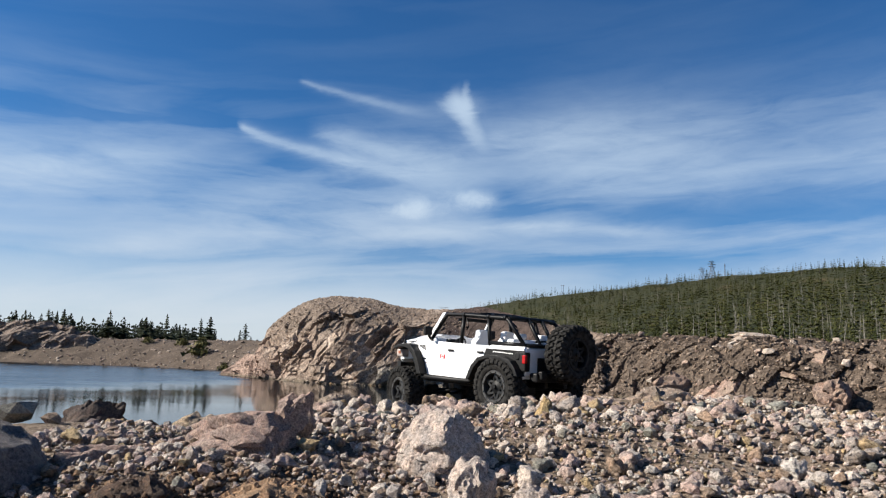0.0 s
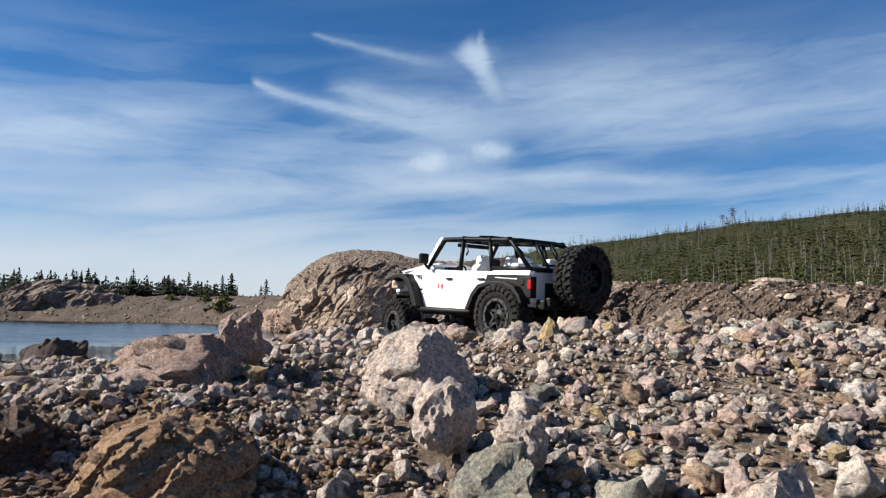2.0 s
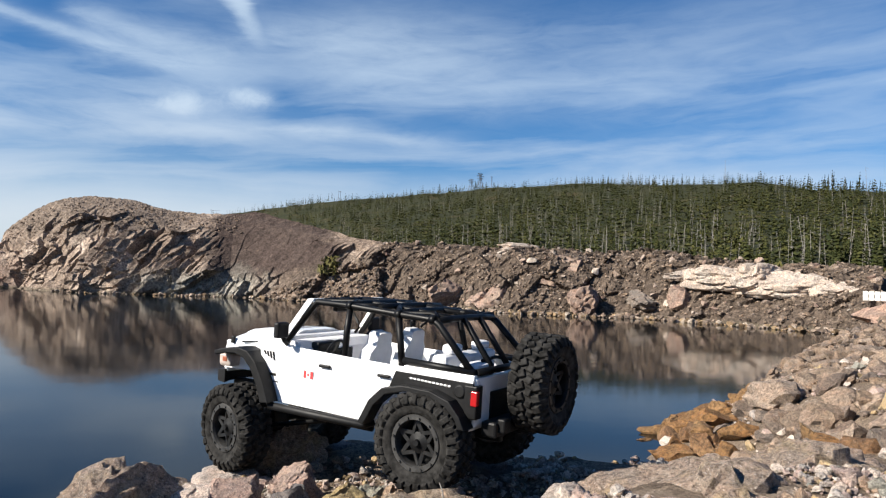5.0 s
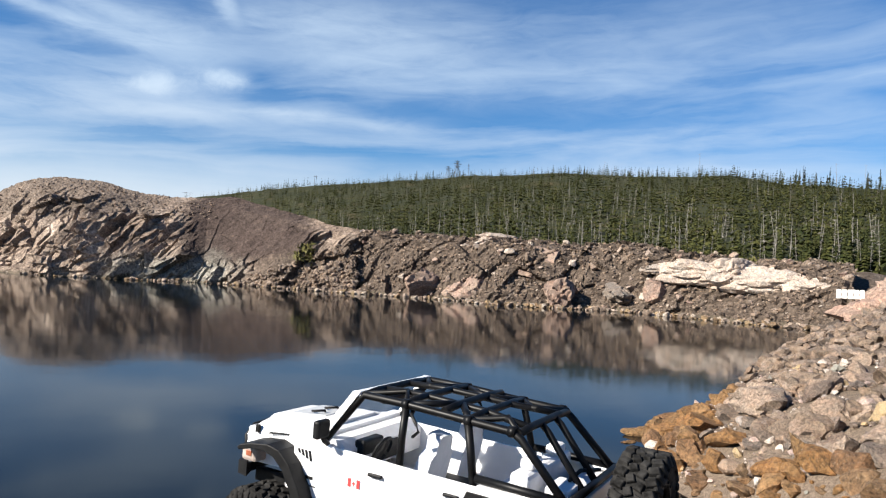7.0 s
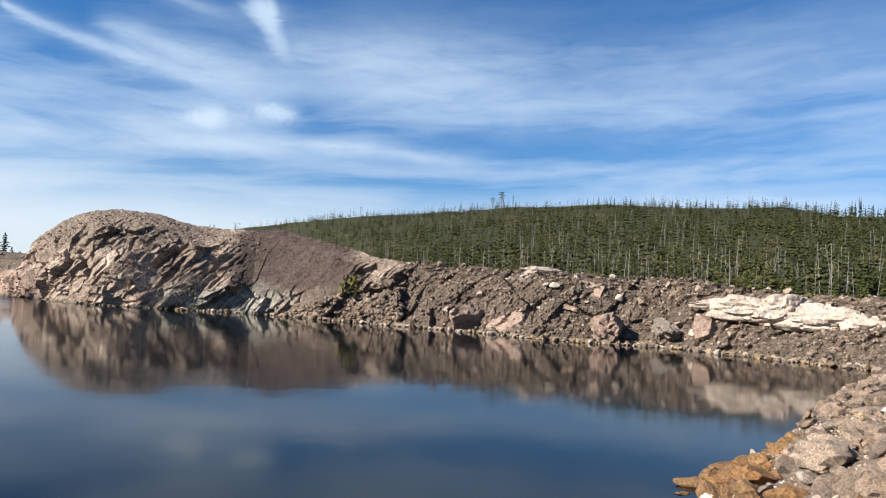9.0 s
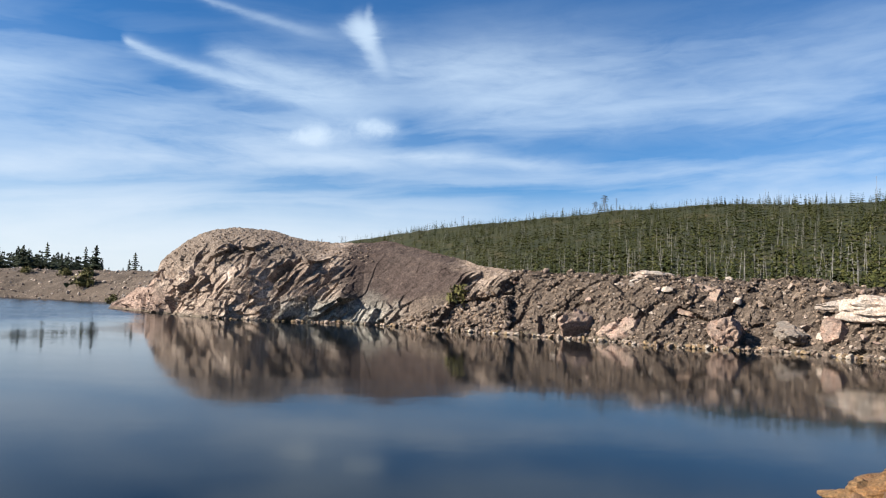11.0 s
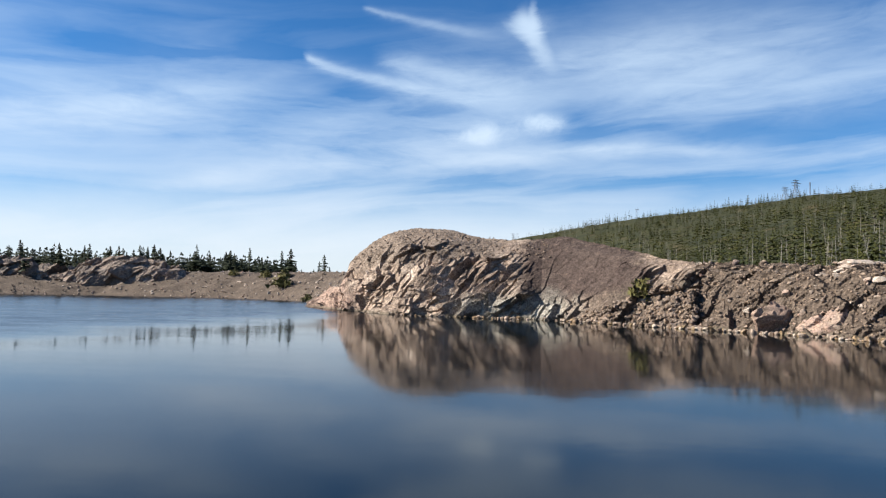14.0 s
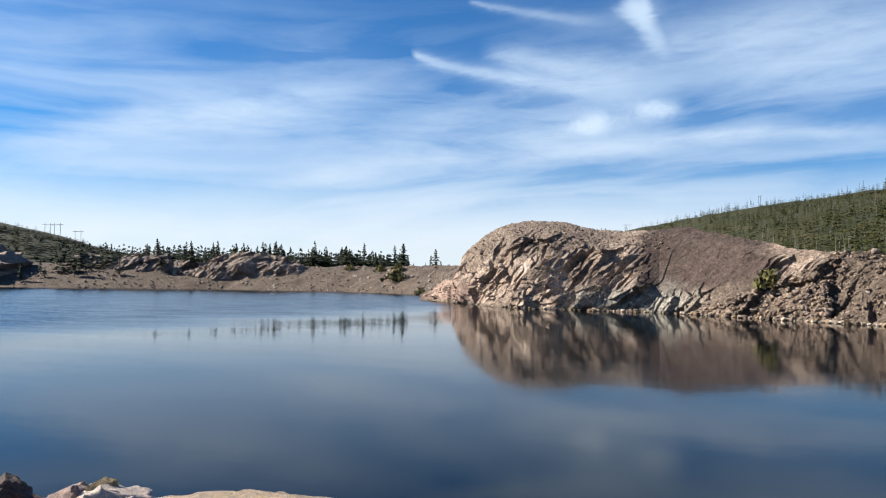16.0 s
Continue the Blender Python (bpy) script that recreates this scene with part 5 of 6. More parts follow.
def arc(cx, cz, r, a0, a1, n):
    return [(cx + r * math.cos(radians(a)), cz + r * math.sin(radians(a))) for a in np.linspace(a0, a1, n)]


def lathe(profile, n=40):
    """Turns an outline of (radius, y) round the y axis."""
    bm = bmesh.new()
    rings = [[bm.verts.new((r * math.cos(t), y, r * math.sin(t))) for t in (2 * math.pi * k / n for k in range(n))] for r, y in profile]
    for u, w in zip(rings, rings[1:] + rings[:1]):
        for k in range(n):
            bm.faces.new((u[k], u[(k + 1) % n], w[(k + 1) % n], w[k]))
    bmesh.ops.recalc_face_normals(bm, faces=bm.faces[:])
    return bm


def add_block(bm, m, sx, sy, sz, taper=0.8):
    got = bmesh.ops.create_cube(bm, size=1.0, matrix=Matrix())["verts"]
    for v in got:
        k = taper if v.co.z > 0 else 1.0
        v.co = m @ Vector((v.co.x * sx * k, v.co.y * sy * k, v.co.z * sz))


LUGS = {}


def lug(kind, parent, m):
    """One block of tread on a tyre."""
    if kind not in LUGS:
        bm = bmesh.new()
        add_block(bm, Matrix(), *{"outer": (0.0100, 0.0120, 0.0052), "inner": (0.0100, 0.0092, 0.0052), "side": (0.0084, 0.0135, 0.0030)}[kind], 0.8)
        bmesh.ops.bevel(bm, geom=[e for e in bm.edges if e.verts[0].co.z > 0 and e.verts[1].co.z > 0], offset=0.0008, segments=1, affect="EDGES")
        LUGS[kind] = bpy.data.meshes.new("tread_lug")
        bm.to_mesh(LUGS[kind])
        bm.free()
        LUGS[kind].materials.append(M_RUBBER)
    ob = new("tread_lug", LUGS[kind])
    ob.parent = parent
    ob.matrix_basis = m


def wheel(truck, at, flip, shaded_rim=None):
    """Wheel with lugged tyre, six-spoke rim and hub; its outer side towards +y, or -y when flipped."""
    s = -1 if flip else 1
    w = new("wheel")
    w.parent = truck
    w.location = at
    half = 0.0225
    bm = lathe([(0.032, -half * 0.8), (0.037, -half * 0.95), (0.043, -half), (0.049, -half), (0.052, -half * 0.98), (0.0545, -half * 0.84), (0.0555, -half * 0.7), (0.056, 0), (0.0555, half * 0.7), (0.0545, half * 0.84), (0.052, half * 0.98), (0.049, half), (0.043, half), (0.037, half * 0.95), (0.032, half * 0.8)], 48)
    part("tyre", bm, M_RUBBER, w, "dusty black lugged rubber", True)
    n = 27
    for k in range(n):
        for row, (y, skew) in enumerate(((-0.015, 0.0), (-0.005, 0.5), (0.005, 0.0), (0.015, 0.5))):
            m = Matrix.Rotation(-2 * math.pi * (k + skew) / n, 4, "Y") @ Matrix.Translation((0, y, 0.0568)) @ Matrix.Rotation(0.35 if row % 2 else -0.35, 4, "Z")
            lug("outer" if row in (0, 3) else "inner", w, m)
        for side in (-1, 1):
            m = Matrix.Rotation(-2 * math.pi * (k + 0.25) / n, 4, "Y") @ Matrix.Translation((0, side * 0.0222, 0.0515)) @ Matrix.Rotation(-side * 1.15, 4, "X")
            lug("side", w, m)
    metal = shaded_rim or M_RIM
    rim = lathe([(0.0265, s * 0.017), (0.0275, s * 0.0205), (0.0325, s * 0.0205), (0.034, s * 0.018), (0.033, s * 0.004), (0.031, -s * 0.016), (0.029, -s * 0.016), (0.0275, s * 0.004), (0.0265, s * 0.010)], 40)
    part("rim", rim, metal, w, "dark grey six-spoke beadlock rim")
    for k in range(6):
        a = 2 * math.pi * k / 6
        spoke = bmesh.new()
        for q in (-1, 1):
            p0, p1 = Vector((0.0270 * math.sin(a), s * 0.0135, 0.0270 * math.cos(a))), Vector((0.0125 * math.sin(a + q * 0.52), s * 0.0115, 0.0125 * math.cos(a + q * 0.52)))
            d = p1 - p0
            m = Matrix.Translation((p0 + p1) / 2) @ d.to_track_quat("Z", "Y").to_matrix().to_4x4()
            add_block(spoke, m, 0.0021, 0.0045, d.length * 1.12, 1.0)
        part("spoke", spoke, shaded_rim or M_SPOKE, w)
        for b in range(2):
            c = a + 0.26 + 0.52 * b
            bolt = bmesh.new()
            bmesh.ops.create_cone(bolt, cap_ends=True, segments=6, radius1=0.0016, radius2=0.0013, depth=0.0022, matrix=Matrix.Translation((0.030 * math.sin(c), s * 0.0212, 0.030 * math.cos(c))) @ Matrix.Rotation(-s * math.pi / 2, 4, "X"))
            part("bolt", bolt, metal, w)
    hub = lathe([(0.0001, s * 0.0185), (0.0035, s * 0.0185), (0.0045, s * 0.015), (0.0125, s * 0.0125), (0.0135, s * 0.010), (0.0135, s * 0.006), (0.0001, s * 0.005)], 18)
    part("hub", hub, M_BLACK, w)
    disc = lathe([(0.0001, -s * 0.006), (0.03, -s * 0.006), (0.03, -s * 0.010), (0.0001, -s * 0.010)], 24)
    part("backing", disc, M_BLACK, w)
    return w


def build_truck():
    """x forward, y to the left, z up; the origin lies below the middle of the rear axle."""
    T = new("model_truck")
    tagged(T, "white radio-controlled off-road truck with open black roll cage, parked on rocks", "model truck")
    WB, TR, HUB = 0.313, 0.089, 0.06
    for x in (0.0, WB):
        for s in (1, -1):
            road_wheel = wheel(T, (x, s * TR, HUB), s < 0)
            if x:
                road_wheel.rotation_euler = (0, 0, radians(-11))
    # body sides with the rear wheel arch
    side = [(-0.066, 0.104), (-0.068, 0.149), (0.0, 0.151), (0.120, 0.153), (0.215, 0.156), (0.232, 0.164), (0.262, 0.160), (0.268, 0.150), (0.262, 0.110), (0.245, 0.079), (0.088, 0.077)] + arc(0.0, 0.068, 0.066, 8, 146, 12)
    for s in (1, -1):
        part("side_panel", slab(side, s * 0.0875, s * 0.0835, 0.001), M_WHITE, T)
    part("floor_tub", box(-0.065, 0.26, -0.084, 0.084, 0.088, 0.1, 0.003), M_SEAT, T)
    part("tail_panel", box(-0.0705, -0.065, -0.0835, 0.0835, 0.095, 0.150, 0.0015), M_WHITE, T)
    part("tail_trim", box(-0.073, -0.0705, -0.06, 0.05, 0.098, 0.132, 0.001), M_BLACK, T)
    part("rear_deck", box(-0.065, -0.030, -0.083, 0.083, 0.140, 0.146, 0.002), M_SEAT, T)
    part("side_rail", box(-0.068, 0.03, 0.078, 0.086, 0.149, 0.153, 0.001), M_WHITE, T)
    part("side_rail", box(-0.068, 0.03, -0.086, -0.078, 0.149, 0.153, 0.001), M_WHITE, T)
    # bonnet, narrowing to the grille
    sec = []
    for x, w, z, lo in ((0.240, 0.083, 0.165, 0.112), (0.258, 0.082, 0.1655, 0.112), (0.290, 0.077, 0.163, 0.112), (0.320, 0.0725, 0.1595, 0.110), (0.340, 0.0695, 0.1570, 0.109), (0.352, 0.067, 0.1530, 0.108), (0.359, 0.065, 0.1475, 0.107), (0.363, 0.063, 0.1400, 0.106)):
        sec.append([(x, -w, lo), (x, -w, z - 0.012), (x, -w + 0.004, z - 0.004), (x, -w * 0.74, z), (x, -w * 0.55, z + 0.0025), (x, -w * 0.42, z + 0.0065), (x, w * 0.42, z + 0.0065), (x, w * 0.55, z + 0.0025), (x, w * 0.74, z), (x, w - 0.004, z - 0.004), (x, w, z - 0.012), (x, w, lo)])
    part("bonnet", loft(sec), M_WHITE, T, smooth=False)
    grille = part("grille", box(0.358, 0.366, -0.06, 0.06, 0.1, 0.147, 0.003), M_WHITE, T)
    for k in range(7):
        part("grille_slot", box(0.3655, 0.3672, -0.032 + k * 0.0095, -0.026 + k * 0.0095, 0.112, 0.143, 0), M_BLACK, grille)
    for s in (1, -1):
        m = lathe([(0.0001, 0.003), (0.010, 0.003), (0.0125, 0.0), (0.0125, -0.004), (0.0001, -0.004)], 20)
        bmesh.ops.rotate(m, verts=m.verts[:], matrix=Matrix.Rotation(-math.pi / 2, 3, "Z"))
        bmesh.ops.translate(m, verts=m.verts[:], vec=(0.368, s * 0.046, 0.131))
        part("headlight", m, M_STEEL, T)
        part("turn_signal", box(0.322, 0.346, s * 0.064, s * 0.090, 0.114, 0.133, 0.004), M_LAMP, T, "pale lamp block under the wheel flare")
        part("amber_lens", box(0.329, 0.338, s * 0.0885, s * 0.0908, 0.121, 0.128, 0.001), M_AMBER, T, "small amber lamp lens")
    # louvres and catch on the bonnet side
    for s in (1, -1):
        for k in range(4):
            part("bonnet_louvre", slab([(0.2385 + k * 0.0055, 0.1335 + 0.0022 * k), (0.2415 + k * 0.0055, 0.1335 + 0.0022 * k), (0.2445 + k * 0.0055, 0.145), (0.2415 + k * 0.0055, 0.145)], s * 0.0872, s * 0.0882), M_BLACK, T)
        part("bonnet_catch", box(0.336, 0.342, s * 0.069, s * 0.0735, 0.145, 0.155, 0.001), M_BLACK, T)
        for k in range(7):
            x0, z0 = 0.284 + 0.0047 * k, 0.1526 - 0.00055 * k
            part("lettering_bar", slab([(x0, z0), (x0 + 0.0024, z0 - 0.0003), (x0 + 0.0024, z0 + 0.0018), (x0, z0 + 0.0021)], s * 0.0745, s * 0.0783), M_RIM, T)
    part("cowl_vent", box(0.252, 0.264, -0.05, 0.05, 0.1655, 0.168, 0.001), M_BLACK, T)
    # wheel flares
    for s in (1, -1):
        for cx, r0, lo, hi in ((WB, 0.078, -6, 138), (0.0, 0.077, 14, 158)):
            outer, inner = arc(cx, 0.062, r0 + 0.009, lo, hi, 16), arc(cx, 0.062, r0 - 0.001, hi, lo, 16)
            if cx:
                outer = [(0.337, 0.135), (0.332, 0.139), (0.316, 0.1435), (0.290, 0.147), (0.272, 0.1435), (0.256, 0.130), (0.240, 0.105), (0.229, 0.080)]
                inner = [(0.243, 0.078), (0.252, 0.100), (0.266, 0.122), (0.280, 0.134), (0.296, 0.138), (0.314, 0.1370), (0.326, 0.134), (0.334, 0.132)]
            else:
                outer = [(0.079, 0.080), (0.064, 0.109), (0.046, 0.126), (0.016, 0.133), (-0.022, 0.132), (-0.048, 0.124), (-0.063, 0.108), (-0.070, 0.094)]
                inner = [(-0.062, 0.094), (-0.056, 0.105), (-0.043, 0.117), (-0.020, 0.125), (0.014, 0.126), (0.040, 0.119), (0.056, 0.104), (0.070, 0.078)]
            part("wheel_flare", slab(outer + inner, s * (0.070 if cx else 0.084), s * 0.108, 0.0012), M_BLACK, T)
    # rock sliders
    for s in (1, -1):
        part("rock_slider", tube([(0.070, s * 0.084, 0.078), (0.078, s * 0.096, 0.074), (0.235, s * 0.096, 0.074), (0.248, s * 0.084, 0.078)], 0.0052), M_BLACK, T, "black tubular rock slider")
        part("sill_rail", tube([(0.075, s * 0.08, 0.068), (0.245, s * 0.08, 0.068)], 0.004), M_BLACK, T)
    # black quarter panels, tail lamps, lettering bars
    for s in (1, -1):
        q = part("quarter_panel", slab([(-0.0685, 0.100), (-0.069, 0.1445), (0.039, 0.1455), (0.048, 0.124), (0.030, 0.128), (-0.008, 0.130), (-0.040, 0.123), (-0.058, 0.100)], s * 0.087, s * 0.0892, 0.0004), M_BLACK, T, "black rear quarter trim panel")
        for k in range(11):
            x0, z0 = -0.039 + 0.0053 * k, 0.1368 + 0.00022 * k
            part("lettering_bar", slab([(x0, z0), (x0 + 0.0036, z0), (x0 + 0.0036, z0 + 0.002), (x0, z0 + 0.002)], s * 0.0892, s * 0.0896), M_DECAL_WHITE, q)
        m = lathe([(0.0001, s * 0.0915), (0.006, s * 0.0915), (0.0075, s * 0.0905), (0.0075, s * 0.088), (0.0001, s * 0.088)], 18)
        bmesh.ops.translate(m, verts=m.verts[:], vec=(-0.052, 0, 0.1335))
        part("fuel_cap", m, M_BLACK, q)
        lamp = part("lamp_housing", box(-0.0745, -0.058, s * 0.075, s * 0.0905, 0.104, 0.142, 0.0015), M_BLACK, T)
        part("tail_lamp", box(-0.0758, -0.0675, s * 0.0850, s * 0.0922, 0.1195, 0.1365, 0.0012), M_RED, lamp, "red tail lamp lens")
    # decals on the doors
    for s in (1, -1):
        flag = part("flag_decal", slab([(0.1701, 0.1173), (0.1859, 0.1177), (0.1859, 0.1270), (0.1701, 0.1267)], s * 0.0875, s * 0.0882), M_DECAL_WHITE, T, "small red and white flag sticker")
        part("flag_band", slab([(0.1701, 0.1173), (0.1742, 0.1174), (0.1742, 0.1268), (0.1701, 0.1267)], s * 0.0882, s * 0.0886), M_DECAL_RED, flag)
        part("flag_band", slab([(0.1818, 0.1176), (0.1859, 0.1177), (0.1859, 0.1270), (0.1818, 0.1270)], s * 0.0882, s * 0.0886), M_DECAL_RED, flag)
        leaf = [(0.1780, 0.1184), (0.1785, 0.1206), (0.1801, 0.1211), (0.1797, 0.1225), (0.1790, 0.1231), (0.1785, 0.1232), (0.1780, 0.1256), (0.1775, 0.1232), (0.1770, 0.1231), (0.1763, 0.1225), (0.1759, 0.1211), (0.1775, 0.1206)]
        part("flag_leaf", slab(leaf, s * 0.0882, s * 0.0886), M_DECAL_RED, flag)
        part("decal_bar", slab([(0.172, 0.1110), (0.185, 0.1110), (0.185, 0.1125), (0.172, 0.1125)], s * 0.0875, s * 0.088), M_DECAL_WHITE, T)
        part("decal_bar", slab([(0.236, 0.1125), (0.249, 0.113), (0.249, 0.1165), (0.236, 0.116)], s * 0.0872, s * 0.088), M_BLACK, T)
        part("decal_bar", slab([(0.231, 0.1045), (0.247, 0.105), (0.247, 0.1065), (0.231, 0.106)], s * 0.0872, s * 0.088), M_RIM, T)
        for x in (0.150, 0.056):
            hd = part("door_handle", box(x - 0.009, x + 0.009, s * 0.0875, s * 0.0915, 0.1350, 0.1388, 0.0012), M_BLACK, T)
        mir = part("mirror", box(0.213, 0.222, s * 0.091, s * 0.113, 0.167, 0.188, 0.003), M_BLACK, T, "square black door mirror")
        part("mirror_arm", tube([(0.220, s * 0.085, 0.157), (0.219, s * 0.094, 0.163), (0.218, s * 0.099, 0.171)], 0.003), M_BLACK, mir)
    # windscreen
    for s in (1, -1):
        part("windscreen_post", loft([[(x - 0.005, s * y - 0.003, z), (x + 0.005, s * y - 0.003, z), (x + 0.005, s * y + 0.003, z), (x - 0.005, s * y + 0.003, z)] for x, y, z in ((0.232, 0.083, 0.161), (0.190, 0.076, 0.221))]), M_WHITE, T)
    part("windscreen_header", loft([[(0.185, y, 0.2165), (0.193, y, 0.2165), (0.192, y, 0.2215), (0.186, y, 0.2215)] for y in (-0.078, -0.04, 0, 0.04, 0.078)]), M_WHITE, T)
    part("windscreen_sill", box(0.226, 0.242, -0.083, 0.083, 0.158, 0.1675, 0.002), M_WHITE, T)
    pane = part("windscreen_pane", loft([[(x - 0.0006, -y, z), (x + 0.0006, -y, z), (x + 0.0006, y, z), (x - 0.0006, y, z)] for x, y, z in ((0.231, 0.081, 0.165), (0.190, 0.074, 0.218))]), M_GLASS, T, "clear windscreen")
    pane.visible_shadow = False
    # roll cage
    R = 0.0043
    F, B, C, D = 0.186, 0.127, 0.050, -0.006
    for s in (1, -1):
        part("cage_rail", tube([(0.226, s * 0.080, 0.162), (0.187, s * 0.074, 0.213), (F - 0.004, s * 0.073, 0.2175), (B, s * 0.073, 0.2165), (C, s * 0.073, 0.2125), (D + 0.006, s * 0.073, 0.2105), (D - 0.004, s * 0.074, 0.205), (-0.062, s * 0.079, 0.154)], R), M_TUBE, T, "black roll cage side tube")
        part("cage_pillar", tube([(0.126, s * 0.080, 0.150), (0.127, s * 0.077, 0.182), (B, s * 0.073, 0.215)], R), M_TUBE, T)
        part("cage_pillar", tube([(0.036, s * 0.080, 0.150), (0.043, s * 0.077, 0.182), (C + 0.001, s * 0.073, 0.212)], R), M_TUBE, T)
        part("cage_belt", tube([(0.034, s * 0.080, 0.158), (-0.066, s * 0.080, 0.1555)], R), M_TUBE, T)
        part("roof_bar", tube([(F - 0.002, s * 0.026, 0.2185), (B, s * 0.028, 0.2195), (C, s * 0.03, 0.2155), (D, s * 0.045, 0.2115)], R * 0.9), M_TUBE, T)
        part("roof_brace", tube([(B, s * 0.073, 0.2165), (0.080, s * 0.03, 0.2190)], R * 0.9), M_TUBE, T)
        part("roof_brace", tube([(0.080, s * 0.03, 0.2190), (C, s * 0.073, 0.2125)], R * 0.9), M_TUBE, T)
        part("grab_strap", tube([(0.120, s * 0.074, 0.208), (0.110, s * 0.078, 0.198), (0.106, s * 0.079, 0.191), (0.114, s * 0.077, 0.184)], 0.0018, 6), M_BLACK, T)
    for y in (0.012, -0.030):
        part("rear_brace", tube([(D, y, 0.2105), (D - 0.010, y + 0.004, 0.204), (-0.064, y + 0.022, 0.156)], R * 0.9), M_TUBE, T)
    for x, z in ((F, 0.2185), (B, 0.2195), (0.080, 0.2195), (C, 0.2155), (D, 0.2110)):
        part("roof_crossbar", tube([(x, -0.073, z - 0.002), (x, -0.04, z), (x, 0.04, z), (x, 0.073, z - 0.002)], R), M_TUBE, T)
    part("rear_hoop", tube([(-0.066, -0.079, 0.1555), (-0.066, 0.079, 0.1555)], R), M_TUBE, T)
    for s in (1, -1):
        part("roof_brace", tube([(F, s * 0.073, 0.2175), (0.155, s * 0.026, 0.2200), (B, s * 0.073, 0.2170)], R * 0.85), M_TUBE, T)
        part("roof_brace", tube([(C, s * 0.073, 0.2130), (0.022, s * 0.034, 0.2145), (D, s * 0.073, 0.2110)], R * 0.85), M_TUBE, T)
        for x, z in ((B, 0.2165), (C, 0.2125), (D + 0.006, 0.2105)):
            part("cage_clamp", tube([(x - 0.004, s * 0.073, z), (x + 0.004, s * 0.073, z)], R * 1.35), M_TUBE, T)
    part("light_bar", box(0.172, 0.18, -0.045, 0.045, 0.204, 0.212, 0.002), M_BLACK, T)
    # inside
    for s in (1, -1):
        seat = part("seat", box(0.118, 0.165, s * 0.040 - 0.024, s * 0.040 + 0.024, 0.10, 0.128, 0.005), M_SEAT, T, "white moulded bucket seat")
        bk = loft([[(x, s * 0.04 - w, z), (x + 0.016, s * 0.04 - w, z + 0.003), (x + 0.016, s * 0.04 + w, z + 0.003), (x, s * 0.04 + w, z)] for x, w, z in ((0.106, 0.024, 0.112), (0.100, 0.025, 0.140), (0.096, 0.024, 0.158), (0.094, 0.017, 0.166), (0.092, 0.015, 0.180), (0.0915, 0.010, 0.183))])
        part("seat_back", bk, M_SEAT, seat)
    bench = part("rear_bench", box(0.0, 0.05, -0.066, 0.066, 0.10, 0.128, 0.005), M_SEAT, T, "white moulded rear bench")
    part("bench_back", box(-0.018, 0.004, -0.066, 0.066, 0.12, 0.168, 0.005), M_SEAT, bench)
    for s in (1, -1):
        part("headrest", box(-0.016, 0.0, s * 0.036 - 0.014, s * 0.036 + 0.014, 0.168, 0.180, 0.004), M_SEAT, bench)
    part("cargo_box", box(-0.060, -0.034, 0.02, 0.064, 0.146, 0.162, 0.003), M_SEAT, T)
    part("cargo_clip", tube([(-0.062, -0.03, 0.163), (-0.05, 0.0, 0.166), (-0.05, 0.035, 0.164)], 0.0022, 6), M_BLACK, T)
    part("console", box(0.055, 0.15, -0.012, 0.012, 0.10, 0.126, 0.003), M_BLACK, T)
    dash = part("dashboard", loft([[(0.195, y, 0.125), (0.232, y, 0.125), (0.232, y, 0.163), (0.208, y, 0.162), (0.195, y, 0.152)] for y in (-0.08, -0.03, 0.03, 0.08)]), M_SEAT, T)
    part("dash_panel", box(0.1925, 0.196, -0.022, 0.022, 0.128, 0.150, 0.001), M_BLACK, dash)
    part("instrument_hood", box(0.186, 0.200, 0.02, 0.062, 0.144, 0.162, 0.003), M_BLACK, dash)
    sw = lathe([(0.0165 + 0.002 * math.cos(a), 0.002 * math.sin(a)) for a in np.linspace(0, 6.28, 7)[:-1]], 24)
    bmesh.ops.rotate(sw, verts=sw.verts[:], matrix=Matrix.Rotation(-math.pi / 2, 3, "Z"))
    for k in range(3):
        add_block(sw, Matrix.Rotation(2.09 * k, 4, "X") @ Matrix.Translation((0, 0, 0.008)), 0.003, 0.004, 0.017, 1.0)
    bmesh.ops.rotate(sw, verts=sw.verts[:], matrix=Matrix.Rotation(-0.4, 3, "Y"))
    bmesh.ops.translate(sw, verts=sw.verts[:], vec=(0.175, 0.040, 0.150))
    part("steering_wheel", sw, M_BLACK, T)
    # chassis, bumpers, axles, tow parts
    for s in (1, -1):
        part("frame_rail", box(-0.08, 0.372, s * 0.03 - 0.005, s * 0.03 + 0.005, 0.070, 0.088, 0.002), M_BLACK, T)
        for x in (0.0, WB):
            part("shock", tube([(x - 0.012, s * 0.05, 0.058), (x - 0.004, s * 0.046, 0.112)], 0.006), M_STEEL if x else M_BLACK, T)
            part("link_bar", tube([(x, s * 0.035, 0.052), (0.1 if not x else 0.21, s * 0.02, 0.062)], 0.0035), M_BLACK, T)
        part("tow_hook", tube([(0.386, s * 0.03, 0.09), (0.400, s * 0.03, 0.088), (0.400, s * 0.022, 0.086), (0.388, s * 0.022, 0.086)], 0.0026, 6), M_BLACK, T)
    for x in (0.0, WB):
        part("axle", tube([(x, -0.075, HUB), (x, 0.075, HUB)], 0.0085), M_BLACK, T)
        part("differential", box(x - 0.016, x + 0.016, -0.004, 0.03, 0.042, 0.078, 0.006), M_BLACK, T)
    part("transmission", box(0.12, 0.2, -0.028, 0.028, 0.058, 0.09, 0.006), M_BLACK, T)
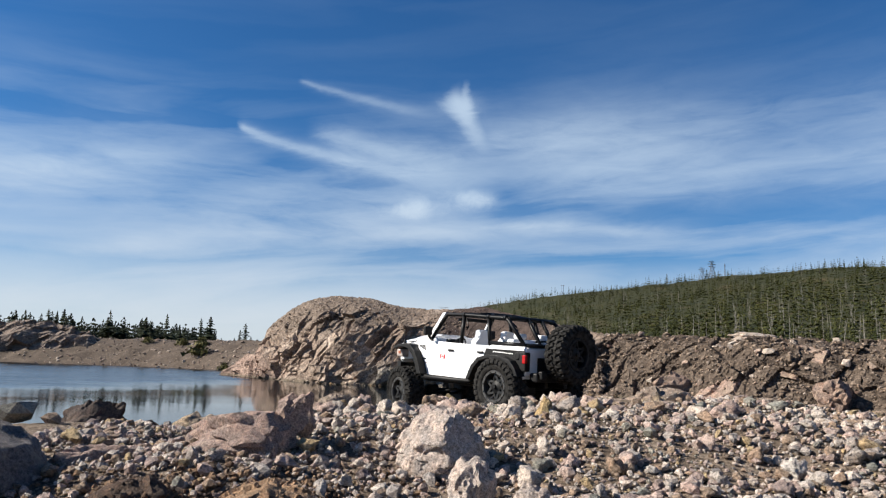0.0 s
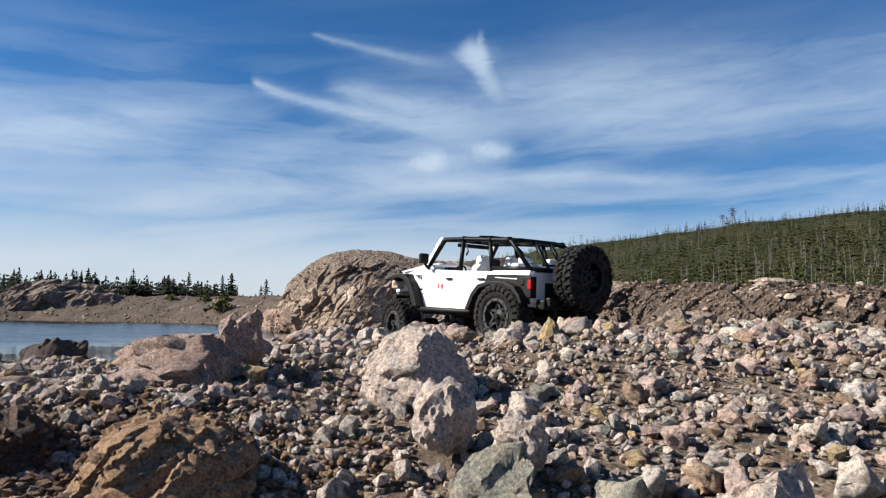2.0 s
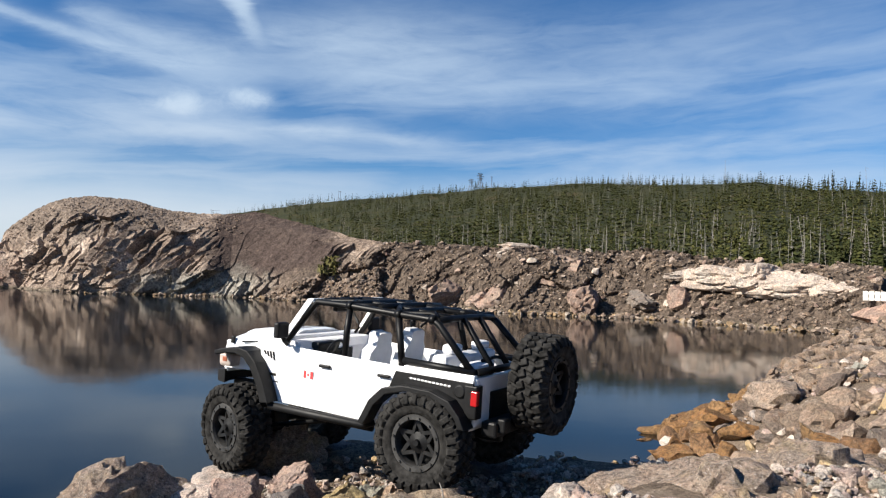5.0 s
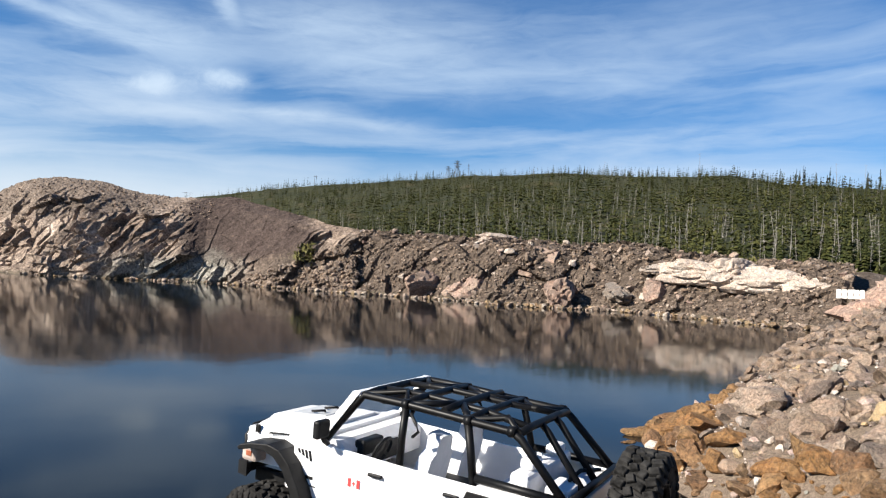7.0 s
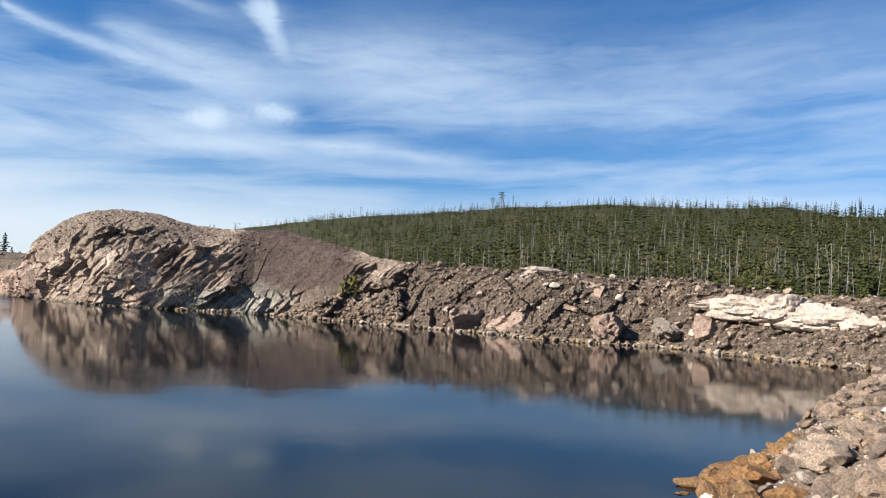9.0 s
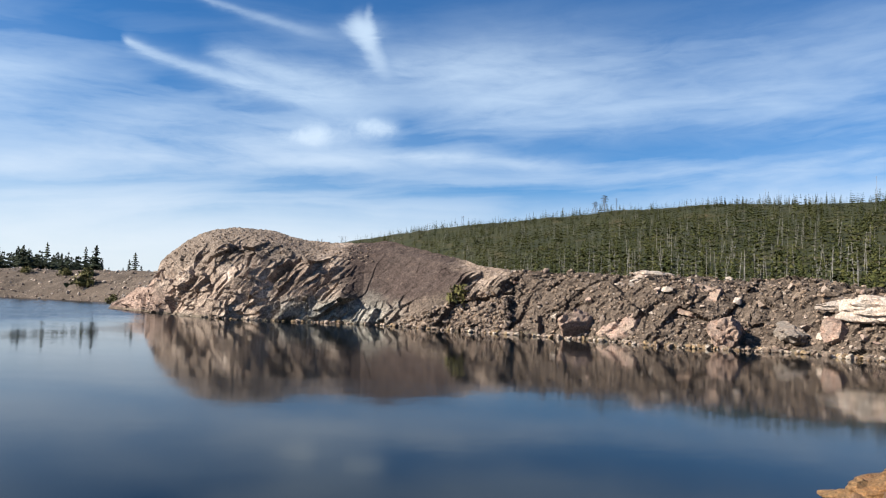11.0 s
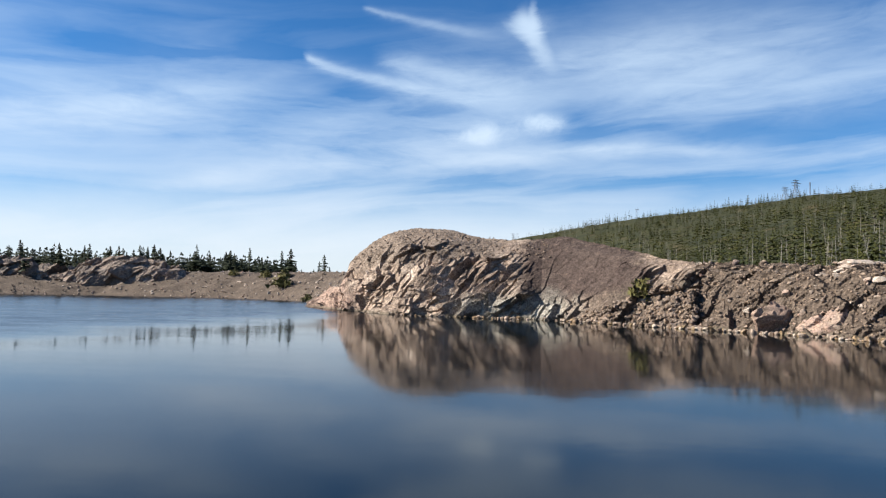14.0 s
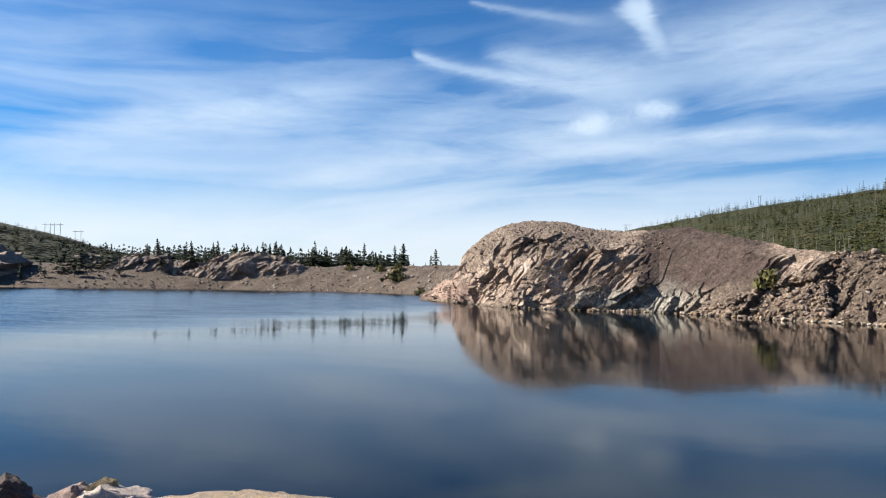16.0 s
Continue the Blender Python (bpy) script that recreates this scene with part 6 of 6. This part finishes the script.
    part("bull_bar", tube([(0.372, -0.050, 0.100), (0.377, -0.049, 0.130), (0.374, -0.040, 0.1425), (0.372, 0.0, 0.145), (0.374, 0.040, 0.1425), (0.377, 0.049, 0.130), (0.372, 0.050, 0.100)], 0.0035), M_BLACK, T, "black bar round the grille")
    part("bonnet_inset", slab([(0.268, 0.1690), (0.268, 0.1722), (0.322, 0.1668), (0.322, 0.1640)], -0.030, 0.030), M_PANEL, T, "pale grey inset panel on the bonnet")
    for y in (-0.012, 0.014):
        part("wiper", tube([(0.282, y, 0.1722), (0.279, y + 0.004, 0.1745), (0.288, y + 0.014, 0.1738), (0.296, y + 0.008, 0.1716)], 0.0016, 6), M_BLACK, T)
    part("front_bumper", loft([[(x, y, 0.084), (x + 0.014, y, 0.086), (x + 0.014, y, 0.102), (x, y, 0.104)] for x, y in ((0.360, -0.064), (0.370, -0.045), (0.374, 0), (0.370, 0.045), (0.360, 0.064))]), M_BLACK, T)
    part("rear_bumper", box(-0.094, -0.074, -0.076, 0.076, 0.084, 0.102, 0.003), M_BLACK, T)
    part("tow_hitch", box(-0.104, -0.09, -0.008, 0.008, 0.080, 0.092, 0.002), M_BLACK, T)
    for s in (1, -1):
        part("bumper_lamp", box(-0.102, -0.092, s * 0.062 - 0.008, s * 0.062 + 0.008, 0.09, 0.106, 0.002), M_BLACK, T)
    part("spare_carrier", tube([(-0.09, 0, 0.115), (-0.115, SPARE[1], SPARE[2])], 0.007), M_BLACK, T)
    # the spare's rim and spokes are black to stand in for their shade
    sp = wheel(T, (0, 0, 0), False, M_BLACK)
    sp.name = "spare_wheel"
    sp.matrix_basis = pose(*SPARE, 0, 0, 90)
    # the body sits nose-up on its springs
    tip = Matrix.Translation((0.08, 0, 0.13)) @ Matrix.Rotation(-PITCH, 4, "Y") @ Matrix.Translation((-0.08, 0, -0.13))
    for ob in T.children:
        kind = ob.name.split(".")[0]
        if kind not in ("wheel", "axle", "differential", "link_bar", "shock"):
            ob.matrix_basis = tip @ ob.matrix_basis
    # where it stands
    h, l = Vector((-0.66916, 0.73928, -0.07541)), Vector((-0.74139, -0.67107, 0.0))
    u = h.cross(l)
    m = Matrix((h, l, u)).transposed().to_4x4()
    m.translation = Vector((0, 0, 1.448)) - 0.1115 * l - HUB * u
    T.matrix_world = m
    return T


PITCH = 0.113
SPARE = (-0.118, 0.002, 0.143)
build_truck()

# ---- a crate left on the shore ----
def white_crate(at, turn):
    """A weathered slatted crate lying on the rock."""
    top = new("crate")
    for k in range(5):
        part("board", box(-0.34 + 0.14 * k, -0.22 + 0.14 * k, -0.012, 0.012, 0.0, 0.26, 0.004), M_CRATE, top)
    for z in (0.05, 0.2):
        part("rail", box(-0.34, 0.34, 0.012, 0.04, z - 0.03, z + 0.03, 0.004), M_CRATE, top)
    top.matrix_world = pose(*at, -12, 0, turn)
    return tagged(top, "white weathered slatted crate lying on the rock slope", "crate")


white_crate((16.75, 14.65, 1.315), -45)

# ---- stones of the near ledge ----
def near_top(x, y):
    return float(ground_height(np.array([[x, y]]))[0])


LEDGE_BOULDERS = [  # seed, x, y, foot, width, depth, height, turn, material, label
    (101, -0.090, -0.600, 1.345, 0.112, 0.110, 0.097, 60, M_PALE, "pale speckled granite boulder amid gravel"),
    (102, -0.056, -0.765, 1.345, 0.060, 0.048, 0.058, 70, M_PALE, "pale broken granite block amid gravel"),
    (103, -0.335, -0.585, 1.365, 0.150, 0.085, 0.062, -24, M_PINK, "pinkish slab tilted out of the gravel"),
    (104, -0.272, -0.572, 1.392, 0.046, 0.044, 0.060, 10, M_PINK, "upright pinkish stone block on a slab"),
    (105, -0.022, -0.815, 1.295, 0.062, 0.052, 0.070, 0, M_GREEN, "grey-green angular boulder in the gravel"),
    (106, 0.055, -0.850, 1.305, 0.048, 0.030, 0.050, -40, M_GREEN, "flat greenish stone in the gravel"),
    (107, 0.125, -0.890, 1.305, 0.085, 0.060, 0.066, 20, M_PALE, "pale rounded boulder in the gravel"),
    (108, -0.345, -0.955, 1.295, 0.095, 0.080, 0.088, 35, M_PINK, "pale pink boulder beside the gravel"),
    (109, -0.240, -0.805, 1.292, 0.135, 0.165, 0.088, 0, M_CLOD, "brown earth clod among stones"),
    (153, -0.372, -0.795, 1.300, 0.100, 0.110, 0.080, 20, M_SHADED_CLOD, "brown earth lump among stones, darkened for shade"),
    (110, -0.495, -0.640, 1.320, 0.135, 0.090, 0.068, 40, M_PINK, "flat pink rock at the ledge"),
    (111, -0.320, 0.060, 1.300, 0.230, 0.150, 0.122, 30, M_CRAG, "large ochre-grey boulder at the ledge's edge"),
    (112, -0.380, -0.265, 1.330, 0.100, 0.050, 0.062, 55, M_PALE, "sharp pale rock splinter on the ledge"),
    (113, -0.575, -0.080, 1.295, 0.140, 0.100, 0.092, 15, M_HUMP, "tan angular boulder at the ledge's edge"),
    (150, -0.500, -0.060, 1.295, 0.120, 0.080, 0.078, -12, M_DARK, "dark slate slab leaning on a tan boulder"),
    (151, -0.345, -0.215, 1.355, 0.085, 0.055, 0.046, 10, M_OCHRE, "rusty yellow stone on the ledge"),
    (152, -0.170, -0.372, 1.378, 0.055, 0.042, 0.040, 25, M_GREEN, "pale blue-green stone on the gravel"),
    (114, 0.020, -0.085, 1.335, 0.240, 0.090, 0.088, -4, M_HUMP, "flat yellowish slab under the rear wheel"),
    (139, -0.085, -0.118, 1.362, 0.110, 0.060, 0.074, -12, M_OCHRE, "lichen-yellow rock beside the rear wheel"),
    (140, -0.190, 0.090, 1.345, 0.085, 0.070, 0.052, 30, M_PINK, "pale pink broken rock beside the truck"),
    (141, -0.130, 0.060, 1.345, 0.060, 0.050, 0.052, 80, M_GREY, "grey stone between the wheels"),
    (142, -0.075, 0.055, 1.345, 0.055, 0.050, 0.050, 10, M_OCHRE, "ochre stone between the wheels"),
    (143, -0.040, 0.040, 1.345, 0.040, 0.036, 0.050, 40, M_GREEN, "blue-green stone beside the rear wheel"),
    (144, -0.250, 0.075, 1.335, 0.100, 0.080, 0.055, 55, M_PALE, "pale pink rock by the front wheel"),
    (145, -0.120, 0.130, 1.345, 0.070, 0.060, 0.055, 0, M_PINK, "pinkish stone under the sill"),
    (146, -0.330, -0.120, 1.375, 0.070, 0.060, 0.040, 20, M_PINK, "pink angular stone on the heap"),
    (147, -0.180, -0.190, 1.385, 0.060, 0.045, 0.036, 65, M_PALE, "pale angular stone on the heap"),
    (115, -0.116, 0.300, 1.330, 0.150, 0.090, 0.090, 25, M_CRAG, "mossy yellow rock under the truck"),
    (116, 0.270, -0.165, 1.322, 0.330, 0.250, 0.142, -8, M_CRAG, "broad grainy granite hump beside the truck"),
    (117, 0.530, -0.050, 1.315, 0.340, 0.280, 0.130, 24, M_CRAG, "broad grainy granite hump beside the truck"),
    (118, 0.110, -0.230, 1.390, 0.036, 0.028, 0.040, 15, M_OCHRE, "yellow-stained stone standing on gravel"),
    (119, -0.005, -0.280, 1.385, 0.048, 0.040, 0.042, -20, M_GREEN, "pale greenish stone on gravel"),
    (120, 0.160, 0.160, 1.330, 0.110, 0.080, 0.055, 5, M_DARK, "dark flat stone under the truck's rear axle"),
    (121, -0.570, -0.725, 1.290, 0.150, 0.140, 0.132, 0, M_GREY, "smooth grey round boulder on the ledge"),
    (122, -0.800, 0.000, 1.295, 0.170, 0.100, 0.105, 20, M_DARK, "dark slate boulder silhouetted on the ledge"),
    (123, -0.700, -0.010, 1.295, 0.160, 0.090, 0.066, -10, M_DARK, "dark slate block on the ledge"),
    (124, -0.430, -0.420, 1.345, 0.070, 0.055, 0.048, 25, M_PINK, "brown-pink angular rock on the ledge"),
    (125, -0.205, 0.225, 1.325, 0.100, 0.090, 0.044, 0, M_PALE, "pale stone under the front wheel"),
    (126, -0.040, 0.385, 1.315, 0.100, 0.090, 0.050, 30, M_GREY, "grey stone under the truck's far wheel"),
    (127, -0.165, -0.125, 1.365, 0.100, 0.065, 0.045, -10, M_PINK, "flat pink rock before the rear wheel"),
    (128, 0.340, 0.150, 1.230, 0.240, 0.180, 0.130, 50, M_DARK, "dark rock at the ledge's foot"),
    (129, 0.860, 0.160, 1.230, 0.360, 0.300, 0.120, 10, M_HUMP, "weathered tan rock on the shore"),
    (130, 1.200, 0.220, 1.240, 0.420, 0.340, 0.110, -30, M_HUMP, "weathered pale rock on the shore"),
    (131, -1.760, -0.170, 1.355, 0.440, 0.240, 0.095, 8, M_HUMP, "flat pale slab at the ledge's rim"),
    (132, -1.990, -0.200, 1.355, 0.240, 0.160, 0.095, 30, M_PALE, "pale rock slab at the ledge's rim"),
    (133, -2.080, -0.210, 1.345, 0.110, 0.100, 0.105, 15, M_PINK, "pink rock at the ledge's rim"),
    (134, -2.190, -0.220, 1.345, 0.150, 0.120, 0.110, 70, M_DARK, "dark brown rock at the ledge's rim"),
    (135, -2.330, -0.230, 1.340, 0.180, 0.140, 0.120, 40, M_GREY, "grey rock at the ledge's rim"),
    (136, -2.030, -0.180, 1.410, 0.060, 0.050, 0.045, 40, M_OCHRE, "ochre stone at the ledge's rim"),
    (137, 0.020, -0.470, 1.362, 0.046, 0.038, 0.036, 40, M_PINK, "purple-grey stone in the gravel"),
    (148, -0.003, -0.800, 1.338, 0.042, 0.036, 0.046, 0, M_PALE, "pale pinkish stone in the gravel"),
    (149, -0.272, -0.955, 1.305, 0.060, 0.050, 0.055, 15, M_PINK, "dull pink rock among soil and gravel"),
    (138, 0.058, -0.388, 1.392, 0.036, 0.028, 0.056, 20, M_OCHRE, "yellow pointed stone on the gravel"),
]
PEAKED = {101: 0.45, 104: 0.0, 103: 0.4, 111: 0.45, 122: 0.5, 112: 0.5, 138: 0.6, 118: 0.5, 109: 0.4, 116: 0.3, 117: 0.3, 110: 0.4}
ROUND = (102, 148, 109, 153, 115, 116, 117, 121, 129, 130)
CLODS = []
for seed, x, y, foot, w, d, h, turn, m, label in LEDGE_BOULDERS:
    skin = 0.025 if seed == 121 else 0.05 if seed == 101 else 0.05 if seed in (109, 153) else 0.12 if seed in ROUND else 0.24 if seed == 111 else 0.13 if seed in (103, 114) else 0.09
    ob = boulder("boulder", label, seed + 50 * (seed == 104), (x, y, foot), (w, d, h), m, turn, 7 if seed == 101 else 3 if seed == 121 else 5 if seed in ROUND else 16, 6 if seed in (109, 101) else 5 if max(w, d) > 0.085 else 4, skin,
            deep=(0.74, 0.95) if seed == 101 else (0.7, 0.95) if seed in ROUND else (0.4, 0.76), group="boulders on the ledge", taper=PEAKED.get(seed, 0.15), chip=0.3 if seed in (121, 129, 130) else 0.55 if seed in (101, 102, 116, 117) else 0.9)
    if m in (M_CLOD, M_SHADED_CLOD):
        CLODS.append(ob)


def build_ledge_stones():
    r = np.random.default_rng(99)
    shapes = [mesh_of("stone", *rock_shape(700 + k, 3, 16, 0.2, (1, 0.82, 0.7), (0.45, 0.8)), M_STONE, True) for k in range(14)]
    taken = np.array([(b[1], b[2], (0.5 if b[0] in (109, 153) else 0.42) * max(b[4], b[5])) for b in LEDGE_BOULDERS])

    def free(p, grow):
        d = np.hypot(p[:, None, 0] - taken[None, :, 0], p[:, None, 1] - taken[None, :, 1])
        return (d > taken[:, 2] * grow).all(1)

    # the larger stones nearest to the way
    p = np.c_[r.uniform(-0.62, 0.62, 900), r.uniform(-1.08, 0.12, 900)]
    q = np.c_[r.uniform(-0.42, 0.16, 90), r.uniform(-0.36, 0.08, 90)]
    q = q[free(q, 1.0)][:50]
    wide = np.c_[r.uniform(-0.05, 0.62, 160), r.uniform(-0.85, -0.1, 160)]
    q = np.vstack([q, wide[free(wide, 1.0)][:75]])
    p = np.vstack([q, p[free(p, 1.0)]])[:300]
    s = 0.009 + 0.011 * r.random(len(p)) ** 2.2
    s[:len(q)] = np.where(np.arange(len(q)) < 50, r.uniform(0.017, 0.030, len(q)), r.uniform(0.012, 0.024, len(q)))
    z = ground_height(p)
    for k in range(len(p)):
        ob = new("stone", shapes[k % 14])
        ob.parent = GROUND
        ob.matrix_world = Matrix.Translation((*p[k], z[k] + 0.45 * s[k])) @ pose(0, 0, 0, r.normal() * 25, r.normal() * 25, r.uniform(0, 360)) @ Matrix.Scale(s[k], 4)
    # gravel, coarse and fine
    for name, level, batches in (("gravel", 2, ((8200, 0.005, 0.016, -0.68, 0.68, -1.1, 0.3), (1000, 0.03, 0.14, 0.9, 9.0, 0.3, 9.0))),
                                 ("fine_gravel", 1, ((18000, 0.0030, 0.0088, -0.62, 0.65, -1.08, 0.2), (2600, 0.012, 0.05, -3.2, 3.5, -3.0, 2.4), (3500, 0.018, 0.055, 0.9, 9.0, 0.3, 9.0)))):
        P, S = [], []
        for n, lo, hi, x0, x1, y0, y1 in batches:
            q = np.c_[r.uniform(x0, x1, n), r.uniform(y0, y1, n)]
            sd, _ = to_shore(q)
            q = q[(sd > 0.05) & free(q, 0.62)]
            if hi > 0.03:
                q = q[(np.abs(q[:, 0]) > 0.75) | (q[:, 1] < -1.2) | (q[:, 1] > 0.3)]
            P.append(q)
            S.append(lo + (hi - lo) * r.random(len(q)) ** 3)
        P, S = np.vstack(P), np.concatenate(S)
        z = ground_height(P)
        tagged(joined_rocks(name, np.c_[P, z + 0.4 * S], S, M_GRAVEL, level, range(800, 816)), "mixed grey, pink and ochre gravel covering the ledge", "gravel", kind="stuff")

    # crumbs of earth round the clods
    q = np.vstack([r.normal(size=(2600, 2)) * (0.075, 0.085) + (-0.235, -0.83), r.normal(size=(1200, 2)) * (0.06, 0.06) + (-0.37, -0.80)])
    z = ground_height(q)
    for ob in CLODS:
        v = np.array([(ob.matrix_world @ c.co)[:] for c in ob.data.vertices])
        v = v[r.integers(0, len(v), 420)]
        q, z = np.vstack([q, v[:, :2]]), np.r_[z, v[:, 2] - 0.003]
    s = 0.002 + 0.006 * r.random(len(q)) ** 3
    tagged(joined_rocks("earth_crumbs", np.c_[q, z + 0.6 * s], s, M_EARTH, 1, range(830, 842)), "brown earth crumbs between the stones of the ledge", "earth", kind="stuff")


build_ledge_stones()


def twig():
    """A dry stalk lying over the stones."""
    way = [(-0.002, -0.115, 1.436), (-0.006, -0.140, 1.434), (-0.018, -0.185, 1.428), (-0.026, -0.215, 1.424), (-0.048, -0.262, 1.416), (-0.062, -0.300, 1.412)]
    me = bpy.data.meshes.new("twig")
    bm = tube(way, 0.0006, 6)
    bm.to_mesh(me)
    bm.free()
    me.materials.append(M_SNAG)
    tagged(new("twig", me), "thin dry grass stalk lying on the stones", "twig")


twig()
